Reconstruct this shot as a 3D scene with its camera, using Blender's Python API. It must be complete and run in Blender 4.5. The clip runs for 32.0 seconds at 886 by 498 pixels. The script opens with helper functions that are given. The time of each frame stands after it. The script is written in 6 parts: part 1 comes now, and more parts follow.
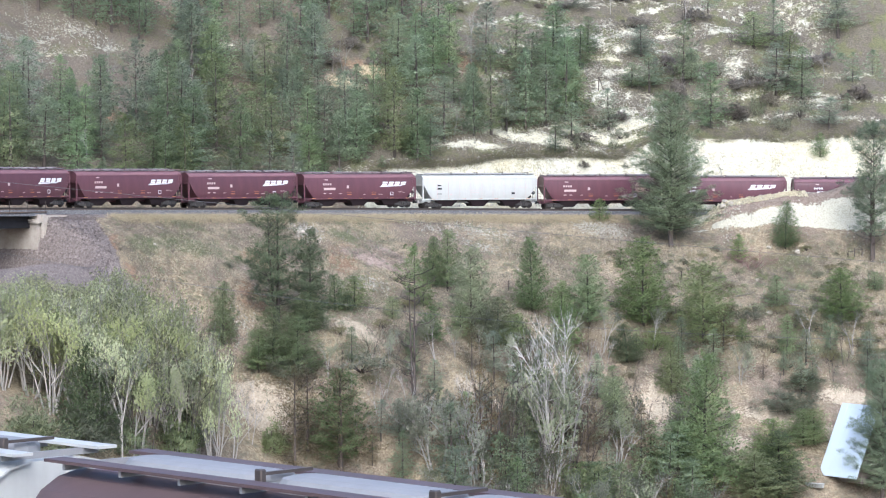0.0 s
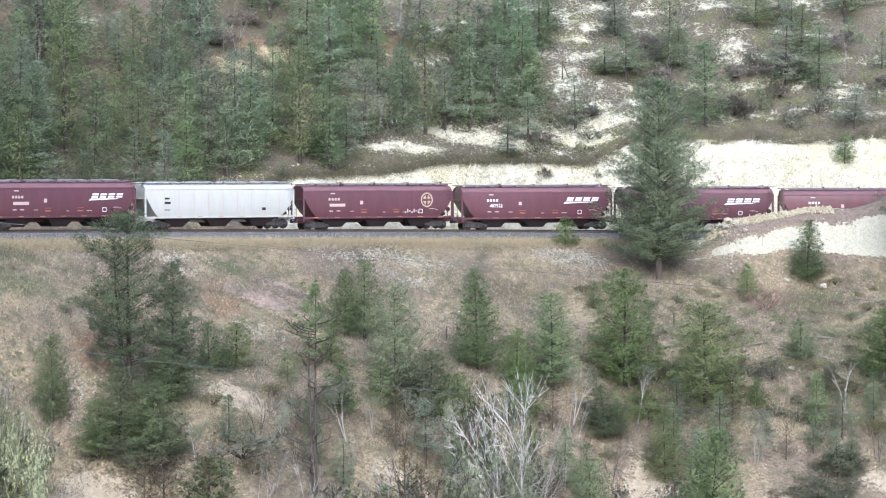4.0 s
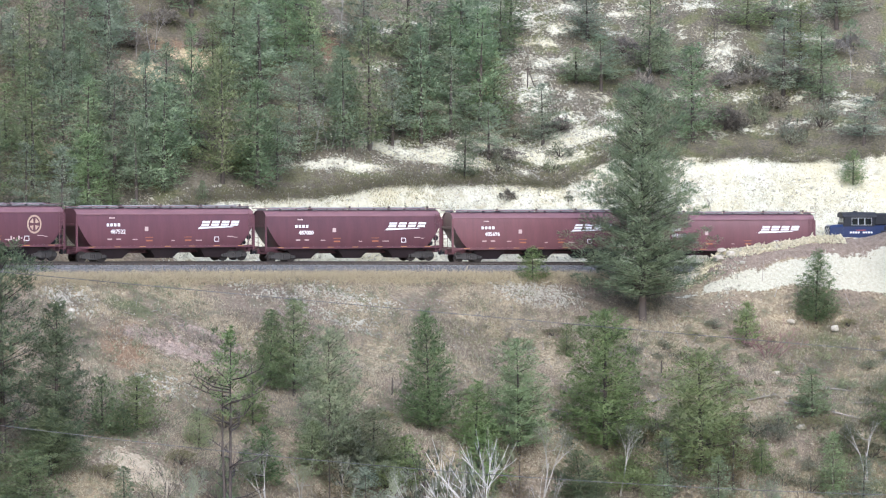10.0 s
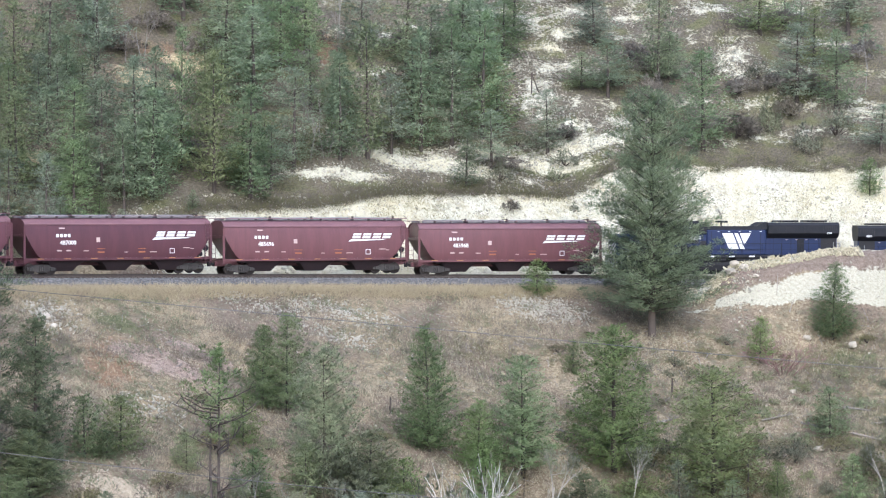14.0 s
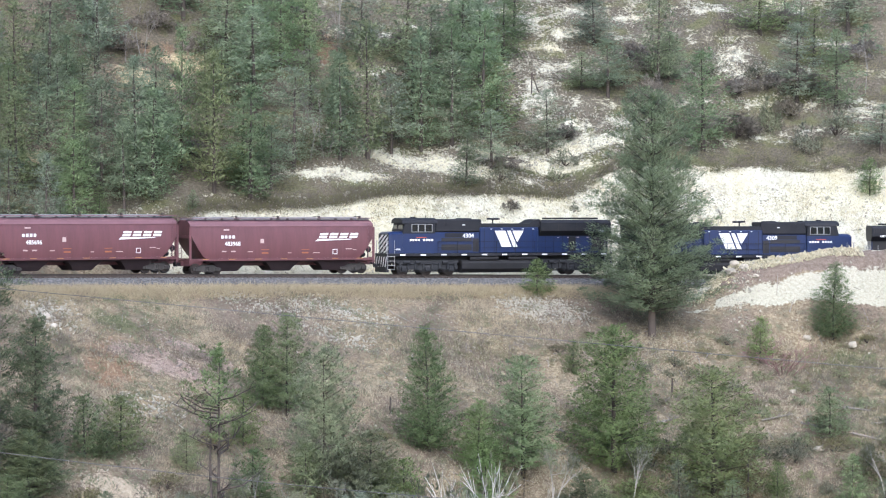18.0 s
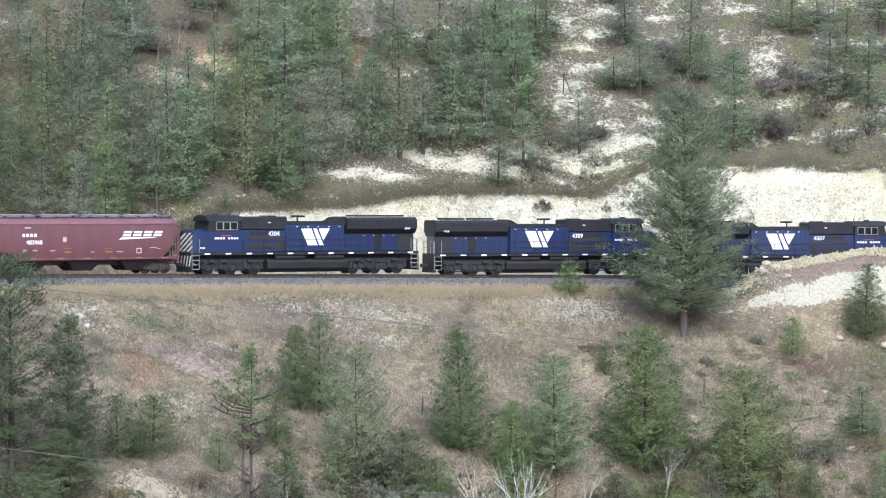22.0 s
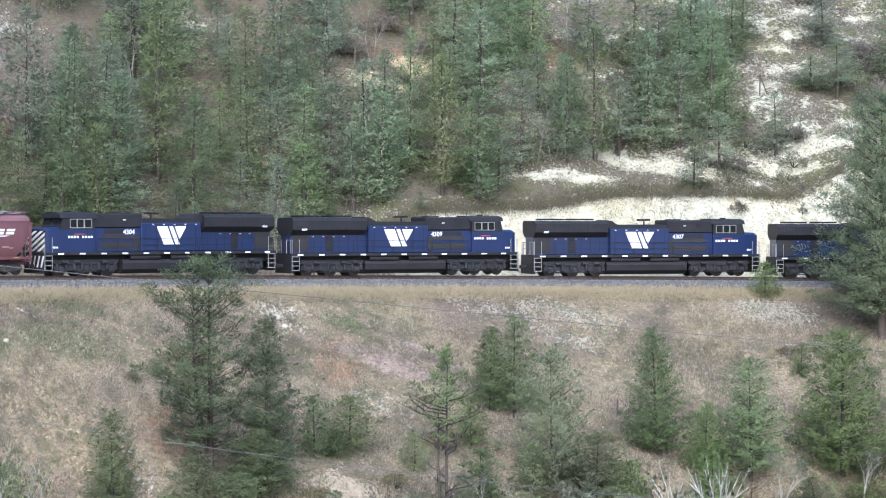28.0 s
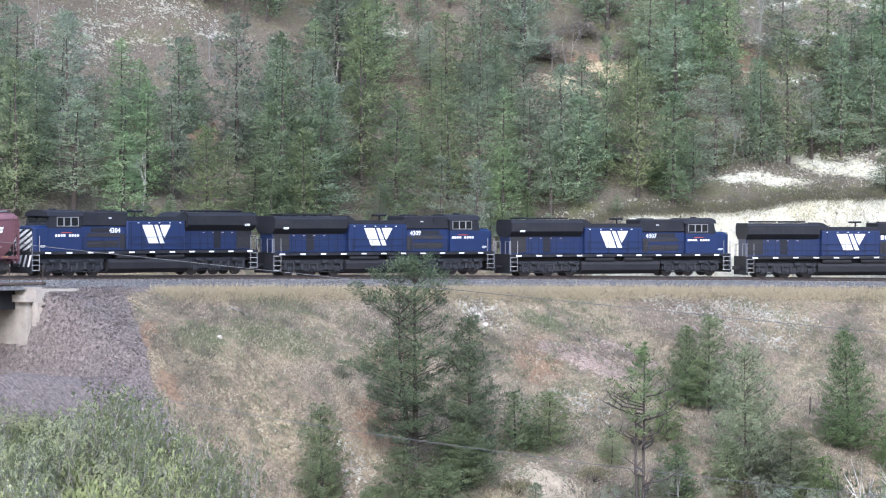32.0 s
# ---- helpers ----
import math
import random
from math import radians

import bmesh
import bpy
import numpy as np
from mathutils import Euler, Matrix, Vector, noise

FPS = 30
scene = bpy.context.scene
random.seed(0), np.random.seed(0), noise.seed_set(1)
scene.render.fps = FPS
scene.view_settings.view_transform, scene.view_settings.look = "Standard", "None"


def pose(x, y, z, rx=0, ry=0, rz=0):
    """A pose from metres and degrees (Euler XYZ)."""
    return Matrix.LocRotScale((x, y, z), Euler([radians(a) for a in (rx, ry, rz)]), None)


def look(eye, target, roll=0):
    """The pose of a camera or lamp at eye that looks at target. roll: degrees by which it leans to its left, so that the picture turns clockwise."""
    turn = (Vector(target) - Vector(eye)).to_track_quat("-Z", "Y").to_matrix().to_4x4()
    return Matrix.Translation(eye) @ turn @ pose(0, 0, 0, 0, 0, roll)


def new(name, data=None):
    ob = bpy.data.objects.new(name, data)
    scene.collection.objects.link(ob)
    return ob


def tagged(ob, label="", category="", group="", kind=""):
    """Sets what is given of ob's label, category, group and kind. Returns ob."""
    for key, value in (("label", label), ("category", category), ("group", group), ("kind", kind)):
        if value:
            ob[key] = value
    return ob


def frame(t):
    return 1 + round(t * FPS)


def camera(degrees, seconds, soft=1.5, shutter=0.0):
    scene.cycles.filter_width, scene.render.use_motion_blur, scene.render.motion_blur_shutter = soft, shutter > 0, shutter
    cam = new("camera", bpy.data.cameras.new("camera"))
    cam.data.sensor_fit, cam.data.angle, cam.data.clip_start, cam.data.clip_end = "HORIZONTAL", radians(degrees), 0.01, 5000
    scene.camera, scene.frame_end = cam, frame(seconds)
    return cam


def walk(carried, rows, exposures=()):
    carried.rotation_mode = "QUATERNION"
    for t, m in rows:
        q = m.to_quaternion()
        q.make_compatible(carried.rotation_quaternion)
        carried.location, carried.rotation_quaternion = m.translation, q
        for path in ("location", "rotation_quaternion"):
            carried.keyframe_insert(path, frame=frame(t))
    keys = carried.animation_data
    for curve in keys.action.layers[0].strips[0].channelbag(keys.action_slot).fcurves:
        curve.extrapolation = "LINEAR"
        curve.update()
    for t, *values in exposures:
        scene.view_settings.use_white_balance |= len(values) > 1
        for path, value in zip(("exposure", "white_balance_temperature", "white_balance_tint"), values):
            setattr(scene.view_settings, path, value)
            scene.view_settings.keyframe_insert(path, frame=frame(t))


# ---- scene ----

cam = camera(19.3445, 32.0, soft=1.15)


def aim(back, yaw, tilt, lean):
    """The camera's pose: metres back from its foremost place, degrees of turn to the east, tilt up and lean."""
    a, b = radians(yaw), radians(tilt)
    eye = Vector((0.0, -back, 5.0))
    return look(eye, eye + Vector((math.sin(a) * math.cos(b), math.cos(a) * math.cos(b), math.sin(b))), lean)


walk(cam, [
    (0, aim(128.06, -2.143, -1.711, -0.157)), (0.5, aim(116.31, -2.046, -1.633, -0.152)), (1, aim(103.94, -2.012, -1.586, -0.169)),
    (1.5, aim(91.57, -1.996, -1.543, -0.184)), (2, aim(79.57, -1.921, -1.486, -0.182)), (2.5, aim(68.28, -1.770, -1.465, -0.172)),
    (3, aim(59.23, -1.548, -1.481, -0.165)), (3.5, aim(52.60, -1.270, -1.496, -0.163)), (5.5, aim(40.06, -0.463, -1.498, -0.147)),
    (6, aim(36.74, -0.406, -1.403, -0.137)), (6.5, aim(33.28, -0.343, -1.335, -0.133)), (7, aim(29.71, -0.262, -1.292, -0.133)),
    (7.5, aim(26.17, -0.164, -1.261, -0.133)), (8, aim(22.78, -0.074, -1.234, -0.114)), (8.5, aim(19.44, -0.016, -1.189, -0.086)),
    (9, aim(16.03, 0.010, -1.123, -0.079)), (9.5, aim(12.65, 0.017, -1.050, -0.082)), (10, aim(9.35, 0.015, -0.978, -0.074)),
    (10.5, aim(5.98, 0.012, -0.921, -0.058)), (11, aim(2.80, 0.009, -0.869, -0.038)), (11.5, aim(0.66, 0.004, -0.810, -0.014)),
    (12, aim(0.00, 0.000, -0.747, 0.000)), (19, aim(0.00, 0.000, -0.747, 0.000)), (19.5, aim(0.03, -0.010, -0.752, 0.004)),
    (20, aim(0.08, -0.021, -0.755, 0.000)), (20.5, aim(0.09, -0.065, -0.754, 0.001)), (21, aim(0.11, -0.213, -0.749, -0.006)),
    (21.5, aim(0.15, -0.458, -0.744, -0.017)), (22, aim(0.19, -0.705, -0.742, -0.019)), (22.5, aim(0.21, -0.935, -0.741, -0.017)),
    (23, aim(0.26, -1.208, -0.741, -0.010)), (23.5, aim(0.32, -1.549, -0.739, -0.012)), (24, aim(0.41, -1.891, -0.734, -0.026)),
    (24.5, aim(0.52, -2.184, -0.727, -0.036)), (26.5, aim(0.34, -3.673, -0.705, -0.001)), (27, aim(0.42, -4.096, -0.707, 0.014)),
    (27.5, aim(0.51, -4.527, -0.706, 0.010)), (28, aim(0.62, -4.999, -0.702, 0.002)), (28.5, aim(0.62, -5.513, -0.698, 0.004)),
    (29, aim(0.60, -6.060, -0.689, 0.014)), (29.5, aim(0.79, -6.604, -0.680, 0.027)), (30, aim(1.55, -7.109, -0.672, 0.028)),
    (30.5, aim(2.69, -7.611, -0.668, 0.029)), (31, aim(3.59, -8.140, -0.671, 0.044)), (31.5, aim(4.67, -8.672, -0.670, 0.056)),
    (32, aim(6.58, -9.172, -0.663, 0.063)),
], exposures=[(0, 1.13, 5520, 11), (12, 0.98, 5530, 11), (24, 1.0, 5550, 11), (28, 1.12, 5460, 11), (32, 1.19, 5350, 13)])

# ---- light: a bright overcast sky ----
world = bpy.data.worlds.new("overcast_sky")
scene.world = world
world.use_nodes = True
wn = world.node_tree.nodes
sky = wn.new("ShaderNodeTexSky")
sky.sky_type, sky.sun_disc = 'NISHITA', False
sky.sun_elevation, sky.sun_rotation = radians(42), radians(175)
sky.air_density, sky.dust_density, sky.ozone_density = 1.0, 4.0, 1.0
wn["Background"].inputs["Strength"].default_value = 0.15
world.node_tree.links.new(sky.outputs["Color"], wn["Background"].inputs["Color"])
sun = new("sun", bpy.data.lights.new("sun", "SUN"))
sun.data.energy, sun.data.angle, sun.data.color = 1.1, radians(40), (0.97, 0.985, 1.0)
sun.matrix_world = look((10, -120, 110), (0, 0, 0))

# ---- the lie of the land: a railway curve on a hillside, in polar terms round the curve's centre ----
CX, CY, R0 = 48.7, 98.5, 130.0      # centre and radius of the curve
TH0 = math.radians(22.0)            # heading of the track at s = 0


def sm(a, b, x):
    """Smooth step from 0 at a to 1 at b, on numbers or arrays."""
    t = np.clip((np.asarray(x, float) - a) / (b - a), 0.0, 1.0)
    return t * t * (3 - 2 * t)


def rail_z(s):
    return 0.012 * np.clip(s, -90, 120)


S_W, S_E = 92.0, -60.0              # beyond these the track runs straight


def on_track(s, n=0.0):
    """The place at the arc length s (growing to the west) and n metres outside the curve."""
    k = min(max(s, S_E), S_W)
    a = TH0 + k / R0
    return (CX - (R0 + n) * math.sin(a) - (s - k) * math.cos(a),
            CY + (R0 + n) * math.cos(a) - (s - k) * math.sin(a))


def to_track(x, y):
    """Arc length and distance outside the curve of a place."""
    x, y = np.asarray(x, float), np.asarray(y, float)
    r = np.hypot(x - CX, y - CY)
    s, n = (np.arctan2(CX - x, y - CY) - TH0) * R0, r - R0
    for k, sign in ((S_W, 1), (S_E, -1)):
        a = TH0 + k / R0
        px, py = CX - R0 * math.sin(a), CY + R0 * math.cos(a)
        along = -(x - px) * math.cos(a) - (y - py) * math.sin(a)
        out = -(x - px) * math.sin(a) + (y - py) * math.cos(a)
        beyond = (along * sign > 0) & ((s - k) * sign > 0)
        s, n = np.where(beyond, k + along, s), np.where(beyond, out, n)
    return s, n


def waves(x, y):
    """Soft bumps of the natural slopes."""
    return (0.9 * np.sin(x * 0.21 + 1.3) * np.sin(y * 0.17 + 0.4) + 0.5 * np.sin(x * 0.43 + y * 0.31 + 2.0)
            + 0.22 * np.sin(x * 0.97 - y * 0.71) + 0.16 * np.sin(x * 1.7 + y * 1.3 + 0.7) * np.sin(y * 2.1))


def land(x, y):
    """Height of the ground."""
    s, n = to_track(x, y)
    rz = rail_z(s)
    w = waves(np.asarray(x, float), np.asarray(y, float))
    # below the track: shoulder, bench and the long slope to the valley floor
    m = -n
    front = rz - 0.75 - 0.35 * sm(3.0, 4.2, m) - 0.15 * np.clip(m - 4.2, 0, 2.0) - 0.5 * np.clip(m - 6.0, 0, None) - 0.35 * np.clip(m - 30.0, 0, None)
    front = front + 0.55 * w * sm(7, 16, m) * (0.7 + 0.5 * sm(0, -40, s))
    # spoil heap beside the track
    heap = (3.1 * sm(-19.5, -25, s) + 1.4 * sm(-25, -37, s) + 2.5 * sm(-37, -48, s)) * np.exp(-((m - 7.0) / 2.2) ** 2) * sm(2.6, 4.6, m)
    apron = 1.5 * sm(-16, -30, s) * sm(7, 9, m) * (1 - sm(10.5, 16, m))
    front = front - 8.0 * sm(56, 74, s) * sm(12, 26, m)
    front = front + heap + apron + 0.25 * w * (heap > 0.4)
    front = np.where(m > 40, np.maximum(front, -36 + 0.35 * w), front)
    # above the track: ditch, cut bank, hillside
    hc = 1.2 + 4.6 * sm(28, 16, s) + 1.6 * sm(14, -4, s) + 2.9 * sm(-14, -22, s)
    cut = np.clip(n - 5.2, 0, None) * 1.25
    top = rz - 0.8 + hc + 0.62 * np.clip(n - 5.2 - hc / 1.25, 0, None) + 0.75 * w * sm(8, 18, n) * sm(4.5, 9, cut + 0 * n + 4)
    back = np.where(cut < hc, rz - 0.8 + cut + 0.18 * w * sm(0.4, 2, cut), top)
    crest = 33 + 8 * np.sin(s * 0.045 + 1.0) - 15 * sm(48, 88, s) - 9 * sm(-30, -62, s) + 0.5 * w
    over = back - crest
    back = np.where(over > 0, crest - 0.25 * over, back)
    z = np.where(n > 0, back, front)
    z = np.where(np.abs(n) < 3.0, rz - 0.75, z)
    far = sm(80, 150, n) * 62 * (0.8 + 0.2 * np.sin(np.asarray(x) * 0.02)) + 10
    z = np.where(n > 62, np.maximum(z, far - 18), z)
    # gully under the bridge
    gap = sm(77.9, 80.9, s) * sm(104, 97, s) * sm(-16, -5, n) * sm(16, 6, n)
    z = z - 8.0 * gap
    # the valley and the bank of the lower line, on this side
    yy = np.asarray(y, float)
    q = (np.asarray(x, float) + 5.82) * 0.684 + (yy + 87.2) * 0.73
    near = -36 + 30.7 * sm(42, 5.5, q) + 8.0 * sm(-7, -22, q) + 0.2 * w * sm(4, 10, np.abs(q))
    mix_ = sm(60, -20, yy) * np.where(s > 80, sm(10, 40, np.abs(n)), 1.0)
    return z * (1 - mix_) + near * mix_

# ---- where things stand: x, y, height, radius ----
FIR_A = [(39.4, 240.0, 3.2, 1.1), (-5.1, 179.8, 5.5, 2.2), (-9.4, 177.4, 3.7, 1.4), (-12.8, 174.0, 4.0, 1.6), (-2.7, 180.8, 3.5, 1.6), (-26.5, 165.8, 4.5, 2.0), (3.0, 184.0, 3.4, 1.8), (-31.5, 161.2, 4.8, 1.7), (-27.1, 160.9, 6.7, 2.4), (-29.9, 161.9, 6.3, 2.2), (-45.2, 129.1, 10.2, 2.6), (26.9, 175.4, 7.0, 3.0), (31.1, 180.3, 4.3, 2.2), (8.7, 173.4, 7.0, 1.9), (-1.0, 187.5, 8.8, 2.0), (5.8, 187.9, 8.7, 2.4), (12.6, 191.6, 10.7, 3.1), (20.0, 191.4, 9.6, 3.3), (32.1, 213.9, 6.0, 1.6), (-11.3, 188.3, 7.4, 1.6)]
FIR_B = [(-13.1, 188.6, 6.0, 1.3), (-8.2, 180.3, 9.2, 2.3), (-23.8, 172.4, 4.0, 1.3), (-21.7, 174.9, 3.6, 1.7), (-22.4, 173.0, 1.8, 0.9), (10.2, 203.6, 2.5, 0.8), (2.5, 186.8, 5.0, 1.6), (25.6, 209.8, 3.4, 1.1), (24.8, 192.5, 2.7, 1.0), (-35.8, 164.2, 7.0, 1.5), (18.7, 170.5, 15.6, 3.9), (15.7, 168.3, 9.0, 4.5), (27.7, 173.3, 8.1, 3.1), (24.6, 171.7, 5.6, 3.6), (5.9, 163.6, 4.1, 3.5), (32.4, 180.9, 4.0, 1.9), (37.6, 197.8, 6.8, 2.7), (42.6, 204.5, 2.2, 1.1), (10.4, 184.9, 4.6, 1.9), (-21.9, 153.8, 10.5, 3.1)]
FIR_C = [(-36.9, 141.4, 4.9, 2.5), (15.6, 182.3, 5.9, 1.7), (29.7, 199.1, 3.7, 1.6), (-13.9, 180.7, 3.5, 1.2), (-17.3, 175.2, 2.5, 1.0), (7.8, 215.3, 2.8, 1.2)]
FIR = FIR_A + FIR_B + FIR_C
PINE = [(17.0, 211.3, 19.8, 4.4), (-29.8, 166.4, 15.3, 3.1), (-26.2, 166.8, 11.0, 2.1), (43.4, 212.7, 18.2, 3.1), (39.7, 174.7, 16.4, 3.3)]
JUNIPER = [(-49.2, 122.2, 6.1, 3.3), (-45.3, 128.0, 5.6, 3.4), (-41.8, 132.6, 4.9, 2.6), (-27.8, 160.7, 3.1, 2.9), (-37.4, 138.1, 5.8, 2.4), (-20.1, 163.3, 2.6, 3.5), (-28.8, 151.6, 3.9, 1.7), (-7.2, 178.5, 5.4, 2.3), (-4.1, 180.1, 4.1, 1.9), (29.4, 184.5, 2.9, 3.7), (14.0, 188.8, 3.0, 2.6), (31.7, 187.7, 2.7, 2.4), (37.0, 204.7, 2.2, 1.8)]
WILLOW = [(-51.5, 146.0, 5.7, 2.8), (-48.5, 147.7, 8.5, 3.0), (-45.5, 146.0, 12.2, 3.0), (-42.5, 147.7, 12.0, 2.8), (-40.0, 146.0, 11.4, 2.4), (-47.0, 153.7, 6.1, 2.6), (-44.0, 152.0, 8.6, 2.7), (-55.0, 139.0, 5.6, 2.8), (-52.0, 140.7, 8.6, 3.0), (-49.0, 139.0, 11.6, 3.1), (-46.0, 140.7, 12.8, 3.0), (-43.0, 139.0, 14.6, 2.9), (-40.5, 140.7, 14.4, 2.6), (-38.0, 139.0, 14.0, 2.2), (-54.0, 131.0, 10.4, 3.0), (-51.5, 132.7, 12.2, 3.1), (-49.0, 131.0, 13.4, 3.0), (-46.5, 132.7, 13.6, 2.9), (-44.0, 131.0, 14.6, 2.8), (-41.0, 132.5, 13.6, 2.6), (-36.0, 142.0, 15.6, 2.4), (-34.0, 140.0, 14.6, 2.1), (-37.5, 146.5, 13.5, 2.3)]
ASPEN = [(-36.5, 140.8, 11.8, 3.2), (-11.6, 154.0, 9.6, 2.8), (0.8, 163.1, 12.8, 3.5), (8.8, 167.8, 7.4, 2.1), (-42.0, 130.9, 12.4, 3.1), (-35.2, 146.1, 9.2, 2.5), (0.5, 161.9, 13.9, 3.8), (8.6, 168.5, 6.0, 2.6), (-11.2, 154.9, 8.7, 3.4), (-6.9, 157.4, 10.0, 2.8)]
BARE = [(-7.2, 157.8, 12.3, 2.3), (-4.3, 159.5, 14.4, 2.9), (-32.4, 145.1, 8.7, 2.7), (-23.1, 157.4, 8.6, 1.3), (-8.8, 156.3, 11.1, 2.0), (3.2, 164.9, 12.9, 2.6), (-31.2, 150.6, 7.6, 1.7), (-4.2, 158.6, 13.3, 2.5), (2.1, 162.1, 20.4, 3.5), (-1.1, 174.8, 9.2, 2.6), (-21.2, 160.7, 5.0, 1.6), (5.0, 166.0, 10.3, 2.6), (-8.5, 156.5, 11.5, 1.9), (27.4, 209.4, 4.1, 2.5)]
RUST = [(-26.5, 151.1, 11.5, 2.5), (-21.6, 152.7, 11.8, 3.4), (4.1, 165.5, 11.8, 2.6), (-6.6, 157.8, 12.6, 2.6), (-25.4, 154.3, 9.0, 3.0), (5.4, 170.0, 7.8, 2.6), (-5.5, 161.3, 9.5, 2.2)]
SNAG = [(-14.2, 164.0, 17.5, 3.0)]
PALE_TREE = [(1.9, 163.0, 20.3, 4.1)]
HILL = [(2.1, 233.1, 4.7, 1.1), (9.7, 241.2, 5.6, 1.7), (13.4, 250.7, 3.4, 1.7), (15.8, 249.2, 5.2, 1.9), (20.9, 252.5, 8.8, 1.9), (24.3, 242.9, 8.9, 2.2), (34.4, 252.8, 7.2, 2.2), (38.0, 251.4, 7.2, 2.1), (41.1, 244.0, 4.3, 1.7), (32.0, 262.8, 5.2, 2.3), (3.7, 242.5, 11.3, 2.2), (0.8, 238.9, 8.2, 1.9), (-2.0, 238.2, 10.8, 2.0), (-4.7, 236.9, 6.8, 1.6), (-6.8, 234.3, 11.9, 2.0), (-9.2, 233.2, 9.0, 1.7), (-13.3, 232.3, 8.6, 2.0), (-17.5, 227.0, 7.1, 2.2), (-15.0, 227.0, 5.4, 1.5), (-19.7, 223.9, 11.8, 1.9), (-22.7, 225.6, 12.0, 1.2), (-26.1, 220.9, 11.2, 2.0)]
HILL_MORE_A = [(0.9, 245.9, 8.5, 2.1), (3.6, 251.0, 8.2, 2.2), (5.1, 245.2, 6.4, 1.9), (-1.3, 247.3, 8.6, 2.1), (2.6, 256.2, 8.3, 2.2), (5.9, 255.1, 6.1, 1.9), (4.4, 236.5, 5.1, 1.5), (-2.8, 241.9, 7.9, 1.9), (7.1, 260.1, 5.1, 1.8), (15.0, 258.8, 4.5, 2.0), (22.1, 254.0, 4.4, 2.0), (54.3, 348.9, 7.6, 3.0), (36.9, 258.9, 5.6, 1.9), (-24.7, 220.9, 9.0, 2.1), (-28.9, 220.0, 9.6, 1.9), (-31.2, 219.4, 9.6, 2.0), (-33.3, 219.4, 8.6, 2.1), (-35.7, 217.5, 8.4, 1.9), (-13.1, 247.8, 9.1, 1.8), (-17.3, 238.2, 9.3, 2.3)]
HILL_MORE_B = [(-20.3, 243.6, 9.0, 2.3), (-7.8, 249.3, 9.7, 1.9), (-3.5, 251.8, 8.2, 2.2), (2.0, 254.8, 8.8, 2.2), (-64.9, 200.6, 10.0, 1.7), (-59.0, 196.1, 7.5, 2.3), (-60.9, 189.5, 8.4, 2.7), (-64.2, 185.4, 11.4, 2.2), (-58.1, 213.1, 6.9, 1.7), (-52.5, 208.7, 12.5, 2.2), (-48.1, 206.9, 12.8, 2.1), (-44.9, 209.8, 9.3, 2.0), (-42.6, 213.4, 12.2, 2.0), (-39.2, 210.9, 9.4, 1.9), (-44.8, 204.8, 6.1, 2.1), (-49.2, 201.2, 5.1, 2.3)]
HILL_MORE = HILL_MORE_A + HILL_MORE_B
HILL_BARE = [(-12.0, 233.3, 6.6, 1.9), (-10.6, 233.6, 6.2, 1.2), (-6.6, 235.0, 4.3, 1.1), (-37.2, 225.7, 3.4, 1.1), (41.4, 255.2, 5.8, 0.8), (-29.4, 240.6, 5.2, 0.5), (-56.7, 193.9, 5.4, 1.3), (-10.0, 251.1, 6.0, 0.5), (-58.8, 210.0, 5.3, 1.2)]
HILL_BUSH = [(5.2, 234.9, 2.1, 1.3), (10.4, 237.6, 1.7, 1.0), (27.6, 245.9, 2.7, 1.9), (31.2, 249.1, 3.4, 1.3), (37.5, 247.7, 3.2, 1.9), (5.9, 232.0, 1.1, 0.8), (11.8, 233.9, 1.0, 0.5), (17.3, 251.8, 3.6, 1.1), (19.7, 248.0, 4.0, 1.6), (34.2, 245.7, 2.9, 1.6), (30.9, 256.1, 2.2, 1.4), (11.4, 242.6, 1.6, 1.2), (6.9, 242.7, 1.8, 1.5), (26.0, 257.0, 2.5, 2.0), (18.2, 257.0, 2.0, 1.7), (-64.1, 185.1, 2.4, 1.7)]
# bare and grown patches of ground: x, y, half width, half depth
WHITE_A = [(11.3, 241.2, 5.8, 1.2), (-1.2, 235.7, 8.7, 1.9), (-8.2, 231.3, 5.5, 1.0), (9.0, 249.6, 2.4, 5.2), (12.0, 243.9, 3.2, 1.4), (11.4, 255.0, 4.4, 1.8), (8.3, 262.8, 3.4, 2.1), (13.0, 265.3, 2.9, 2.1), (19.5, 266.6, 3.5, 1.2), (28.5, 259.1, 2.6, 1.9), (28.8, 256.7, 3.4, 0.8), (30.5, 252.5, 2.5, 0.8), (40.7, 251.0, 2.5, 2.0), (36.4, 251.8, 3.3, 0.7), (38.6, 263.3, 1.7, 1.0), (9.9, 258.5, 2.8, 1.0), (27.0, 266.6, 3.5, 1.1), (16.8, 245.3, 2.1, 1.5), (-68.7, 217.7, 3.5, 7.3), (-64.2, 230.0, 6.4, 2.1)]
OPEN = [(-66.0, 222.0, 9.0, 7.0), (-60.0, 229.0, 7.0, 4.0)]
LEDGE = [(-1.2, 235.7, 10.0, 1.5), (8.0, 239.3, 7.0, 1.3), (-9.0, 231.6, 5.0, 0.9), (13.0, 241.6, 4.5, 1.2)]
WHITE_B = [(-66.7, 208.2, 2.0, 1.7), (3.8, 264.2, 6.0, 1.6), (-44.7, 241.4, 2.2, 1.0), (34.2, 294.4, 5.5, 0.6), (46.0, 294.7, 5.6, 0.6)]
WHITE = WHITE_A + WHITE_B
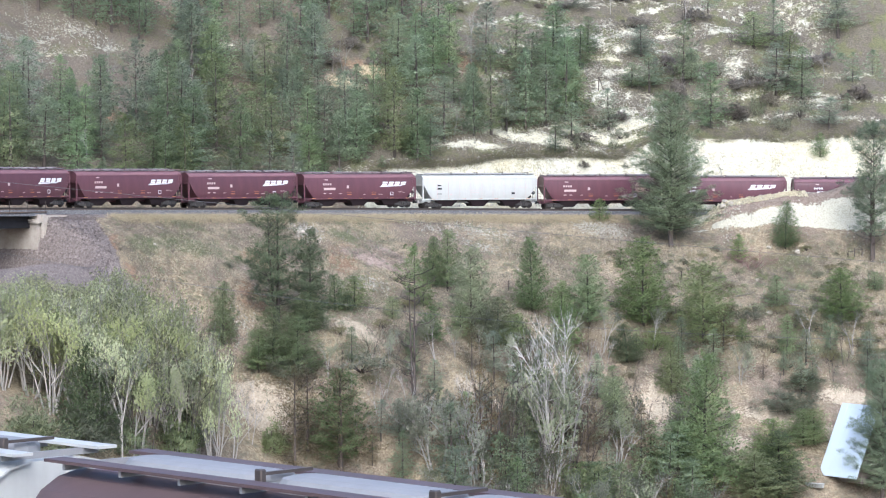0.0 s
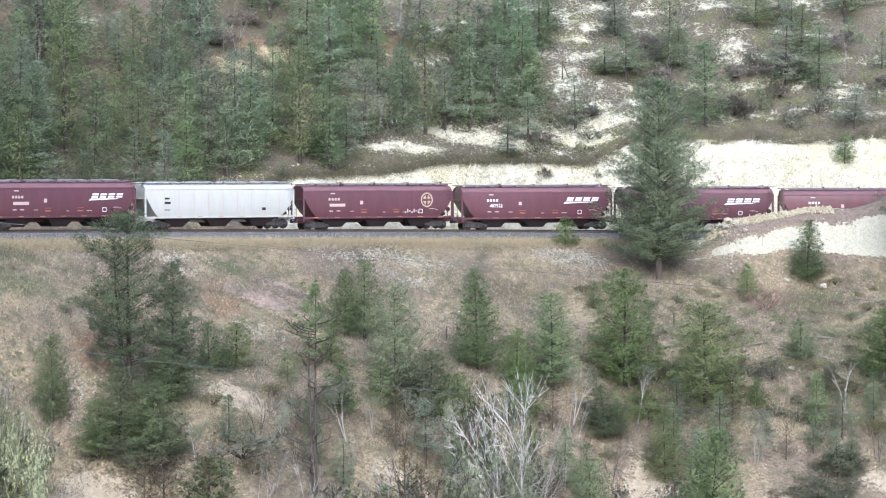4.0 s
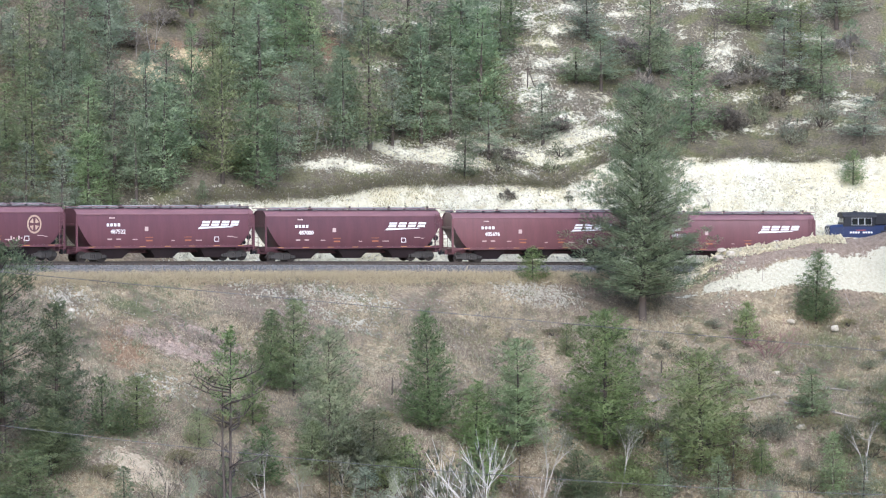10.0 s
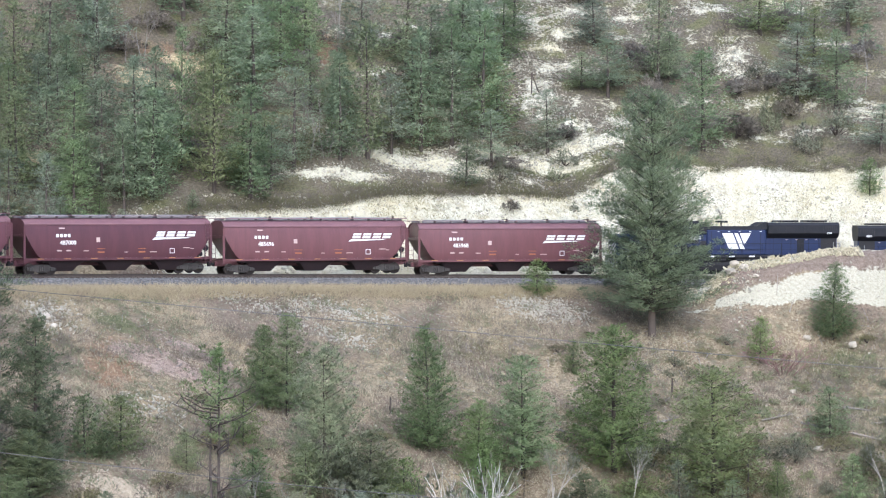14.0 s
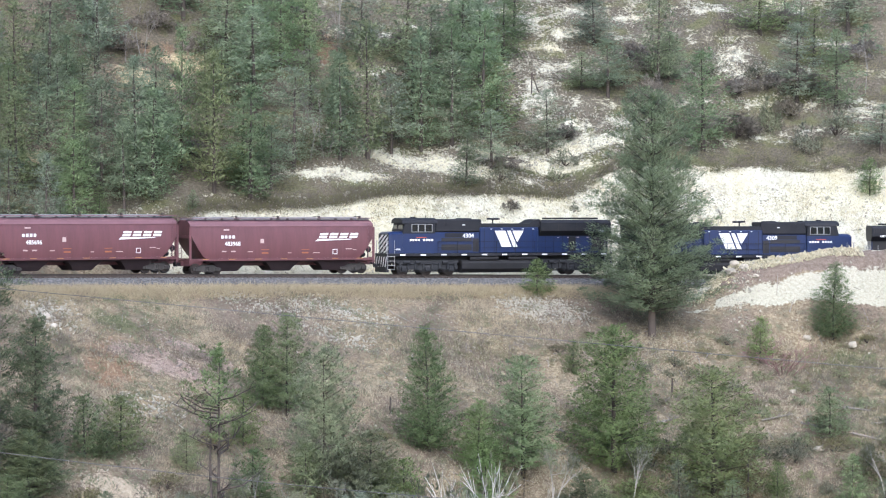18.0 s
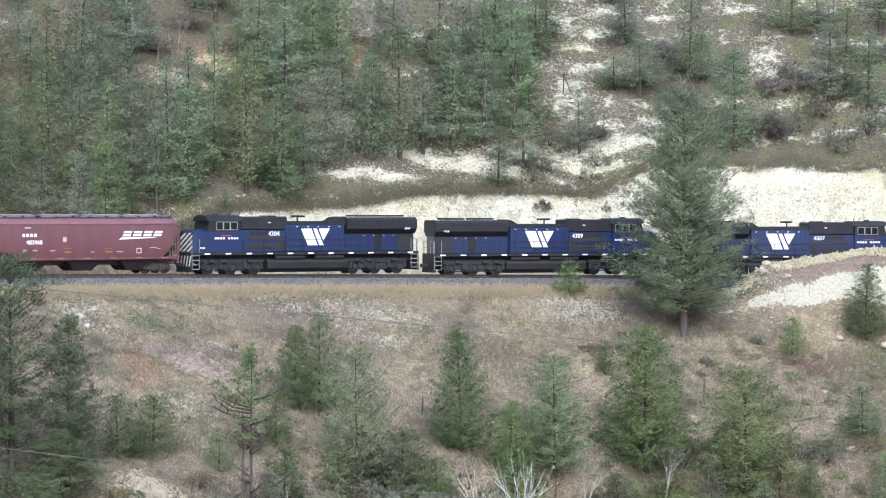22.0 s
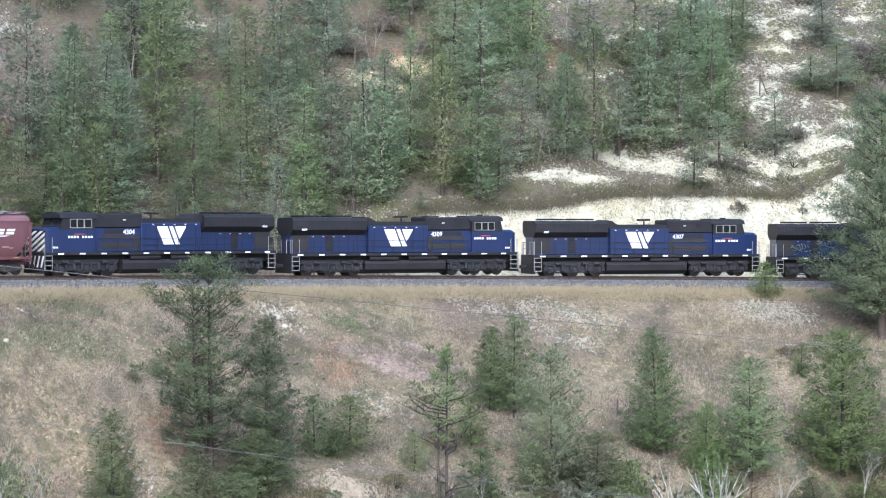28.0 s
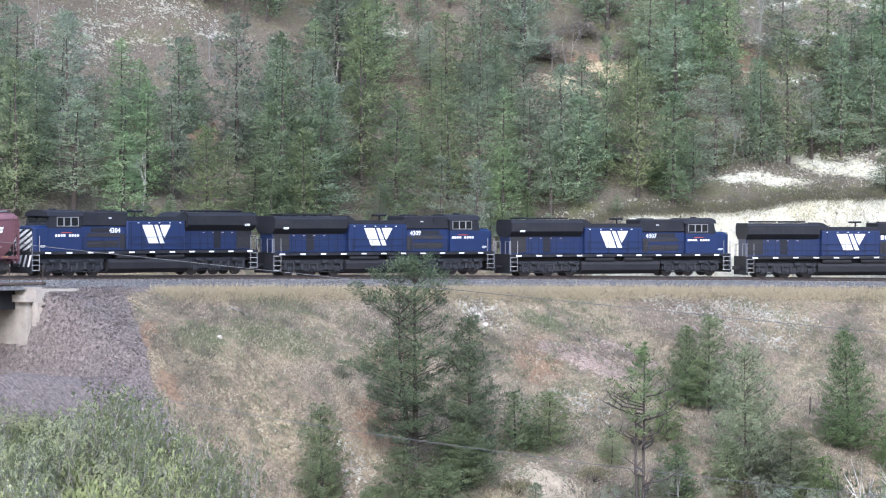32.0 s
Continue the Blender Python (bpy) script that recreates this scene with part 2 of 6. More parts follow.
WHITE_TOP = [(45.9, 277.8, 4.6, 16.9), (12.2, 261.0, 3.8, 1.3), (16.9, 272.6, 3.9, 1.0), (54.2, 295.0, 3.7, 0.6), (26.2, 283.3, 4.6, 10.9), (40.6, 294.6, 5.5, 0.6), (53.3, 295.1, 3.7, 0.6), (-68.9, 224.4, 4.7, 3.0), (-63.7, 234.5, 4.8, 2.8)]
WHITE_LOW = [(8.2, 213.0, 2.6, 1.5), (-13.9, 203.1, 2.7, 1.0), (-8.2, 205.5, 3.6, 1.1), (-20.6, 182.7, 1.8, 1.2), (-29.0, 191.1, 1.3, 2.4), (24.8, 225.6, 1.3, 8.0), (-8.5, 201.6, 2.6, 0.9), (-34.3, 166.6, 1.2, 1.7)]
YELLOW = [(-24.2, 245.2, 3.2, 2.0), (-27.1, 238.4, 3.1, 2.7), (-35.2, 223.8, 2.0, 1.0), (-23.7, 246.1, 1.6, 0.8)]
PINK = [(-20.8, 189.4, 3.5, 1.5), (-18.2, 193.0, 2.5, 1.0)]
BROWN = [(-48.5, 167.0, 1.1, 4.1), (-46.0, 162.9, 1.3, 1.3), (-12.2, 250.4, 2.7, 5.1), (-26.4, 245.9, 3.2, 2.8), (-56.3, 212.2, 1.7, 3.6), (-23.8, 187.6, 2.5, 3.5), (-33.5, 179.2, 2.5, 3.2), (-32.7, 170.6, 3.1, 3.1), (-44.9, 154.9, 3.1, 4.3), (-24.1, 187.1, 2.5, 4.9)]
GREEN = [(-4.2, 230.4, 8.0, 0.8), (8.7, 241.7, 3.2, 0.8), (-16.4, 225.4, 2.9, 0.9), (-43.1, 180.7, 2.5, 1.5), (-45.6, 170.4, 2.4, 3.4), (-24.6, 193.4, 2.5, 1.9), (-41.7, 174.7, 4.0, 3.5), (32.1, 211.8, 4.2, 1.3), (23.8, 193.6, 3.4, 1.1), (2.3, 233.3, 2.5, 0.7), (34.3, 192.7, 5.6, 1.0), (11.2, 238.5, 4.2, 0.8)]
SAND = [(29.9, 183.0, 7.5, 1.3), (37.1, 187.3, 4.2, 1.3), (23.5, 178.5, 2.7, 1.5), (-30.9, 156.8, 3.8, 3.6), (-40.1, 147.3, 2.4, 6.7), (-20.5, 169.4, 3.9, 1.9), (-6.9, 170.1, 3.3, 1.7), (14.3, 180.2, 2.7, 4.9), (-32.9, 157.8, 1.9, 3.7)]

# ---- materials ----
def material(name, rough=0.8, metal=0.0, spec=0.3):
    m = bpy.data.materials.new(name)
    m.use_nodes = True
    b = m.node_tree.nodes["Principled BSDF"]
    b.inputs["Roughness"].default_value, b.inputs["Metallic"].default_value = rough, metal
    b.inputs["Specular IOR Level"].default_value = spec
    return m, m.node_tree.nodes, m.node_tree.links, b


def noise_node(m, scale, detail=4.0, rough=0.6, vector=None):
    n = m.node_tree.nodes.new("ShaderNodeTexNoise")
    n.inputs["Scale"].default_value, n.inputs["Detail"].default_value, n.inputs["Roughness"].default_value = scale, detail, rough
    if vector is None:
        c = m.node_tree.nodes.get("Texture Coordinate") or m.node_tree.nodes.new("ShaderNodeTexCoord")
        vector = c.outputs["Object"]
    m.node_tree.links.new(vector, n.inputs["Vector"])
    return n.outputs["Fac"]


def ramp(m, fac, stops):
    r = m.node_tree.nodes.new("ShaderNodeValToRGB")
    e = r.color_ramp.elements
    while len(e) < len(stops):
        e.new(0.5)
    for k, (p, c) in zip(e, stops):
        k.position, k.color = p, (*c, 1.0)
    m.node_tree.links.new(fac, r.inputs["Fac"])
    return r.outputs["Color"]


def mix(m, fac, a, b, mode='MIX'):
    n = m.node_tree.nodes.new("ShaderNodeMix")
    n.data_type, n.blend_type = 'RGBA', mode
    for socket, v in ((n.inputs[0], fac), (n.inputs[6], a), (n.inputs[7], b)):
        if isinstance(v, (int, float)):
            socket.default_value = v
        elif isinstance(v, tuple):
            socket.default_value = (*v, 1.0)
        else:
            m.node_tree.links.new(v, socket)
    return n.outputs[2]


def calc(m, op, a, b=0.0, clamp=False):
    n = m.node_tree.nodes.new("ShaderNodeMath")
    n.operation, n.use_clamp = op, clamp
    for socket, v in zip(n.inputs, (a, b)):
        if isinstance(v, (int, float)):
            socket.default_value = v
        else:
            m.node_tree.links.new(v, socket)
    return n.outputs[0]


def bump(m, height, strength=0.4, distance=0.05):
    n = m.node_tree.nodes.new("ShaderNodeBump")
    n.inputs["Strength"].default_value, n.inputs["Distance"].default_value = strength, distance
    m.node_tree.links.new(height, n.inputs["Height"])
    m.node_tree.links.new(n.outputs[0], m.node_tree.nodes["Principled BSDF"].inputs["Normal"])


def weathered(name, base, dirt, fine=6.0, rough=0.6, metal=0.0, amount=0.5, bumpy=0.15, spec=0.3, vary=0.0, streaks=False):
    """A surface of one colour with large stains and a fine grain."""
    m, n, l, b = material(name, rough, metal, spec)
    vec = None
    if streaks:
        c = n.new("ShaderNodeTexCoord")
        p = n.new("ShaderNodeMapping")
        p.inputs["Scale"].default_value = (1.6, 1.6, 0.22)
        l.new(c.outputs["Object"], p.inputs["Vector"])
        vec = p.outputs[0]
    big = noise_node(m, 0.9 if not streaks else 1.4, 5, 0.65, vec)
    small = noise_node(m, fine, 3, 0.7)
    f = calc(m, 'MULTIPLY', calc(m, 'SUBTRACT', big, 0.38, True), 3.0 * amount, True)
    col = mix(m, f, base, dirt)
    col = mix(m, calc(m, 'MULTIPLY', small, 0.35), col, dirt)
    if vary:
        info = n.new("ShaderNodeObjectInfo")
        hsv = n.new("ShaderNodeHueSaturation")
        l.new(calc(m, 'ADD', calc(m, 'MULTIPLY', info.outputs["Random"], vary), 1 - vary / 2), hsv.inputs["Value"])
        l.new(col, hsv.inputs["Color"])
        col = hsv.outputs[0]
    l.new(col, b.inputs["Base Color"])
    bump(m, small, bumpy, 0.02)
    return m


def foliage(name, dark, light, tip, vary=0.55, fine=4.5):
    """Needles, leaves or loose bits: colour varies from piece to piece and from tuft to tuft; noise paints in the shade
    of gaps between them.
    """
    m, n, l, b = material(name, 0.75, 0.0, 0.15)
    info = n.new("ShaderNodeObjectInfo")
    geo = n.new("ShaderNodeNewGeometry")
    grain = noise_node(m, fine, 3, 0.65, geo.outputs["Position"])
    mottle = calc(m, 'ADD', calc(m, 'MULTIPLY', calc(m, 'SUBTRACT', grain, 0.5), 1.1), calc(m, 'ADD', calc(m, 'MULTIPLY', geo.outputs["Random Per Island"], 0.3), 0.35), True)
    col = ramp(m, mottle, [(0.0, dark), (0.5, light), (1.0, tip)])
    big = noise_node(m, 0.6, 2)
    col = mix(m, calc(m, 'MULTIPLY', big, 0.35), col, dark)
    hsv = n.new("ShaderNodeHueSaturation")
    r = info.outputs["Random"]
    l.new(calc(m, 'ADD', calc(m, 'MULTIPLY', r, vary), 1 - vary / 2), hsv.inputs["Value"])
    l.new(calc(m, 'ADD', calc(m, 'MULTIPLY', calc(m, 'FRACT', calc(m, 'MULTIPLY', r, 13.7)), 0.02), 0.488), hsv.inputs["Hue"])
    l.new(calc(m, 'ADD', calc(m, 'MULTIPLY', calc(m, 'FRACT', calc(m, 'MULTIPLY', r, 7.3)), 0.3), 0.8), hsv.inputs["Saturation"])
    l.new(col, hsv.inputs["Color"])
    l.new(hsv.outputs[0], b.inputs["Base Color"])
    bump(m, grain, 0.5, 0.06)
    t = n.new("ShaderNodeBsdfTranslucent")
    l.new(hsv.outputs[0], t.inputs["Color"])
    x = n.new("ShaderNodeMixShader")
    x.inputs[0].default_value = 0.5
    l.new(b.outputs[0], x.inputs[1])
    l.new(t.outputs[0], x.inputs[2])
    l.new(x.outputs[0], n["Material Output"].inputs["Surface"])
    return m


NEEDLE = foliage("pine_needles", (0.14, 0.188, 0.085), (0.22, 0.285, 0.126), (0.335, 0.41, 0.2))
NEEDLE_DEEP = foliage("deep_green_needles", (0.125, 0.158, 0.09), (0.205, 0.25, 0.145), (0.32, 0.375, 0.232))
# hillside needles: distance haze put into the colour, darks lifted and contrast narrowed
NEEDLE_FAR = foliage("hazed_hill_needles", (0.2, 0.26, 0.14), (0.268, 0.342, 0.183), (0.315, 0.388, 0.214))
NEEDLE_GREY = foliage("hazed_grey_green_needles", (0.225, 0.268, 0.176), (0.295, 0.345, 0.228), (0.345, 0.395, 0.268))
NEEDLE_WARM = foliage("yellow_green_needles", (0.195, 0.23, 0.115), (0.29, 0.335, 0.168), (0.385, 0.43, 0.235))
JUNIPER_GREEN = foliage("juniper_needles", (0.177, 0.186, 0.119), (0.235, 0.245, 0.155), (0.34, 0.35, 0.225))
RUST_NEEDLE = foliage("rusty_needles", (0.06, 0.07, 0.035), (0.2, 0.15, 0.085), (0.34, 0.24, 0.14))
WILLOW_LEAF = foliage("willow_leaves", (0.29, 0.325, 0.155), (0.48, 0.515, 0.265), (0.65, 0.67, 0.41))
HEATH = foliage("olive_heath", (0.13, 0.125, 0.062), (0.24, 0.225, 0.115), (0.36, 0.335, 0.185))
ASPEN_LEAF = foliage("aspen_leaves", (0.23, 0.26, 0.16), (0.37, 0.4, 0.26), (0.53, 0.56, 0.39))
SHRUB_LEAF = foliage("sage_leaves", (0.13, 0.145, 0.09), (0.24, 0.255, 0.165), (0.36, 0.37, 0.25))
TWIG = foliage("dry_twigs", (0.14, 0.122, 0.098), (0.255, 0.225, 0.18), (0.38, 0.345, 0.28))
GRASS = foliage("dry_grass", (0.37, 0.315, 0.2), (0.59, 0.52, 0.335), (0.78, 0.7, 0.5))
RED_TWIG = weathered("reddish_twigs", (0.33, 0.2, 0.185), (0.2, 0.125, 0.12), 9, 0.9, bumpy=0.2)
WHITE_BARK = weathered("bleached_bark", (0.66, 0.63, 0.58), (0.42, 0.39, 0.35), 9, 0.9, bumpy=0.3)
BARK = weathered("pine_bark", (0.1, 0.08, 0.068), (0.055, 0.047, 0.042), 9, 0.9, bumpy=0.5, vary=0.4)
PALE_BARK = weathered("pale_bark", (0.42, 0.39, 0.35), (0.2, 0.18, 0.16), 9, 0.9, bumpy=0.4, vary=0.4)


def land_material():
    m, n, l, b = material("hillside", 0.95, 0.0, 0.1)

    def mask(name):
        a = n.new("ShaderNodeAttribute")
        a.attribute_name = name
        return a.outputs["Fac"]
    pos = n.new("ShaderNodeNewGeometry").outputs["Position"]
    n1, n2, n3 = noise_node(m, 0.13, 6, 0.62, pos), noise_node(m, 0.9, 6, 0.7, pos), noise_node(m, 3.6, 5, 0.8, pos)
    # dry grass and bare soil
    grass = ramp(m, n3, [(0.345, (0.14, 0.11, 0.07)), (0.500, (0.31, 0.252, 0.165)), (0.655, (0.5, 0.425, 0.285))])
    soil = ramp(m, n3, [(0.345, (0.118, 0.092, 0.07)), (0.562, (0.265, 0.212, 0.16)), (0.686, (0.4, 0.33, 0.258))])
    col = mix(m, calc(m, 'MULTIPLY', calc(m, 'SUBTRACT', n1, 0.42, True), 6.0, True), grass, soil)
    sage = ramp(m, n3, [(0.376, (0.098, 0.09, 0.06)), (0.624, (0.235, 0.21, 0.15))])
    col = mix(m, calc(m, 'MULTIPLY', calc(m, 'SUBTRACT', n2, 0.5, True), 7.0, True), col, sage)

    def lay(name, c, sharp=5.0, edge=0.5):
        nonlocal col
        w = calc(m, 'ADD', mask(name), calc(m, 'MULTIPLY', calc(m, 'SUBTRACT', n2, 0.5), 1.3))
        w = calc(m, 'ADD', w, calc(m, 'MULTIPLY', calc(m, 'SUBTRACT', n3, 0.5), 0.5))
        col = mix(m, calc(m, 'MULTIPLY', calc(m, 'SUBTRACT', w, edge), sharp, True), col, c)
    lay("heath", mix(m, calc(m, 'MULTIPLY', calc(m, 'SUBTRACT', noise_node(m, 0.35, 4, 0.6, pos), 0.5, True), 9.0, True), ramp(m, n3, [(0.376, (0.09, 0.078, 0.056)), (0.562, (0.175, 0.153, 0.115)), (0.686, (0.3, 0.27, 0.22))]), ramp(m, n3, [(0.376, (0.088, 0.09, 0.046)), (0.624, (0.2, 0.195, 0.105))])), 4.0, 0.35)
    lay("litter", ramp(m, n3, [(0.376, (0.11, 0.09, 0.068)), (0.562, (0.19, 0.155, 0.115)), (0.686, (0.29, 0.245, 0.185))]))
    lay("green", ramp(m, n3, [(0.376, (0.1, 0.105, 0.055)), (0.624, (0.2, 0.2, 0.11))]))
    lay("brown", ramp(m, n3, [(0.376, (0.16, 0.105, 0.066)), (0.624, (0.34, 0.235, 0.155))]))
    lay("pink", ramp(m, n3, [(0.376, (0.25, 0.185, 0.15)), (0.624, (0.47, 0.38, 0.315))]), 6.0, 0.35)
    lay("sand", ramp(m, n3, [(0.376, (0.36, 0.295, 0.21)), (0.624, (0.52, 0.445, 0.335))]))
    chalk = ramp(m, n2, [(0.345, (0.41, 0.375, 0.265)), (0.450, (0.545, 0.52, 0.4)), (0.624, (0.64, 0.625, 0.505))])
    fall = n.new("ShaderNodeMapping")
    fall.inputs["Scale"].default_value = (1.0, 1.0, 0.5)
    l.new(pos, fall.inputs["Vector"])
    n4 = noise_node(m, 2.6, 6, 0.75, fall.outputs[0])
    chalk = mix(m, calc(m, 'MULTIPLY', calc(m, 'SUBTRACT', n4, 0.52, True), 6.0, True), chalk, (0.37, 0.34, 0.245))
    chalk = mix(m, calc(m, 'MULTIPLY', calc(m, 'SUBTRACT', n1, 0.46, True), 3.5, True), chalk, (0.56, 0.5, 0.315))
    chalk = mix(m, calc(m, 'MULTIPLY', calc(m, 'SUBTRACT', n3, 0.55, True), 2.2, True), chalk, (0.53, 0.465, 0.335))
    lay("white", chalk, 4.5, 0.52)
    lay("yellow", ramp(m, n3, [(0.376, (0.42, 0.33, 0.19)), (0.624, (0.64, 0.54, 0.35))]), 3.0, 0.5)
    lay("rubble", ramp(m, n3, [(0.413, (0.18, 0.15, 0.12)), (0.500, (0.38, 0.345, 0.29)), (0.574, (0.62, 0.595, 0.54))]), 4.0, 0.45)
    lay("heap", ramp(m, n3, [(0.376, (0.17, 0.132, 0.105)), (0.624, (0.29, 0.235, 0.19))]), 6.0, 0.5)
    lay("apron", ramp(m, n3, [(0.376, (0.43, 0.41, 0.315)), (0.624, (0.56, 0.54, 0.43))]), 7.0, 0.5)
    lay("gravel", ramp(m, n3, [(0.376, (0.13, 0.107, 0.097)), (0.531, (0.23, 0.194, 0.172)), (0.686, (0.35, 0.305, 0.272))]), 7.0, 0.5)
    l.new(col, b.inputs["Base Color"])
    h = calc(m, 'ADD', calc(m, 'MULTIPLY', n2, 1.0), calc(m, 'MULTIPLY', n3, 0.45))
    bump(m, h, 0.9, 0.35)
    return m


LAND = land_material()


def ballast_material():
    m, n, l, b = material("ballast_stones", 0.95, 0.0, 0.1)
    pos = n.new("ShaderNodeNewGeometry").outputs["Position"]
    v = n.new("ShaderNodeTexVoronoi")
    v.inputs["Scale"].default_value = 8.0
    l.new(pos, v.inputs["Vector"])
    stone = ramp(m, v.outputs["Color"], [(0.15, (0.1, 0.098, 0.097)), (0.5, (0.17, 0.168, 0.166)), (0.85, (0.26, 0.257, 0.255))])
    gaps = calc(m, 'MULTIPLY', calc(m, 'SUBTRACT', v.outputs["Distance"], 0.35, True), 2.5, True)
    col = mix(m, gaps, stone, (0.065, 0.064, 0.063))
    col = mix(m, calc(m, 'MULTIPLY', noise_node(m, 0.5, 5, 0.7, pos), 0.4), col, (0.13, 0.12, 0.115))
    l.new(col, b.inputs["Base Color"])
    bump(m, v.outputs["Distance"], 0.9, 0.08)
    return m


BALLAST = ballast_material()
STEEL = weathered("rail_steel", (0.12, 0.1, 0.09), (0.06, 0.048, 0.042), 12, 0.5, 0.6)
RAIL_TOP = weathered("polished_rail_head", (0.6, 0.6, 0.62), (0.35, 0.33, 0.32), 12, 0.25, 0.9, bumpy=0.02)
SLEEPER = weathered("creosoted_sleeper", (0.12, 0.09, 0.07), (0.06, 0.05, 0.045), 9, 0.9)
CONCRETE = weathered("stained_concrete", (0.45, 0.41, 0.35), (0.24, 0.2, 0.16), 5, 0.9, amount=0.7)

# ---- the ground: one sheet from the track's curve to the horizon ----
def part(name, bm, mat, parent=None, label="", smooth=False):
    """Links a bmesh as one mesh object under a thing or a part."""
    me = bpy.data.meshes.new(name)
    bm.to_mesh(me)
    bm.free()
    return part_of(name, me, mat, parent, label, smooth)


def part_of(name, me, mat, parent=None, label="", smooth=False):
    if mat and not me.materials:
        me.materials.append(mat)
    if smooth:
        me.polygons.foreach_set("use_smooth", [True] * len(me.polygons))
    ob = new(name, me)
    ob.parent = parent
    return tagged(ob, label=label)


def blobs(x, y, places):
    """How far places lie inside soft ellipses: 1 at their centres, 0 outside."""
    f = np.zeros_like(x)
    for px, py, a, b in places:
        d = np.hypot((x - px) / (a * 1.15), (y - py) / (b * 1.15))
        f = np.maximum(f, np.clip(1.35 - d, 0, 1))
    return f


def spread(lo, hi, fine_lo, fine_hi, step, grow=1.25):
    """Grid lines, close between fine_lo and fine_hi and ever wider towards lo and hi."""
    mid = list(np.arange(fine_lo, fine_hi, step))
    up, d = [fine_hi], step
    while up[-1] < hi:
        d *= grow
        up.append(up[-1] + d)
    down, d = [fine_lo], step
    while down[-1] > lo:
        d *= grow
        down.append(down[-1] - d)
    return np.array(down[:0:-1] + mid + up)


def hc_at(s):
    """Height of the cut bank's lip over the ditch."""
    return 0.4 + 4.6 * sm(28, 16, s) + 1.6 * sm(14, -4, s) + 2.9 * sm(-14, -22, s)


def build_ground():
    gx, gy = spread(-2600, 2600, -92, 72, 0.72), spread(-2600, 2600, 128, 292, 0.72)
    gx, gy = np.unique(np.concatenate([gx, np.arange(72, 220, 5)])), np.unique(np.concatenate([gy, np.arange(-260, 118, 5)]))
    X, Y = np.meshgrid(gx, gy)
    Z = land(X, Y)
    rough = np.sin(X * 3.1 + np.sin(Y * 2.3) * 1.7) * np.sin(Y * 2.7 + np.sin(X * 1.9)) * 0.09
    s, n = to_track(X, Y)
    away = np.clip(np.abs(n) - 6, 0, 4) / 4
    Z = Z + rough * away
    h, w = X.shape
    i = np.arange(h * w).reshape(h, w)
    q = np.stack([i[:-1, :-1], i[:-1, 1:], i[1:, 1:], i[1:, :-1]], -1).reshape(-1, 4)
    me = bpy.data.meshes.new("ground")
    me.from_pydata(np.stack([X, Y, Z], -1).reshape(-1, 3).tolist(), [], q.tolist())
    m = -n
    rz = rail_z(s)
    cut = sm(5.0, 5.8, n) * (1 - sm(-0.2, 0.9, Z - rz - hc_at(s))) * sm(26, 18, s)
    forest = sm(13, 20, n) * sm(-4, 14, s + 0.5 * waves(X * 0.6, Y * 0.6) * 5)
    bald = sm(9, -2, s + 3 * waves(X * 0.5, Y * 0.5)) * sm(9, 15, n) * (0.36 + 0.2 * np.sin(Z * 1.7 + 1.6 * waves(X * 0.5, Y * 0.5)))
    masks = {
        "white": np.maximum(np.maximum(np.maximum(blobs(X, Y, WHITE + WHITE_TOP) * np.where(X < -55, 0.5, 0.72), blobs(X, Y, LEDGE)), np.maximum(bald, blobs(X, Y, OPEN) * (0.36 + 0.22 * np.sin(Z * 2.1 + 1.5 * waves(X * 0.6, Y * 0.6))))), cut * 1.3),
        "rubble": blobs(X, Y, WHITE_LOW) * 0.5,
        "yellow": blobs(X, Y, YELLOW),
        "pink": blobs(X, Y, PINK),
        "brown": blobs(X, Y, BROWN) * 0.8,
        "green": blobs(X, Y, GREEN) * 0.85,
        "sand": np.maximum(blobs(X, Y, SAND) * 0.9, 0.4 * sm(-33, -35, Z)),
        "heath": sm(6.0, 7.5, n) * sm(-0.9, -0.2, Z - rz - hc_at(s)) * 0.75,
        "litter": forest * 0.62,
        "heap": sm(-20, -25, s) * sm(3.0, 4.0, m) * (1 - sm(8.7, 9.3, m - 0.06 * waves(X * 2, Y * 2))),
        "apron": np.maximum(sm(-17, -20, s) * sm(-0.3, 0.3, m - np.interp(-s, [22, 38, 60], [9.1, 8.5, 8.2])) * (1 - sm(-0.4, 0.5, m - np.interp(-s, [18, 24, 45], [9.4, 10.1, 11.2]))), sm(-17, -21, s) * (1 - sm(-34, -42, s)) * sm(4.0, 4.8, m) * (1 - sm(7.1, 7.7, m + 0.25 * waves(X * 3, Y * 3)))),
        "gravel": np.maximum(sm(-0.8, 1.0, s - 70.5 - 0.62 * np.clip(m - 3.5, 0, 12)) * sm(2.5, 4, m) * (1 - sm(20, 26, m)) * (1 - sm(98, 104, s)), sm(4.8, 4.0, np.abs(n)) * 0.9),
    }
    for name, f in masks.items():
        a = me.attributes.new(name, 'FLOAT', 'POINT')
        a.data.foreach_set("value", np.ascontiguousarray(f, dtype=np.float32).reshape(-1))
    g = part_of("ground", me, LAND, None, "", True)
    tagged(g, "dry grassy hillside with chalky white cuts and brush", "ground", kind="structure")


build_ground()

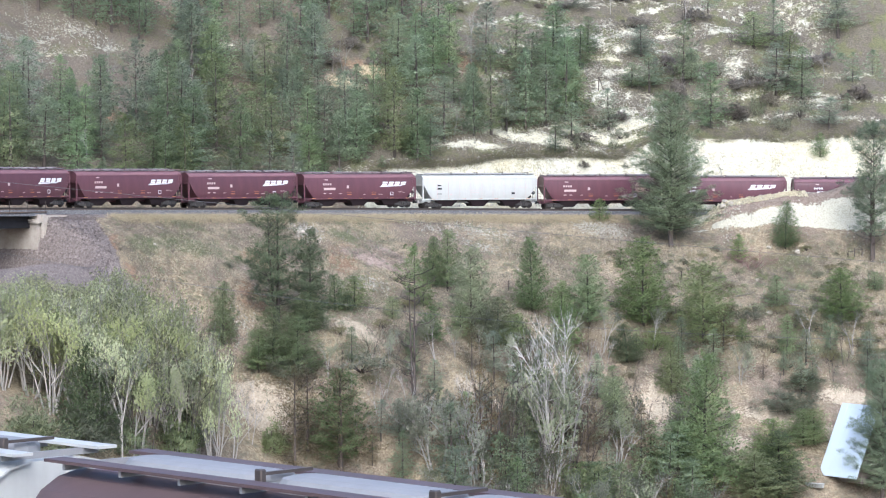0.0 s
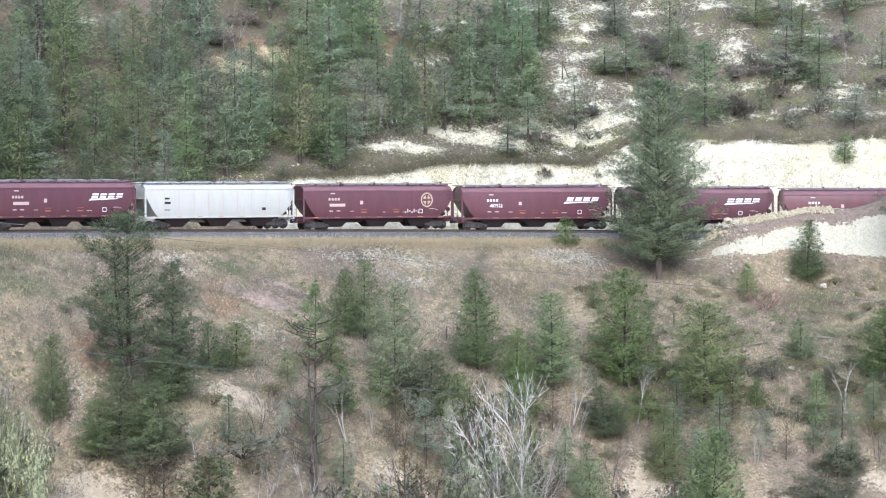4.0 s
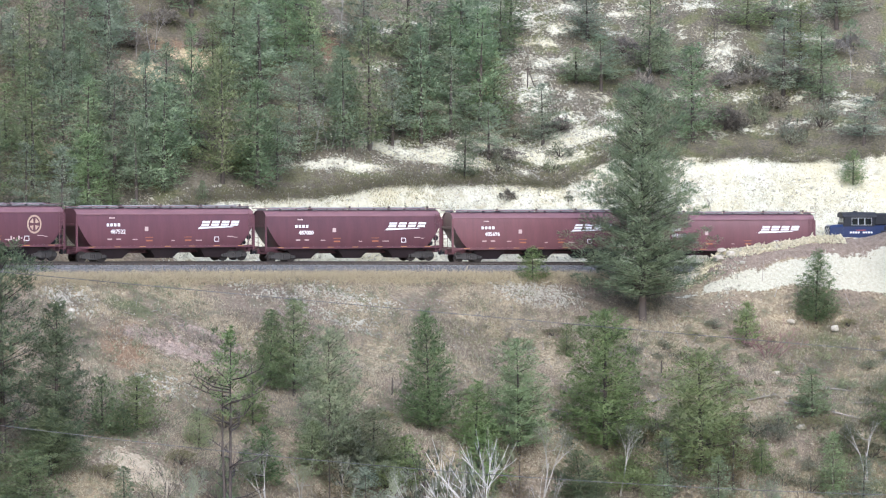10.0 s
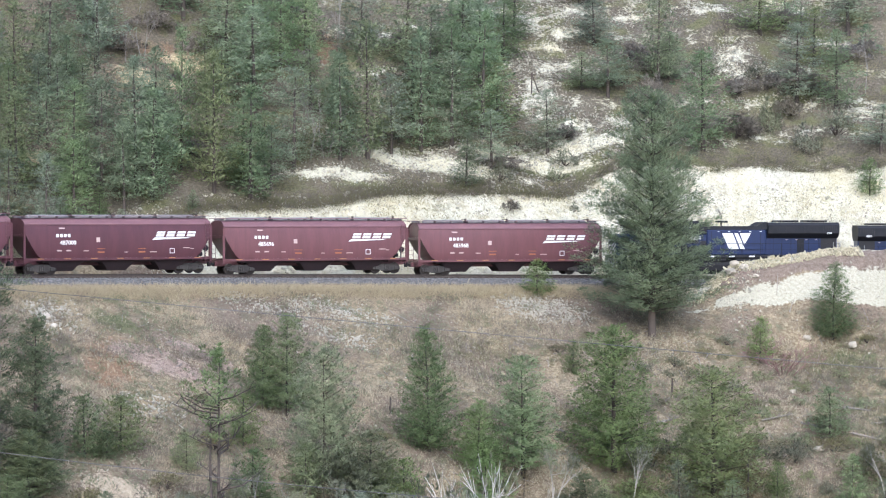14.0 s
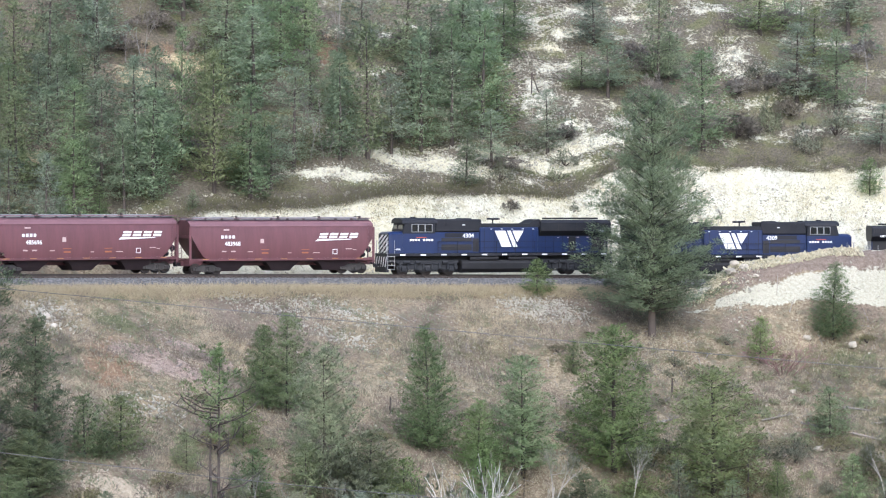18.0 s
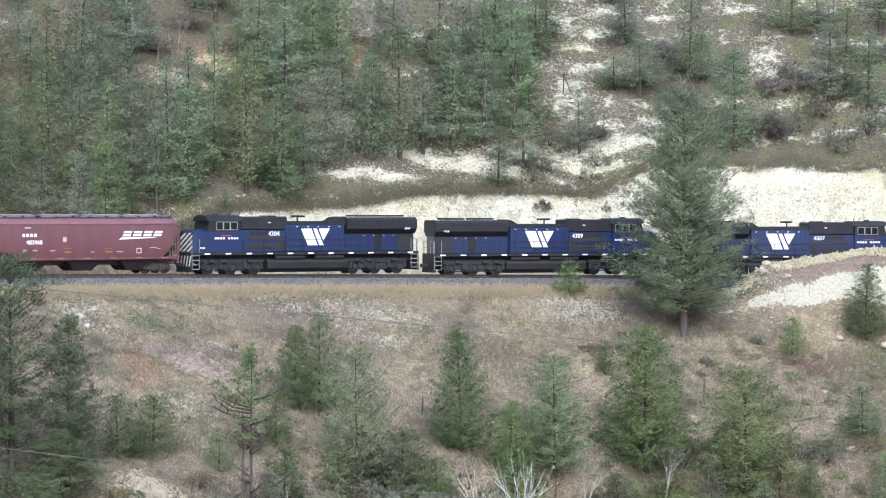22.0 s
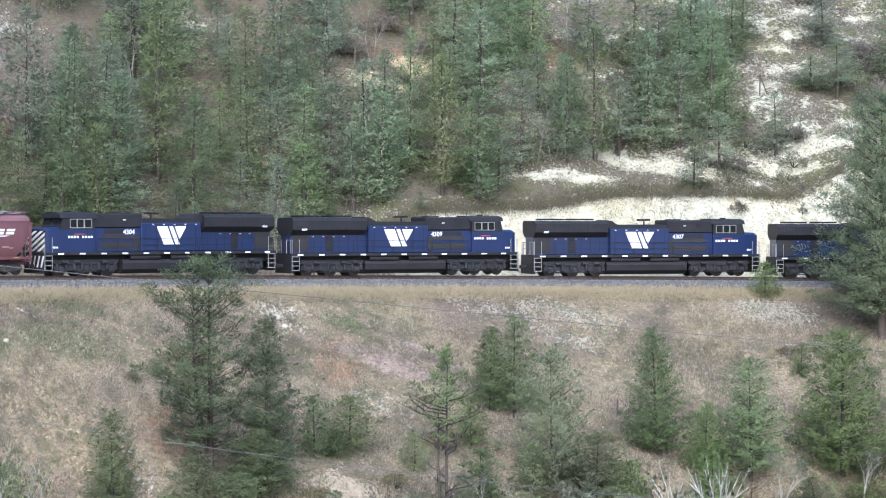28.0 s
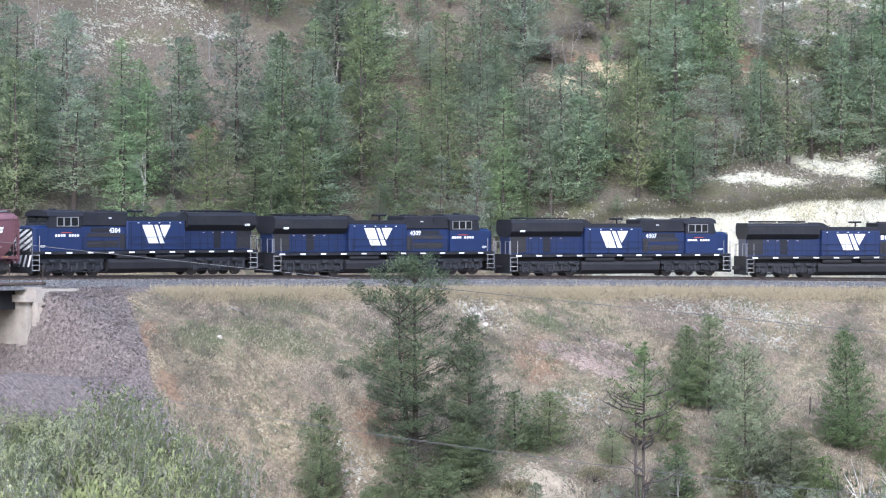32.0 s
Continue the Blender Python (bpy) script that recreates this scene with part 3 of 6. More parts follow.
# ---- the railway: ballast, sleepers, rails ----
def sweep(name, profile, s0, s1, step, mat, parent, lift=None, closed=True):
    """A profile of (n, z) points swept along the track."""
    vs, fs, k = [], [], len(profile)
    ss = np.linspace(s0, s1, int((s1 - s0) / step) + 1)
    for s in ss:
        for n, z in profile:
            x, y = on_track(float(s), n)
            vs.append((x, y, float(rail_z(s)) + z))
    for a in range(len(ss) - 1):
        for b in range(k if closed else k - 1):
            c = (b + 1) % k
            fs.append((a * k + b, a * k + c, a * k + k + c, a * k + k + b))
    me = bpy.data.meshes.new(name)
    me.from_pydata(vs, [], fs)
    return part_of(name, me, mat, parent)


track = tagged(new("railway_track"), "single railway track curving on grey ballast", "track", kind="structure")
sweep("ballast", [(-3.3, -0.95), (-1.9, -0.26), (1.9, -0.26), (3.3, -0.95)], -110, 150, 2.0, BALLAST, track, closed=False)
for side in (-1, 1):
    c = side * 0.755
    sweep("rail", [(c - 0.07, -0.19), (c + 0.07, -0.19), (c + 0.07, -0.16), (c + 0.015, -0.13), (c + 0.015, -0.04), (c + 0.036, -0.03),
                   (c + 0.036, -0.002), (c - 0.036, -0.002), (c - 0.036, -0.03), (c - 0.015, -0.04), (c - 0.015, -0.13), (c - 0.07, -0.16)], -110, 150, 2.0, STEEL, track)
    sweep("rail_head", [(c - 0.03, 0.002), (c + 0.03, 0.002)], -110, 150, 2.0, RAIL_TOP, track, closed=False)


def box(bm, x0, x1, y0, y1, z0, z1, bevel=0.0):
    m = Matrix.Translation(((x0 + x1) / 2, (y0 + y1) / 2, (z0 + z1) / 2)) @ Matrix.Diagonal((abs(x1 - x0), abs(y1 - y0), abs(z1 - z0), 1))
    r = bmesh.ops.create_cube(bm, size=1, matrix=m)
    if bevel:
        bmesh.ops.bevel(bm, geom=list({e for v in r["verts"] for e in v.link_edges}), offset=bevel, segments=1, affect='EDGES')
    return r["verts"]


sleeper_mesh = None
for k in range(0, 290):
    s = -38 + k * 0.52
    x, y = on_track(s)
    a = TH0 + min(max(s, S_E), S_W) / R0
    if sleeper_mesh is None:
        bm = bmesh.new()
        box(bm, -0.115, 0.115, -1.3, 1.3, -0.36, -0.185, 0.012)
        ob = part("sleeper", bm, SLEEPER, track)
        sleeper_mesh = ob.data
    else:
        ob = part_of("sleeper", sleeper_mesh, None, track)
    ob.matrix_basis = pose(x, y, float(rail_z(s)), 0, 0, math.degrees(a))

# ---- the train ----
def train_s(t):
    """Arc length of the coupling between the last hopper and the first engine."""
    return -88.2 + 5.33 * t - 0.0043 * t * t


MAROON = weathered("faded_maroon_paint", (0.118, 0.048, 0.06), (0.062, 0.032, 0.04), 5, 0.38, amount=0.5, vary=0.25, streaks=True)
RED = weathered("red_oxide_paint", (0.15, 0.066, 0.074), (0.085, 0.042, 0.047), 5, 0.36, amount=0.55, vary=0.15, streaks=True)
# body maroon made lighter: the sky-lit upper band is put into the roof colour
ROOF_RED = weathered("lit_maroon_roof", (0.19, 0.1, 0.112), (0.12, 0.066, 0.075), 5, 0.6, amount=0.5)
OFFWHITE = weathered("dirty_white_paint", (0.45, 0.46, 0.44), (0.32, 0.305, 0.27), 4, 0.5, amount=0.35, streaks=True)
GALV = weathered("galvanised_steel", (0.27, 0.268, 0.268), (0.17, 0.168, 0.168), 8, 0.62, 0.1)
UNDER = weathered("grimy_black_iron", (0.026, 0.026, 0.029), (0.013, 0.013, 0.015), 7, 0.75, 0.1, amount=0.7)
BAY = weathered("grimy_maroon_steel", (0.04, 0.026, 0.029), (0.02, 0.015, 0.017), 7, 0.7, amount=0.6)
ENGINE_IRON = weathered("oily_engine_iron", (0.024, 0.026, 0.031), (0.036, 0.036, 0.038), 9, 0.6, 0.1, amount=0.6)
TRUCKM = weathered("dusty_cast_steel", (0.075, 0.068, 0.064), (0.03, 0.028, 0.028), 8, 0.75, 0.05, amount=0.7)
WHEELM = weathered("worn_wheel_steel", (0.08, 0.068, 0.064), (0.04, 0.034, 0.032), 8, 0.5, 0.6)
LETTER = weathered("white_lettering", (0.82, 0.82, 0.82), (0.62, 0.6, 0.6), 8, 0.5, amount=0.2, bumpy=0.0)
DULL = weathered("faded_stencil_paint", (0.55, 0.45, 0.42), (0.4, 0.28, 0.27), 8, 0.6, bumpy=0.0)
BROWN_ROOF = weathered("dull_brown_roof", (0.1, 0.066, 0.066), (0.06, 0.044, 0.044), 5, 0.6, amount=0.6)
CREAM = weathered("cream_decal", (0.5, 0.39, 0.3), (0.3, 0.18, 0.15), 8, 0.6, bumpy=0.0)
AMBER = weathered("amber_reflector", (0.45, 0.24, 0.09), (0.28, 0.14, 0.07), 8, 0.4, bumpy=0.0)
BLUE = weathered("deep_blue_paint", (0.0095, 0.023, 0.088), (0.009, 0.017, 0.05), 4, 0.35, amount=0.45, spec=0.5, streaks=True)
# stained black, its base lifted towards blue to carry the haze on the engines
BLACK = weathered("hazed_sooty_black_paint", (0.015, 0.016, 0.021), (0.034, 0.034, 0.038), 5, 0.55, amount=0.5, spec=0.2)
GRILLE = weathered("dark_grille", (0.022, 0.022, 0.026), (0.045, 0.042, 0.04), 30, 0.7)
RAILM = weathered("pale_handrail_paint", (0.38, 0.38, 0.375), (0.2, 0.2, 0.195), 8, 0.5)
ORANGE = weathered("faded_red_letter_paint", (0.5, 0.1, 0.07), (0.3, 0.06, 0.05), 8, 0.5, bumpy=0.0)
GLASS, _n, _l, _b = material("dark_cab_glass", 0.06, 0.0, 0.6)
_b.inputs["Base Color"].default_value = (0.012, 0.014, 0.016, 1)


def prism(bm, pts, y0, y1):
    """A polygon in (x, z), thick from y0 to y1."""
    a = [bm.verts.new((x, y0, z)) for x, z in pts]
    b = [bm.verts.new((x, y1, z)) for x, z in pts]
    k = len(pts)
    bm.faces.new(a)
    bm.faces.new(b[::-1])
    for i in range(k):
        j = (i + 1) % k
        bm.faces.new((a[j], a[i], b[i], b[j]))


def loft(bm, rings):
    vs = [[bm.verts.new(p) for p in r] for r in rings]
    k = len(vs[0])
    for a, b in zip(vs, vs[1:]):
        for i in range(k):
            j = (i + 1) % k
            bm.faces.new((a[i], a[j], b[j], b[i]))
    bm.faces.new(vs[0][::-1])
    bm.faces.new(vs[-1])


def clean(bm):
    bmesh.ops.recalc_face_normals(bm, faces=bm.faces[:])
    return bm


def disc(bm, x, y0, y1, z, r0, r1, sides=18):
    """A wheel or drum across the track."""
    m = Matrix.Translation((x, (y0 + y1) / 2, z)) @ Matrix.Rotation(math.pi / 2, 4, 'X')
    bmesh.ops.create_cone(bm, cap_ends=True, segments=sides, radius1=r0, radius2=r1, depth=abs(y1 - y0), matrix=m)


def pipe(bm, a, b, r, sides=5):
    a, b = Vector(a), Vector(b)
    m = Matrix.Translation((a + b) / 2) @ (b - a).to_track_quat('Z', 'Y').to_matrix().to_4x4()
    bmesh.ops.create_cone(bm, cap_ends=True, segments=sides, radius1=r, radius2=r, depth=(b - a).length, matrix=m)


def one(fn):
    bm = bmesh.new()
    fn(bm)
    return clean(bm)


def shared(name, fn, mat, made={}):
    """A mesh that is built once and used by all parts of that name."""
    if name not in made:
        bm = one(fn)
        me = bpy.data.meshes.new(name)
        bm.to_mesh(me)
        bm.free()
        me.materials.append(mat)
        made[name] = me
    return made[name]


weathered_decal = weathered("faded_orange_decal", (0.36, 0.16, 0.07), (0.24, 0.07, 0.06), 8, 0.6, bumpy=0.0)


def fresh(fn, mat):
    bm = one(fn)
    me = bpy.data.meshes.new("panel")
    bm.to_mesh(me)
    bm.free()
    me.materials.append(mat)
    return me


WHEELSETS = []


def wheelset(parent, x, r):
    def draw(bm):
        for side in (-1, 1):
            disc(bm, 0, side * 0.69, side * 0.82, 0, r, r, 16)
            disc(bm, 0, side * 0.655, side * 0.69, 0, r + 0.028, r + 0.028, 16)
            disc(bm, 0, side * 0.8, side * 0.9, 0, 0.16, 0.14, 10)
            for k in range(3):
                a = k * 2.094
                box(bm, r * 0.55 * math.cos(a) - 0.05, r * 0.55 * math.cos(a) + 0.05, side * 0.815, side * 0.84, r * 0.55 * math.sin(a) - 0.05, r * 0.55 * math.sin(a) + 0.05)
        disc(bm, 0, -0.7, 0.7, 0, 0.085, 0.085, 10)
    w = part_of("wheelset", shared("wheelset_%d" % round(r * 100), draw, WHEELM), None, parent, "steel wheels on an axle")
    WHEELSETS.append((w, x, r))
    return w


def freight_truck(parent, x):
    def draw(bm):
        for side in (-1, 1):
            y0, y1 = side * 0.93, side * 1.08
            prism(bm, [(-1.22, 0.36), (-0.98, 0.36), (-0.5, 0.3), (-0.34, 0.22), (0.34, 0.22), (0.5, 0.3), (0.98, 0.36), (1.22, 0.36), (1.22, 0.62), (0.85, 0.68), (0.5, 0.83), (-0.5, 0.83), (-0.85, 0.68), (-1.22, 0.62)], y0, y1)
            for k in (-1, 1):
                box(bm, k * 0.89 - 0.17, k * 0.89 + 0.17, side * 1.02, side * 1.16, 0.32, 0.62, 0.03)
            for k in (-0.16, 0.0, 0.16):
                m = Matrix.Translation((k, side * 1.1, 0.5))
                bmesh.ops.create_cone(bm, cap_ends=True, segments=8, radius1=0.075, radius2=0.075, depth=0.34, matrix=m)
        box(bm, -0.22, 0.22, -1.15, 1.15, 0.62, 0.8, 0.03)
    t = part_of("truck", shared("truck", draw, TRUCKM), None, parent, "cast steel four-wheel truck")
    t.location = (x, 0, 0)
    for k in (-0.89, 0.89):
        wheelset(t, k, 0.457)
    return t


def plate(bm, side, y, pts):
    """A thin flat polygon on the side of a wagon, in (x, z)."""
    v = [bm.verts.new((x, side * y, z)) for x, z in pts]
    bm.faces.new(v)


def bars(parent, name, side, y, rows, mat, label=""):
    """Plain bars in place of stencilled writing: x0, x1, z0, z1."""
    me = shared("bar_" + mat.name, lambda bm: box(bm, -0.5, 0.5, -0.5, 0.5, -0.5, 0.5), mat)
    for x0, x1, z0, z1 in rows:
        o = part_of(name, me, None, parent, label)
        o.matrix_basis = Matrix.Translation(((x0 + x1) / 2, side * y, (z0 + z1) / 2)) @ Matrix.Diagonal((x1 - x0, 0.008, z1 - z0, 1))


TEXTS = {}


def writing(parent, name, text, x, z, size, side, y, mat, label=""):
    """Readable numbers, on the side that faces side * y."""
    if text not in TEXTS:
        c = bpy.data.curves.new("writing", 'FONT')
        c.resolution_u = 2
        c.body, c.size, c.extrude, c.align_x, c.align_y, c.offset = text, 1.0, 0.008, 'CENTER', 'CENTER', 0.018
        o = new("writing", c)
        bpy.context.view_layer.update()
        TEXTS[text] = bpy.data.meshes.new_from_object(o.evaluated_get(bpy.context.evaluated_depsgraph_get()))
        bpy.data.objects.remove(o)
        TEXTS[text].materials.clear()
        TEXTS[text].materials.append(mat)
    ob = part_of(name, TEXTS[text], None, parent, label)
    ob.matrix_basis = pose(x, side * y, z, 90, 0, 0 if side < 0 else 180) @ Matrix.Diagonal((size, size, 1, 1))
    return ob


def skew_blocks(parent, side, y, x, z):
    """The wagon's big slanted emblem as plain shapes: four slanted blocks over a long wedge."""
    bm = bmesh.new()
    f = 1 if side < 0 else -1

    def q(pts):
        plate(bm, side, y, [(x + f * a, z + b) for a, b in pts])
    for k in range(4):
        a = -1.62 + k * 0.92
        for lo, hi in ((-0.2, -0.03), (0.03, 0.2)):
            q([(a + 0.4 * (lo + 0.2), lo), (a + 0.72 + 0.4 * (lo + 0.2), lo), (a + 0.72 + 0.4 * (hi + 0.2), hi), (a + 0.4 * (hi + 0.2), hi)])
    q([(-1.95, -0.46), (1.2, -0.34), (1.5, -0.27), (-1.7, -0.27)])
    return part("emblem", bm, LETTER, parent, "white slanted emblem")


HOPPER_L = 17.75


def rounded_hatch(bm):
    """A long cover with round ends and a raised crown."""
    def ring(k, z):
        pts = []
        for e in (1, -1):
            for j in range(7):
                t = (j / 6 - 0.5) * math.pi
                pts.append((e * (1.36 + 0.45 * k * math.cos(t)), e * 0.48 * k * math.sin(t), z))
        return [bm.verts.new(p) for p in pts]
    rings = [ring(1.0, 4.4), ring(1.0, 4.56), ring(0.94, 4.6), ring(0.9, 4.63), ring(0.5, 4.67)]
    for a, b in zip(rings, rings[1:]):
        for i in range(14):
            j = (i + 1) % 14
            bm.faces.new((a[i], a[j], b[j], b[i]))
    bm.faces.new(rings[-1])


SECTION = [(1.4, 1.22), (1.52, 1.32), (1.57, 1.6), (1.6, 2.0), (1.605, 2.4), (1.59, 2.8), (1.56, 3.2), (1.51, 3.55), (1.45, 3.8), (1.42, 3.9), (1.28, 4.1), (0.95, 4.3), (0.5, 4.4)]


def hopper(color, roof, number="", logo=True, round_emblem=False, white=False, label=""):
    root = tagged(new("hopper_wagon"), label, "railway wagon", "hopper wagons of the train")

    def shell(bm):
        rings = []
        for x, zb in ((-8.12, 3.1), (-7.95, 2.75), (-7.55, 2.1), (-7.2, 1.62), (-6.85, 1.22), (-3, 1.22), (0, 1.22), (3, 1.22), (6.85, 1.22), (7.2, 1.62), (7.55, 2.1), (7.95, 2.75), (8.12, 3.1)):
            right = [(y, max(z, zb)) for y, z in SECTION]
            ring = [(x, y, z) for y, z in right] + [(x, -y, z) for y, z in right[::-1]]
            rings.append(ring)
        loft(bm, rings)
    body = fresh(shell, color)
    body.set_sharp_from_angle(angle=radians(28))
    part_of("body", body, None, root)

    def top(bm):
        for sgn in (-1, 1):
            loft(bm, [[(x, sgn * y, z) for y, z in ((1.47, 3.86), (1.48, 3.93), (1.3, 4.14), (0.96, 4.33), (0.5, 4.43), (0.5, 4.4), (0.95, 4.3), (1.28, 4.1))] for x in (-8.2, 8.2)])
    part_of("roof", fresh(top, roof), None, root, "curved roof sheets")
    for s in (-1, 1):
        part_of("running_board", shared("running_board" + roof.name + str(s), lambda bm: box(bm, -8.45, 8.45, s * 0.86 - 0.2, s * 0.86 + 0.2, 4.55, 4.6), roof), None, root, "steel grating walkway")
    for k in range(4):
        p = part_of("hatch", shared("hatch", rounded_hatch, GALV), None, root, "long grey roof hatch")
        p.location = (-5.58 + k * 3.72, 0, 0)
        lt = part_of("latch", shared("latch", lambda bm: (box(bm, -0.04, 0.04, -0.56, 0.5, 4.66, 4.71), box(bm, -0.08, 0.08, -0.58, -0.46, 4.52, 4.76, 0.02)), STEEL), None, p)
        lt.location = (1.83, 0, 0)
    for k in range(12):
        p = part_of("walkway_bracket", shared("walkway_bracket", lambda bm: box(bm, -0.03, 0.03, -1.0, 1.0, 4.44, 4.55), GALV), None, root)
        p.location = (-8.0 + k * 16.0 / 11, 0, 0)

    def frame_(bm):
        for s in (-1, 1):
            box(bm, -8.25, 8.25, s * 1.5, s * 1.6, 1.14, 1.32)
        box(bm, -8.5, 8.5, -0.35, 0.35, 0.72, 1.12)
        for e in (-1, 1):
            box(bm, e * 8.1, e * 8.3, -1.55, 1.55, 0.95, 1.25)
            box(bm, e * 8.05, e * 8.28, -1.35, 1.35, 3.0, 3.2)
            prism(bm, [(e * 6.5, 1.2), (e * 8.05, 3.0), (e * 8.05, 3.1), (e * 6.3, 1.2)], -0.9, 0.9)
    part_of("underframe", fresh(frame_, color), None, root)

    def post(bm):
        box(bm, -0.09, 0.09, -0.06, 0.06, 0.0, 2.75)
    for e in (-1, 1):
        for s in (-1, 1):
            p = part_of("corner_post", shared("corner_post_" + color.name, post, color), None, root)
            p.location = (e * 8.2, s * 1.48, 1.1)

    def ladder(bm):
        for d in (-0.2, 0.2):
            pipe(bm, (d, 0, 0), (d, 0, 3.4), 0.025)
        for k in range(9):
            pipe(bm, (-0.2, 0, 0.2 + k * 0.38), (0.2, 0, 0.2 + k * 0.38), 0.018)
    for e, s in ((1, -1), (-1, 1)):
        p = part_of("ladder", shared("ladder_" + ("w" if white else "m"), ladder, OFFWHITE if white else color), None, root)
        p.location = (e * 7.85, s * 1.62, 0.75)

    def bays(bm):
        for x in (-4.65, 0.0, 4.65):
            loft(bm, [[(x + a * w, b * d, z) for a, b in ((-1, -1), (1, -1), (1, 1), (-1, 1))] for z, w, d in ((1.25, 1.75, 1.4), (0.62, 1.05, 1.1), (0.3, 0.8, 0.9))])
        box(bm, -6.6, 6.6, -1.25, 1.25, 0.98, 1.24)
    part_of("discharge_bay", shared("discharge_bay", bays, BAY), None, root, "dark hopper outlets under the body")

    def gear(bm):
        box(bm, 7.0, 7.7, -0.5, 0.3, 1.3, 1.7, 0.04)
        disc(bm, 7.4, -1.2, -0.6, 1.55, 0.2, 0.2, 10)
        pipe(bm, (7.75, -1.3, 1.9), (7.75, -1.3, 1.25), 0.03)
        disc(bm, 7.78, -1.4, -1.36, 2.0, 0.25, 0.25, 12)
    part_of("brake_gear", shared("brake_gear", gear, UNDER), None, root)
    for e in (-1, 1):
        p = part_of("coupler", shared("coupler", lambda bm: (box(bm, 0, 0.42, -0.12, 0.12, -0.1, 0.12, 0.02), box(bm, 0.38, 0.6, -0.2, 0.16, -0.16, 0.16, 0.03)), UNDER), None, root)
        p.matrix_basis = pose(e * 8.38, 0, 0.88, 0, 0, 0 if e > 0 else 180)
        freight_truck(root, e * 6.55)
    refl = shared("reflector", lambda bm: box(bm, -0.28, 0.28, -0.006, 0.006, -0.025, 0.025), AMBER)
    for s in (-1, 1):
        f = -s
        for k in range(7):
            p = part_of("reflector", refl, None, root)
            p.location = (-6.9 + k * 2.3, s * 1.607, 1.27)
        if white:
            bars(root, "stencil", s, 1.608, [(f * -5.9 - 0.3, f * -5.9 + 0.25, 2.95, 3.12), (f * -5.9 - 0.35, f * -5.9 + 0.35, 2.5, 2.72), (f * -5.9 - 0.35, f * -5.9 + 0.3, 1.9, 1.98), (f * 4.75 - 0.22, f * 4.75 + 0.22, 1.85, 2.1)], UNDER, "dark stencilled markings")
            bars(root, "stencil", s, 1.607, [(f * -0.8 - 0.9, f * -0.8 + 0.9, 2.38, 2.43), (f * -0.8 - 0.6, f * -0.8 + 0.6, 2.05, 2.1), (f * 6.2 - 0.7, f * 6.2 + 0.7, 2.75, 2.8), (f * -4.4, f * -4.4 + 0.3, 1.75, 1.95)], DULL)
            for k in range(9):
                p = part_of("seam", shared("seam", lambda bm: box(bm, -0.02, 0.02, -0.008, 0.008, -1.2, 1.1), DULL), None, root)
                p.location = (-6.2 + k * 1.6, s * 1.606, 2.55)
            continue
        if number:
            writing(root, "number", number, f * -4.55, 2.5, 0.46, s, 1.612, LETTER, "white fleet number")
        else:
            bars(root, "number", s, 1.61, [(f * -4.6 - 0.85, f * -4.6 + 0.85, 2.34, 2.62)], DULL)
        bars(root, "stencil", s, 1.61, [(f * -4.95 - 0.62 + k * 0.33, f * -4.95 - 0.62 + k * 0.33 + 0.22, 2.94, 3.18) for k in range(4)], LETTER if number else DULL, "white stencilled mark")
        bars(root, "stencil", s, 1.611, [(f * -5.1 - 0.25, f * -5.1 + 0.25, 3.58, 3.68), (f * -5.2 - 0.3, f * -5.2 + 0.1, 1.85, 1.95), (f * -4.5 - 0.2, f * -4.5 + 0.2, 1.85, 1.95), (f * -1.95 - 0.16, f * -1.95 + 0.16, 2.55, 2.9),
              (f * -3.0 - 0.22, f * -3.0 + 0.22, 1.84, 1.9), (f * 2.9 - 0.3, f * 2.9 + 0.3, 1.72, 1.78), (f * 0.5 - 0.15, f * 0.5 + 0.15, 1.72, 1.78), (f * 5.9 - 0.3, f * 5.9 + 0.3, 2.02, 2.08), (f * 6.4 - 0.15, f * 6.4 + 0.15, 1.95, 2.0)], DULL)
        bars(root, "placard", s, 1.612, [(f * 4.6 - 0.22, f * 4.6 + 0.22, 1.62, 1.67), (f * 4.6 - 0.22, f * 4.6 + 0.22, 1.98, 2.03), (f * 4.6 - 0.22, f * 4.6 - 0.17, 1.67, 1.98), (f * 4.6 + 0.17, f * 4.6 + 0.22, 1.67, 1.98)], LETTER)
        bars(root, "warning_decal", s, 1.6095, [(x - 0.35, x + 0.35, 2.0, 2.05) for x in (-1.7, 1.9)] + [(x - 0.3, x + 0.3, 1.7, 1.82) for x in (-1.7, 1.9)], weathered_decal)
        if logo:
            skew_blocks(root, s, 1.615, f * 4.75, 3.15)
        if round_emblem:
            def ring(bm):
                for a in range(28):
                    t0, t1 = a * 2 * math.pi / 28, (a + 1) * 2 * math.pi / 28
                    plate(bm, s, 1.616, [(f * 5.3 + r * math.cos(t) * 0.9, 2.95 + r * math.sin(t)) for r, t in ((0.75, t0), (0.75, t1), (0.6, t1), (0.6, t0))])
                for a in range(4):
                    t = a * math.pi / 2 + math.pi / 4
                    plate(bm, s, 1.616, [(f * 5.3 + math.cos(t + d) * r * 0.9, 2.95 + math.sin(t + d) * r) for r, d in ((0.12, 0.0), (0.52, -0.5), (0.52, 0.5))])
            part("round_emblem", one(ring), CREAM, root, "faded cream round emblem")
            bars(root, "graffiti", s, 1.617, [(f * 2.9 + 0.24 * k - 0.06, f * 2.9 + 0.24 * k + 0.08, 1.62 + 0.08 * (k % 3), 1.8 + 0.12 * ((k * 5) % 3)) for k in range(7)], DULL, "white sprayed scrawl")
    return root


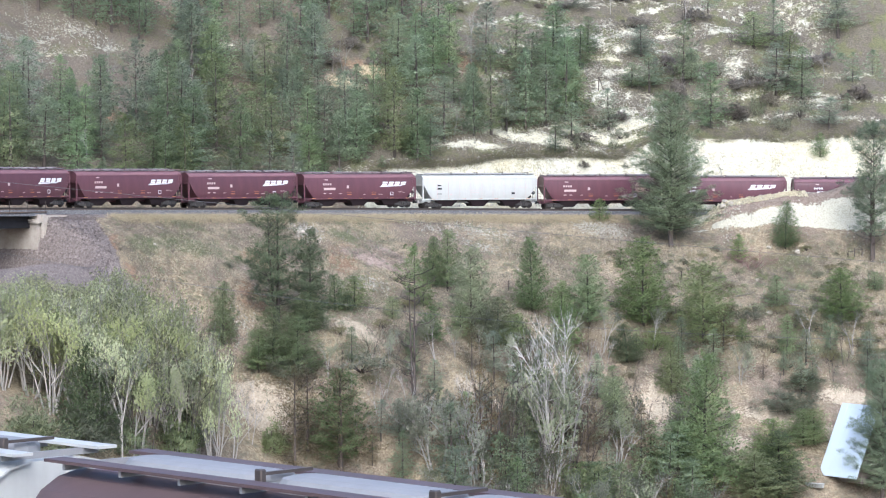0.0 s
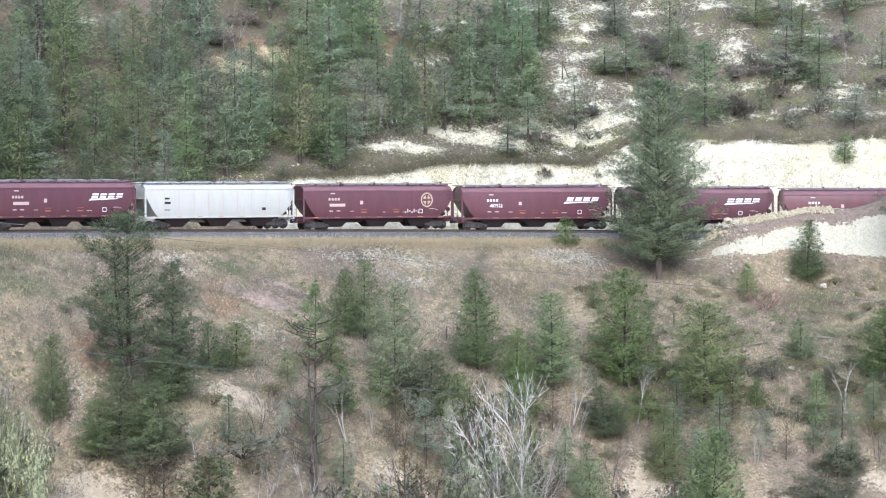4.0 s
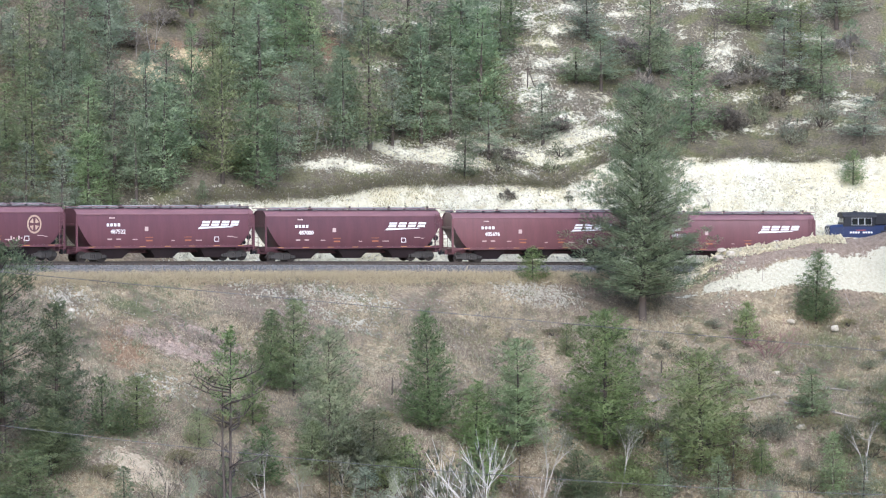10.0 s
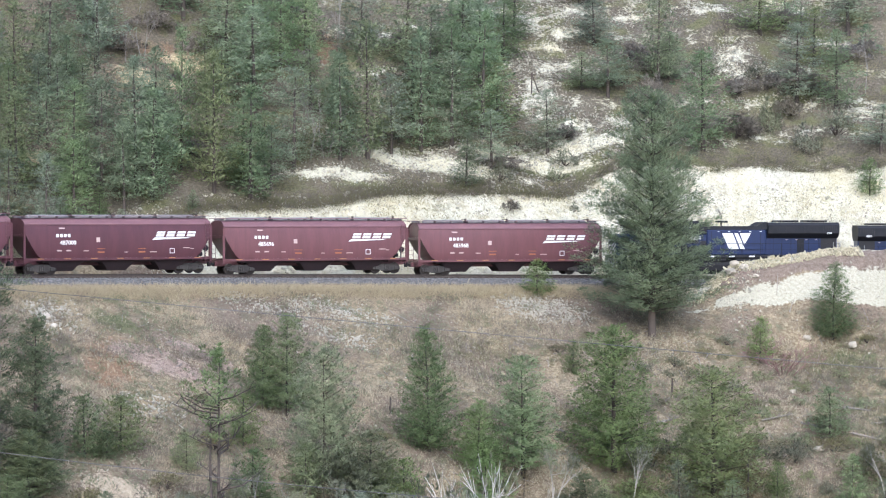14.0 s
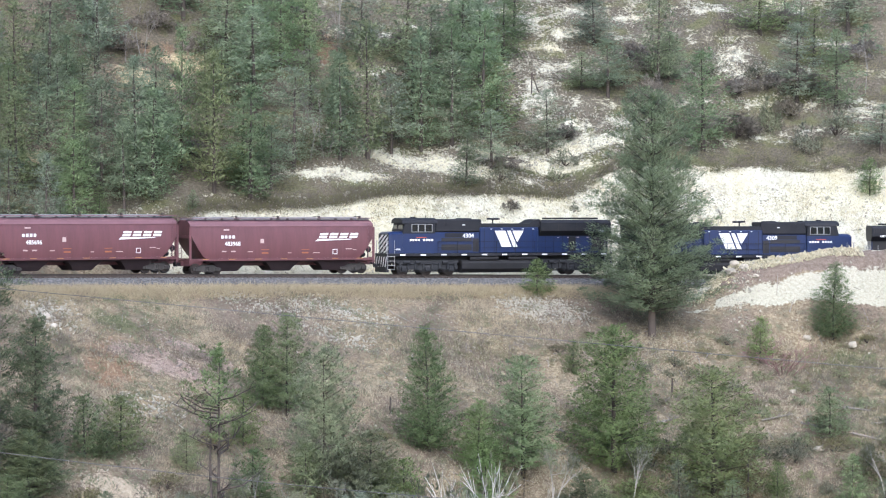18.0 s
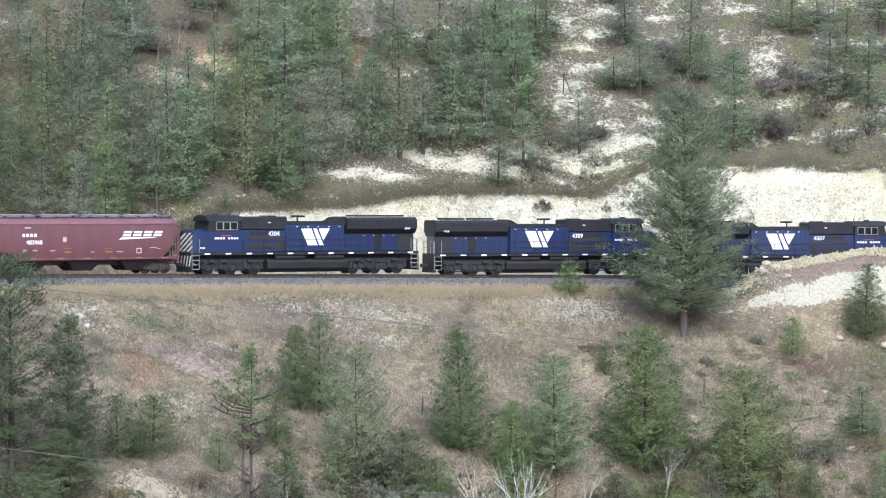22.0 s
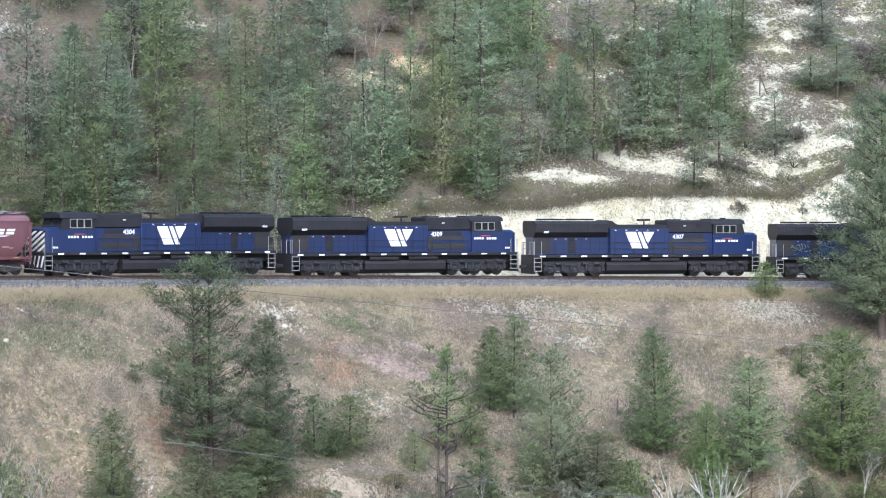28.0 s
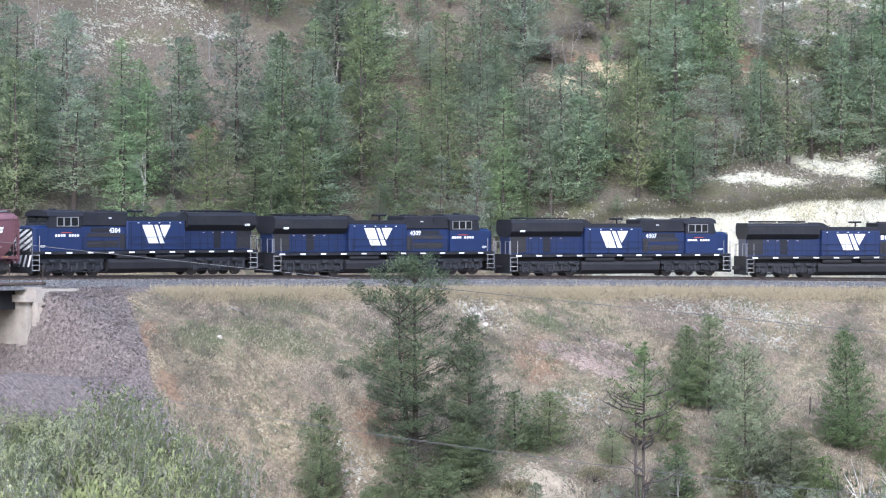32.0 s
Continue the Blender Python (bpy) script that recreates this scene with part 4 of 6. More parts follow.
# engines: nose towards +x, 22 m between couplings
def engine(number, label):
    root = tagged(new("locomotive"), label, "locomotive", "blue engines")

    def add(name, fn, mat, lab="", parent=None):
        return part_of(name, fresh(fn, mat), None, parent or root, lab)
    add("walkway", lambda bm: (box(bm, -10.2, 10.1, -1.52, 1.52, 1.62, 1.86, 0.02), box(bm, -10.2, 10.1, -0.8, 0.8, 1.05, 1.62)), BLACK)
    add("long_hood", lambda bm: box(bm, -10.0, 5.9, -1.0, 1.0, 1.86, 4.0, 0.05), BLUE)
    add("side_casing", lambda bm: (box(bm, -3.4, 1.9, -1.42, 1.42, 1.87, 4.02, 0.06), box(bm, 1.9, 5.9, -1.3, 1.3, 1.87, 3.62, 0.03)), BLUE, "blue side panels")
    add("hood_top", lambda bm: (prism(bm, [(-3.4, 4.02), (1.9, 4.02), (1.9, 4.35), (-3.2, 4.35)], -1.3, 1.3), box(bm, 1.7, 5.9, -1.33, 1.33, 3.62, 4.72, 0.1)), BLACK)
    add("radiator", lambda bm: (loft(bm, [[(x, y, z) for y, z in ((-1.05, 3.3), (-1.52, 3.72), (-1.54, 4.42), (-1.3, 4.66), (1.3, 4.66), (1.54, 4.42), (1.52, 3.72), (1.05, 3.3))] for x in (-10.05, -3.6)]), prism(bm, [(-3.6, 4.02), (-2.6, 4.3), (-3.2, 4.66), (-3.6, 4.72)], -1.25, 1.25)), BLACK, "flared black radiator housing")
    add("radiator_fan", lambda bm: [box(bm, x - 0.9, x + 0.9, -1.05, 1.05, 4.7, 4.85, 0.05) for x in (-8.2, -5.6)], BLACK)
    for s in (-1, 1):
        bars(root, "grille", s, 1.01, [(-9.9, -8.5, 2.0, 3.3)], GRILLE, "dark mesh grille")
        bars(root, "grille", s, 1.31, [(2.6, 5.3, 2.85, 3.15), (2.6, 5.3, 2.1, 2.6), (1.95, 2.5, 2.0, 3.1)], GRILLE, "dark mesh grille")
        bars(root, "door_latch", s, 1.436, [(-3.0 + 0.95 * k, -2.85 + 0.95 * k, 3.86, 3.92) for k in range(5)], LETTER)
        bars(root, "door_latch", s, 1.012, [(-8.2 + 0.9 * k, -8.0 + 0.9 * k, 3.14, 3.19) for k in range(4)], DULL)
        bars(root, "door_latch", s, 1.36, [(3.2, 3.45, 4.2, 4.27)], LETTER)
        bars(root, "radiator_louvre", s, 1.54, [(-9.85 + 0.2 * k, -9.77 + 0.2 * k, 4.0, 4.36) for k in range(6)], GRILLE)
        bars(root, "radiator_seam", s, 1.535, [(x - 0.02, x + 0.02, 3.74, 4.4) for x in (-8.6, -6.9, -5.2)], GRILLE)
        bars(root, "access_door", s, 1.012, [(-7.0, -6.35, 2.0, 3.25)], BLACK, "dark access door")
        bars(root, "access_door", s, 1.315, [(3.2, 5.0, 3.2, 3.55)], BLACK, "dark vent panel")
    for s in (-1, 1):
        bars(root, "door_seam", s, 1.006, [(x - 0.015, x + 0.015, 1.95, 3.3) for x in (-8.3, -7.4, -6.6, -5.8, -5.0, -4.2)], BLACK)
        bars(root, "door_seam", s, 1.426, [(x - 0.015, x + 0.015, 1.95, 3.95) for x in (-2.9, -1.2, 0.6, 1.5)], BLACK)
    add("exhaust_hatch", lambda bm: (box(bm, 2.4, 3.3, -0.7, 0.7, 4.7, 4.8, 0.03), box(bm, 4.4, 5.0, -1.38, 1.38, 4.25, 4.5)), BLACK)
    # cab and nose
    add("cab", lambda bm: (prism(bm, [(5.9, 1.87), (8.75, 1.87), (8.75, 3.52), (5.9, 3.52)], -1.45, 1.45),), BLUE, "blue driver's cab")
    add("cab_upper", lambda bm: prism(bm, [(5.9, 3.52), (8.75, 3.52), (8.75, 3.7), (8.55, 4.45), (5.9, 4.45)], -1.45, 1.45), BLACK, "black window band of the cab")
    add("cab_roof", lambda bm: loft(bm, [[(x, y, z) for y, z in ((-1.5, 4.36), (-1.3, 4.66), (-0.6, 4.82), (0.6, 4.82), (1.3, 4.66), (1.5, 4.36))] for x in (5.7, 8.8)]), BLACK)
    add("nose", lambda bm: loft(bm, [[(x, y * w, z if z < 3 else z - d) for y, z in ((-1.15, 1.87), (-1.15, 3.2), (-0.95, 3.4), (0.95, 3.4), (1.15, 3.2), (1.15, 1.87))] for x, w, d in ((8.7, 1.24, -0.3), (9.7, 1.2, -0.26), (9.95, 1.14, -0.16))]), BLUE)

    def stripes(bm):
        for k in range(7):
            lo, hi = 1.95 + (k - 2) * 0.42, 1.95 + (k - 2) * 0.42 + 0.22
            line = [(-1.25, lo - 0.0), (-1.25, hi), (1.25, hi + 1.15), (1.25, lo + 1.15)]
            cut = []
            for y, z in line:
                f = 1.15 / 2.5
                zz = min(max(z, 1.92), 3.42)
                cut.append((min(max(y + (zz - z) / f, -1.25), 1.25), zz))
            if len(set(cut)) == 4:
                bm.faces.new([bm.verts.new((9.985, a, z)) for a, z in cut])
        for k in range(5):
            y = -1.4 + k * 0.6
            bm.faces.new([bm.verts.new((10.215, a, z)) for a, z in ((y, 0.75), (y + 0.25, 0.75), (y + 0.6, 1.6), (y + 0.35, 1.6))])
    add("striped_panel", lambda bm: box(bm, 9.9, 9.975, -1.3, 1.3, 1.88, 3.46), BLACK)
    add("warning_stripes", stripes, LETTER, "white diagonal warning stripes")
    for e in (-1, 1):
        add("pilot", lambda bm: prism(bm, [(e * 10.02, 0.3), (e * 10.22, 0.3), (e * 10.2, 1.86), (e * 10.02, 1.86)], -1.5, 1.5), BLACK)
    for s in (-1, 1):
        for x0, x1 in ((6.2, 6.75), (6.85, 7.35), (7.45, 7.95)):
            w = add("window", lambda bm: box(bm, x0, x1, s * 1.455 - 0.012, s * 1.455 + 0.012, 3.68, 4.26), GLASS, "dark side window")
            add("window_frame", lambda bm: prism(bm, [(x0 - 0.05, 3.63), (x0, 3.68), (x0, 4.26), (x1, 4.26), (x1, 3.68), (x0, 3.68), (x0 - 0.05, 3.63), (x1 + 0.05, 3.63), (x1 + 0.05, 4.31), (x0 - 0.05, 4.31)], s * 1.44, s * 1.475), GALV, "", w)
        windshield = add("windshield", lambda bm: box(bm, 8.62, 8.7, s * 0.15, s * 1.2, 3.65, 4.25), GLASS)
    # numbers and plain emblem shapes on both flanks
    for s in (-1, 1):
        f = -s
        if number:
            writing(root, "number", number, 2.75 if s < 0 else 2.9, 3.32, 0.5, s, 1.318, LETTER, "white fleet number")
            writing(root, "number", number, -9.1, 3.72, 0.24, s, 1.6, LETTER)
            writing(root, "number", number, 9.2, 2.2, 0.22, s, 1.44, LETTER)

        else:
            bars(root, "number", s, 1.32, [(2.0 + k * 0.36, 2.27 + k * 0.36, 3.27, 3.62) for k in range(4)], LETTER)

        def mark(bm):
            for pts in (((-1.3, 0.68), (-0.35, 0.68), (0.2, -0.68), (-0.68, -0.68)), ((-0.2, 0.68), (0.12, 0.68), (0.75, -0.68), (0.35, -0.68)), ((0.3, 0.68), (1.3, 0.68), (0.72, -0.3), (0.52, 0.1))):
                plate(bm, s, 1.432, [(-0.75 + f * a, 3.06 + b) for a, b in pts])
        add("emblem", mark, LETTER, "white angular emblem")
        bars(root, "lettering", s, 1.458, [(6.1 + k * 0.235, 6.27 + k * 0.235, 2.9, 3.06) for k in range(9) if k != 4], LETTER, "small white lettering")
        bars(root, "lettering", s, 1.459, [(6.7, 7.6, 3.16, 3.22)], ORANGE)
        refl = shared("white_reflector", lambda bm: box(bm, -0.24, 0.24, -0.008, 0.008, -0.055, 0.055), LETTER)
        for k in range(11):
            p = part_of("reflector", refl, None, root)
            p.location = (-9.4 + k * 1.82, s * 1.53, 1.74)

        def rails(bm):
            for z in (2.85, 2.35):
                pipe(bm, (-10.0, s * 1.5, z), (5.7, s * 1.5, z), 0.018)
            for k in range(10):
                x = -10.0 + k * 1.74
                pipe(bm, (x, s * 1.5, 1.86), (x, s * 1.5, 2.87), 0.018)
        add("handrail", rails, BLACK)
        for e in (-1, 1):
            def ladder(bm):
                for d in (0.0, 0.62):
                    pipe(bm, (e * (9.5 + d), s * 1.5, 0.55), (e * (9.5 + d), s * 1.5, 2.95), 0.02)
                for k in range(4):
                    box(bm, e * 9.5, e * 10.12, s * 1.25, s * 1.52, 0.5 + k * 0.36, 0.54 + k * 0.36)
            add("step_ladder", ladder, RAILM, "pale grab irons and steps")
    for e in (-1, 1):
        def endrail(bm):
            for y in (-1.3, -0.5, 0.5, 1.3):
                pipe(bm, (e * 10.15, y, 1.86), (e * 10.15, y, 2.9), 0.022)
            pipe(bm, (e * 10.15, -1.3, 2.9), (e * 10.15, -0.5, 2.9), 0.02)
            pipe(bm, (e * 10.15, 0.5, 2.9), (e * 10.15, 1.3, 2.9), 0.02)
        add("end_rail", endrail, RAILM)
        p = part_of("coupler", shared("coupler", None, UNDER), None, root)
        p.matrix_basis = pose(e * 10.25, 0, 0.88, 0, 0, 0 if e > 0 else 180)
    add("fuel_tank", lambda bm: (loft(bm, [[(x, y, z) for y, z in ((-1.0, 0.22), (-1.4, 0.55), (-1.45, 1.0), (-1.3, 1.25), (1.3, 1.25), (1.45, 1.0), (1.4, 0.55), (1.0, 0.22))] for x in (-3.7, 3.5)])), UNDER, "long black fuel tank")
    for e in (-1, 1):
        for x in (-2.0, 1.5):
            add("air_reservoir", lambda bm: bmesh.ops.create_cone(bm, cap_ends=True, segments=12, radius1=0.2, radius2=0.2, depth=2.6, matrix=Matrix.Translation((x, e * 1.25, 1.42)) @ Matrix.Rotation(math.pi / 2, 4, 'Y')), UNDER)
    add("horn", lambda bm: (pipe(bm, (0.2, 0, 4.3), (0.2, 0, 4.7), 0.07), [pipe(bm, (-0.3, y, 4.72), (0.62, y, 4.74), 0.09) for y in (-0.3, 0.0, 0.3)]), BLACK)
    add("antenna_dome", lambda bm: box(bm, 7.2, 7.6, -0.2, 0.2, 4.8, 4.92, 0.03), BLACK)
    add("antenna", lambda bm: pipe(bm, (6.4, 0.4, 4.8), (6.4, 0.4, 5.05), 0.03), BLACK)

    def big_truck(bm):
        for s in (-1, 1):
            prism(bm, [(-2.7, 0.55), (-2.3, 0.42), (-1.3, 0.5), (-0.4, 0.42), (0.4, 0.42), (1.3, 0.5), (2.3, 0.42), (2.7, 0.55), (2.7, 0.85), (1.6, 0.98), (-1.6, 0.98), (-2.7, 0.85)], s * 1.02, s * 1.2)
            for x in (-2.1, 0, 2.1):
                box(bm, x - 0.22, x + 0.22, s * 1.15, s * 1.36, 0.36, 0.76, 0.04)
            for x in (-1.05, 1.05):
                bmesh.ops.create_cone(bm, cap_ends=True, segments=8, radius1=0.15, radius2=0.15, depth=0.5, matrix=Matrix.Translation((x, s * 1.25, 0.8)))
            pipe(bm, (-2.6, s * 1.25, 0.95), (2.6, s * 1.25, 1.0), 0.05)
            box(bm, -2.75, 2.75, s * 1.0, s * 1.16, 1.0, 1.3, 0.03)
            for x in (-2.1, 0, 2.1):
                for d in (-0.36, 0.36):
                    bmesh.ops.create_cone(bm, cap_ends=True, segments=8, radius1=0.11, radius2=0.11, depth=0.5, matrix=Matrix.Translation((x + d, s * 1.24, 0.78)))
                bmesh.ops.create_cone(bm, cap_ends=True, segments=10, radius1=0.13, radius2=0.11, depth=0.1, matrix=Matrix.Translation((x, s * 1.4, 0.53)) @ Matrix.Rotation(math.pi / 2, 4, 'X'))
            for x in (-1.5, 0.9, 1.9):
                bmesh.ops.create_cone(bm, cap_ends=True, segments=10, radius1=0.14, radius2=0.14, depth=0.45, matrix=Matrix.Translation((x, s * 1.36, 1.12)) @ Matrix.Rotation(math.pi / 2, 4, 'Y'))
            pipe(bm, (-2.7, s * 1.32, 0.36), (2.7, s * 1.32, 0.36), 0.03)
        box(bm, -2.4, 2.4, -0.9, 0.9, 0.6, 1.05)
    for e in (-1, 1):
        t = part_of("truck", shared("engine_truck", big_truck, ENGINE_IRON), None, root, "six-wheel engine truck")
        t.location = (e * 6.5, 0, 0)
        for x in (-2.05, 0, 2.05):
            wheelset(t, x, 0.51)
    return root


cars = []
HOPPERS = [
    dict(color=RED, roof=ROOF_RED, number="483968", label="red-brown covered hopper wagon, white slanted emblem, coupled to engine"),
    dict(color=RED, roof=ROOF_RED, number="485696", label="red-brown covered hopper wagon with white number 485696"),
    dict(color=MAROON, roof=ROOF_RED, number="487000", label="maroon covered hopper wagon with white number 487000"),
    dict(color=MAROON, roof=ROOF_RED, number="487522", label="maroon covered hopper wagon with white number 487522"),
    dict(color=MAROON, roof=ROOF_RED, logo=False, round_emblem=True, label="dark maroon hopper wagon with faded round emblem and graffiti"),
    dict(color=OFFWHITE, roof=OFFWHITE, white=True, label="dirty white covered hopper wagon with ribbed sides"),
] + [dict(color=MAROON, roof=ROOF_RED, label="dark maroon covered hopper wagon with white slanted emblem")] * 6
for k, spec in enumerate(HOPPERS):
    cars.append((hopper(**spec), (k + 0.5) * HOPPER_L, 13.1, 0))
for k, (num, turn) in enumerate((("4304", 180), ("4309", 0), ("4307", 0), ("", 0))):
    cars.append((engine(num, "dark blue diesel engine with black roof" + (" and white number " + num if num else "")), -(k + 0.5) * 22.0, 13.0, turn))

# ---- trees: a tapered trunk with limbs and a crown of many small tufts ----
def tube(vs, fs, a, b, ra, rb, sides=5):
    """A tapered round stick from a to b."""
    a, b = Vector(a), Vector(b)
    w = (b - a).normalized()
    u = w.orthogonal().normalized()
    v = w.cross(u)
    o = len(vs)
    for p, r in ((a, ra), (b, rb)):
        for k in range(sides):
            t = 2 * math.pi * k / sides
            q = p + (u * math.cos(t) + v * math.sin(t)) * r
            vs.append((q.x, q.y, q.z))
    for k in range(sides):
        c = (k + 1) % sides
        fs.append((o + k, o + c, o + sides + c, o + sides + k))


def tufts(points, ways, size, blades, rng, flat=0.5, width=0.3, facing=None):
    """Small sprays of blades that share their foot, leaning along their ways; the sprays shade as soft clumps facing outwards."""
    n = len(points)
    c = np.asarray(points, float)
    w = np.asarray(ways, float)
    up = np.asarray(facing if facing is not None else w + np.array([0, 0, 0.5]), float)
    up = up / (np.linalg.norm(up, axis=1)[:, None] + 1e-9)
    d = np.repeat(w, blades, 0) * 0.7 + rng.normal(0, 1, (n * blades, 3)) * np.array([1, 1, flat + 0.3]) * 0.75
    d[:, 2] += 0.2
    d /= np.linalg.norm(d, axis=1)[:, None] + 1e-9
    nn = np.repeat(up, blades, 0)
    side = np.cross(nn + rng.normal(0, 0.45, d.shape), d)
    side /= np.linalg.norm(side, axis=1)[:, None] + 1e-9
    ln = size * rng.uniform(0.6, 1.25, (n * blades, 1))
    foot = np.repeat(c, blades, 0)
    mid, tip = foot + d * ln * 0.4 + side * ln * width, foot + d * ln
    turn = np.einsum("ij,ij->i", np.cross(mid - foot, tip - foot), nn) < 0
    k = np.arange(n * blades)
    feet, m, t = k // blades, n + 2 * k, n + 2 * k + 1
    faces = np.stack([feet, np.where(turn, t, m), np.where(turn, m, t)], 1)
    verts = np.concatenate([c, np.stack([mid, tip], 1).reshape(-1, 3)])
    soft = nn * 0.8 + d * 0.3 + rng.normal(0, 0.1, d.shape)
    normals = np.concatenate([up, np.repeat(soft, 2, 0)])
    normals /= np.linalg.norm(normals, axis=1)[:, None] + 1e-9
    return verts, faces, normals


def pads(centres, outs, radii, rng, blades=20, size=0.3, width=0.2, shape=(1.15, 1.0, 0.65)):
    """Ragged tufts of foliage: needles or leaves standing out all round a point on a limb."""
    c, out, r = np.asarray(centres, float), np.asarray(outs, float), np.asarray(radii, float)
    out = out / (np.linalg.norm(out, axis=1)[:, None] + 1e-9)
    side = np.cross(np.array([0, 0, 1.0]), out)
    side /= np.linalg.norm(side, axis=1)[:, None] + 1e-9
    up = np.cross(out, side)
    of = np.repeat(np.arange(len(c)), blades)
    k = len(of)
    v = rng.normal(0, 1, (k, 3)) + np.array([0.25, 0, 0.2])
    v *= np.array(shape) / np.linalg.norm(v, axis=1)[:, None]
    d = v[:, 0:1] * out[of] + v[:, 1:2] * side[of] + v[:, 2:3] * up[of]
    foot = c[of] + d * r[of][:, None] * rng.uniform(0.0, 1.0, (k, 1)) ** 0.6
    nn = d * 0.35 + out[of] * 0.4 + np.array([0, 0, 0.4])
    d = d * 0.8 + out[of] * 0.25 + rng.normal(0, 0.35, d.shape) + np.array([0, 0, 0.3])
    d /= np.linalg.norm(d, axis=1)[:, None] + 1e-9
    across = np.cross(nn + rng.normal(0, 0.35, d.shape), d)
    across /= np.linalg.norm(across, axis=1)[:, None] + 1e-9
    ln = size * rng.uniform(0.55, 1.3, (k, 1))
    mid, tip = foot + d * ln * 0.4 + across * ln * width, foot + d * ln
    turn = np.einsum("ij,ij->i", np.cross(mid - foot, tip - foot), nn) < 0
    m = 3 * np.arange(k)
    faces = np.stack([m, np.where(turn, m + 2, m + 1), np.where(turn, m + 1, m + 2)], 1)
    normals = np.repeat(nn + rng.normal(0, 0.07, nn.shape), 3, 0)
    normals /= np.linalg.norm(normals, axis=1)[:, None] + 1e-9
    return np.stack([foot, mid, tip], 1).reshape(-1, 3), faces, normals


def mesh_tris(name, spray, mat):
    verts, faces, normals = spray
    me = bpy.data.meshes.new(name)
    me.from_pydata(verts.tolist(), [], faces.tolist())
    me.normals_split_custom_set_from_vertices(normals.tolist())
    me.materials.append(mat)
    return me


def mesh_faces(name, vs, fs, mat, smooth=True):
    me = bpy.data.meshes.new(name)
    me.from_pydata(vs, [], fs)
    me.materials.append(mat)
    if smooth:
        me.polygons.foreach_set("use_smooth", [True] * len(fs))
    return me


def conifer(seed, h=10.0, r=2.2, bare=0.06, density=1.0, rise=0.2, power=0.65, irregular=0.2, needles=None, bark=None, blades=40, size=0.2, wide=0.25, inner=0.2, pad=0.34, gap=0.45, lumps=0.16, forks=0.0, dead=0, limbs=0.3, girth=0.0125):
    """Trunk and crown of a pine h metres high, its crown r metres wide and bare below the fraction bare: pads of needle brushes sit along the outer part of each limb, tier over tier."""
    rng = np.random.default_rng(seed)
    vs, fs = [], []
    lean = rng.normal(0, 0.012 * h, 2)
    for fork in ((0.0,) if not forks else (0.0, forks)):
        prev = Vector((fork * 0.25, 0, -0.4))
        for k in range(1, 9):
            f = k / 8
            q = Vector((lean[0] * f * f + fork * min(1.0, 0.25 + f), lean[1] * f * f, h * f * (0.93 if not fork else 0.76)))
            tube(vs, fs, prev, q, (1 - (k - 1) / 8) * h * girth + 0.025, (1 - f) * h * girth + 0.02, 7)
            prev = q
    for k in range(dead):
        z, a, ln = h * rng.uniform(0.06, bare + 0.15), rng.uniform(0, 6.283), max(r, 2.0) * rng.uniform(0.5, 1.1)
        mid = Vector((math.cos(a) * ln * 0.5, math.sin(a) * ln * 0.5, z + ln * 0.12))
        tip = Vector((math.cos(a + 0.25) * ln, math.sin(a + 0.25) * ln, z + ln * 0.45))
        tube(vs, fs, (0, 0, z), mid, 0.06, 0.04, 4)
        tube(vs, fs, mid, tip, 0.04, 0.012, 4)
        for j in range(3):
            p = mid.lerp(tip, j * 0.35)
            tube(vs, fs, p, p + Vector((rng.uniform(-0.5, 0.5), rng.uniform(-0.5, 0.5), rng.uniform(0.2, 0.7))), 0.022, 0.008, 3)
    pts, ways, radii = [], [], []
    z, lop = bare * h, rng.uniform(0, 6.28)
    while z < h * 0.985:
        f = (z / h - bare) / (1 - bare)
        rr = r * ((1 - f) ** power) * min(1.0, 0.62 + f * 2.6) + 0.1
        rr *= 1 + lumps * math.sin(z * 9.0 / h * 2.2 + lop)
        count = max(3, int((3.2 + 2.6 * rr) * density))
        first = rng.uniform(0, 6.283)
        for k in range(count):
            a = first + (k + rng.uniform(-0.35, 0.35)) * 6.283 / count
            ln = rr * rng.uniform(1 - irregular * 1.8, 1 + irregular * 0.7) * (1 + irregular * 0.7 * math.cos(a * 2 - lop + z * 0.5))
            if ln < 0.1:
                continue
            out = np.array([math.cos(a), math.sin(a), 0.0])
            way = out + np.array([0, 0, rise * (0.5 + f) + 0.35 * f + rng.normal(0, 0.08)])
            side = fork if forks and rng.random() < 0.45 else 0.0
            base = np.array([lean[0] * (z / h) ** 2 + side, lean[1] * (z / h) ** 2, z - rise * 0.4 * ln + rng.normal(0, 0.08)])
            if ln > 0.7 and rng.random() < limbs:
                tube(vs, fs, base, base + way * ln * 0.85, 0.018 * h / 10 + 0.014, 0.01, 3)
            t = ln if ln < pad else ln - pad * 0.3
            while t > ln * inner * rng.uniform(0.8, 1.2) or t > ln - 0.01:
                p = pad * rng.uniform(0.75, 1.2) * (0.65 + 0.35 * min(1.0, ln / 1.2))
                centre = base + way * t + np.array([0, 0, 0.14 * ln * (t / ln) ** 2]) + rng.normal(0, 0.1 * p, 3)
                pts.append(centre)
                ways.append(way)
                radii.append(p)
                t -= p * 1.5
                if t <= 0:
                    break
        z += gap * (0.75 + 0.025 * h) * rng.uniform(0.8, 1.2)
    for k in range(4):
        pts.append(np.array([lean[0], lean[1], h * (0.925 + 0.02 * k)]))
        ways.append(np.array([0.3 * rng.normal(), 0.3 * rng.normal(), 1.3]))
        radii.append(pad * (0.75 - 0.14 * k))
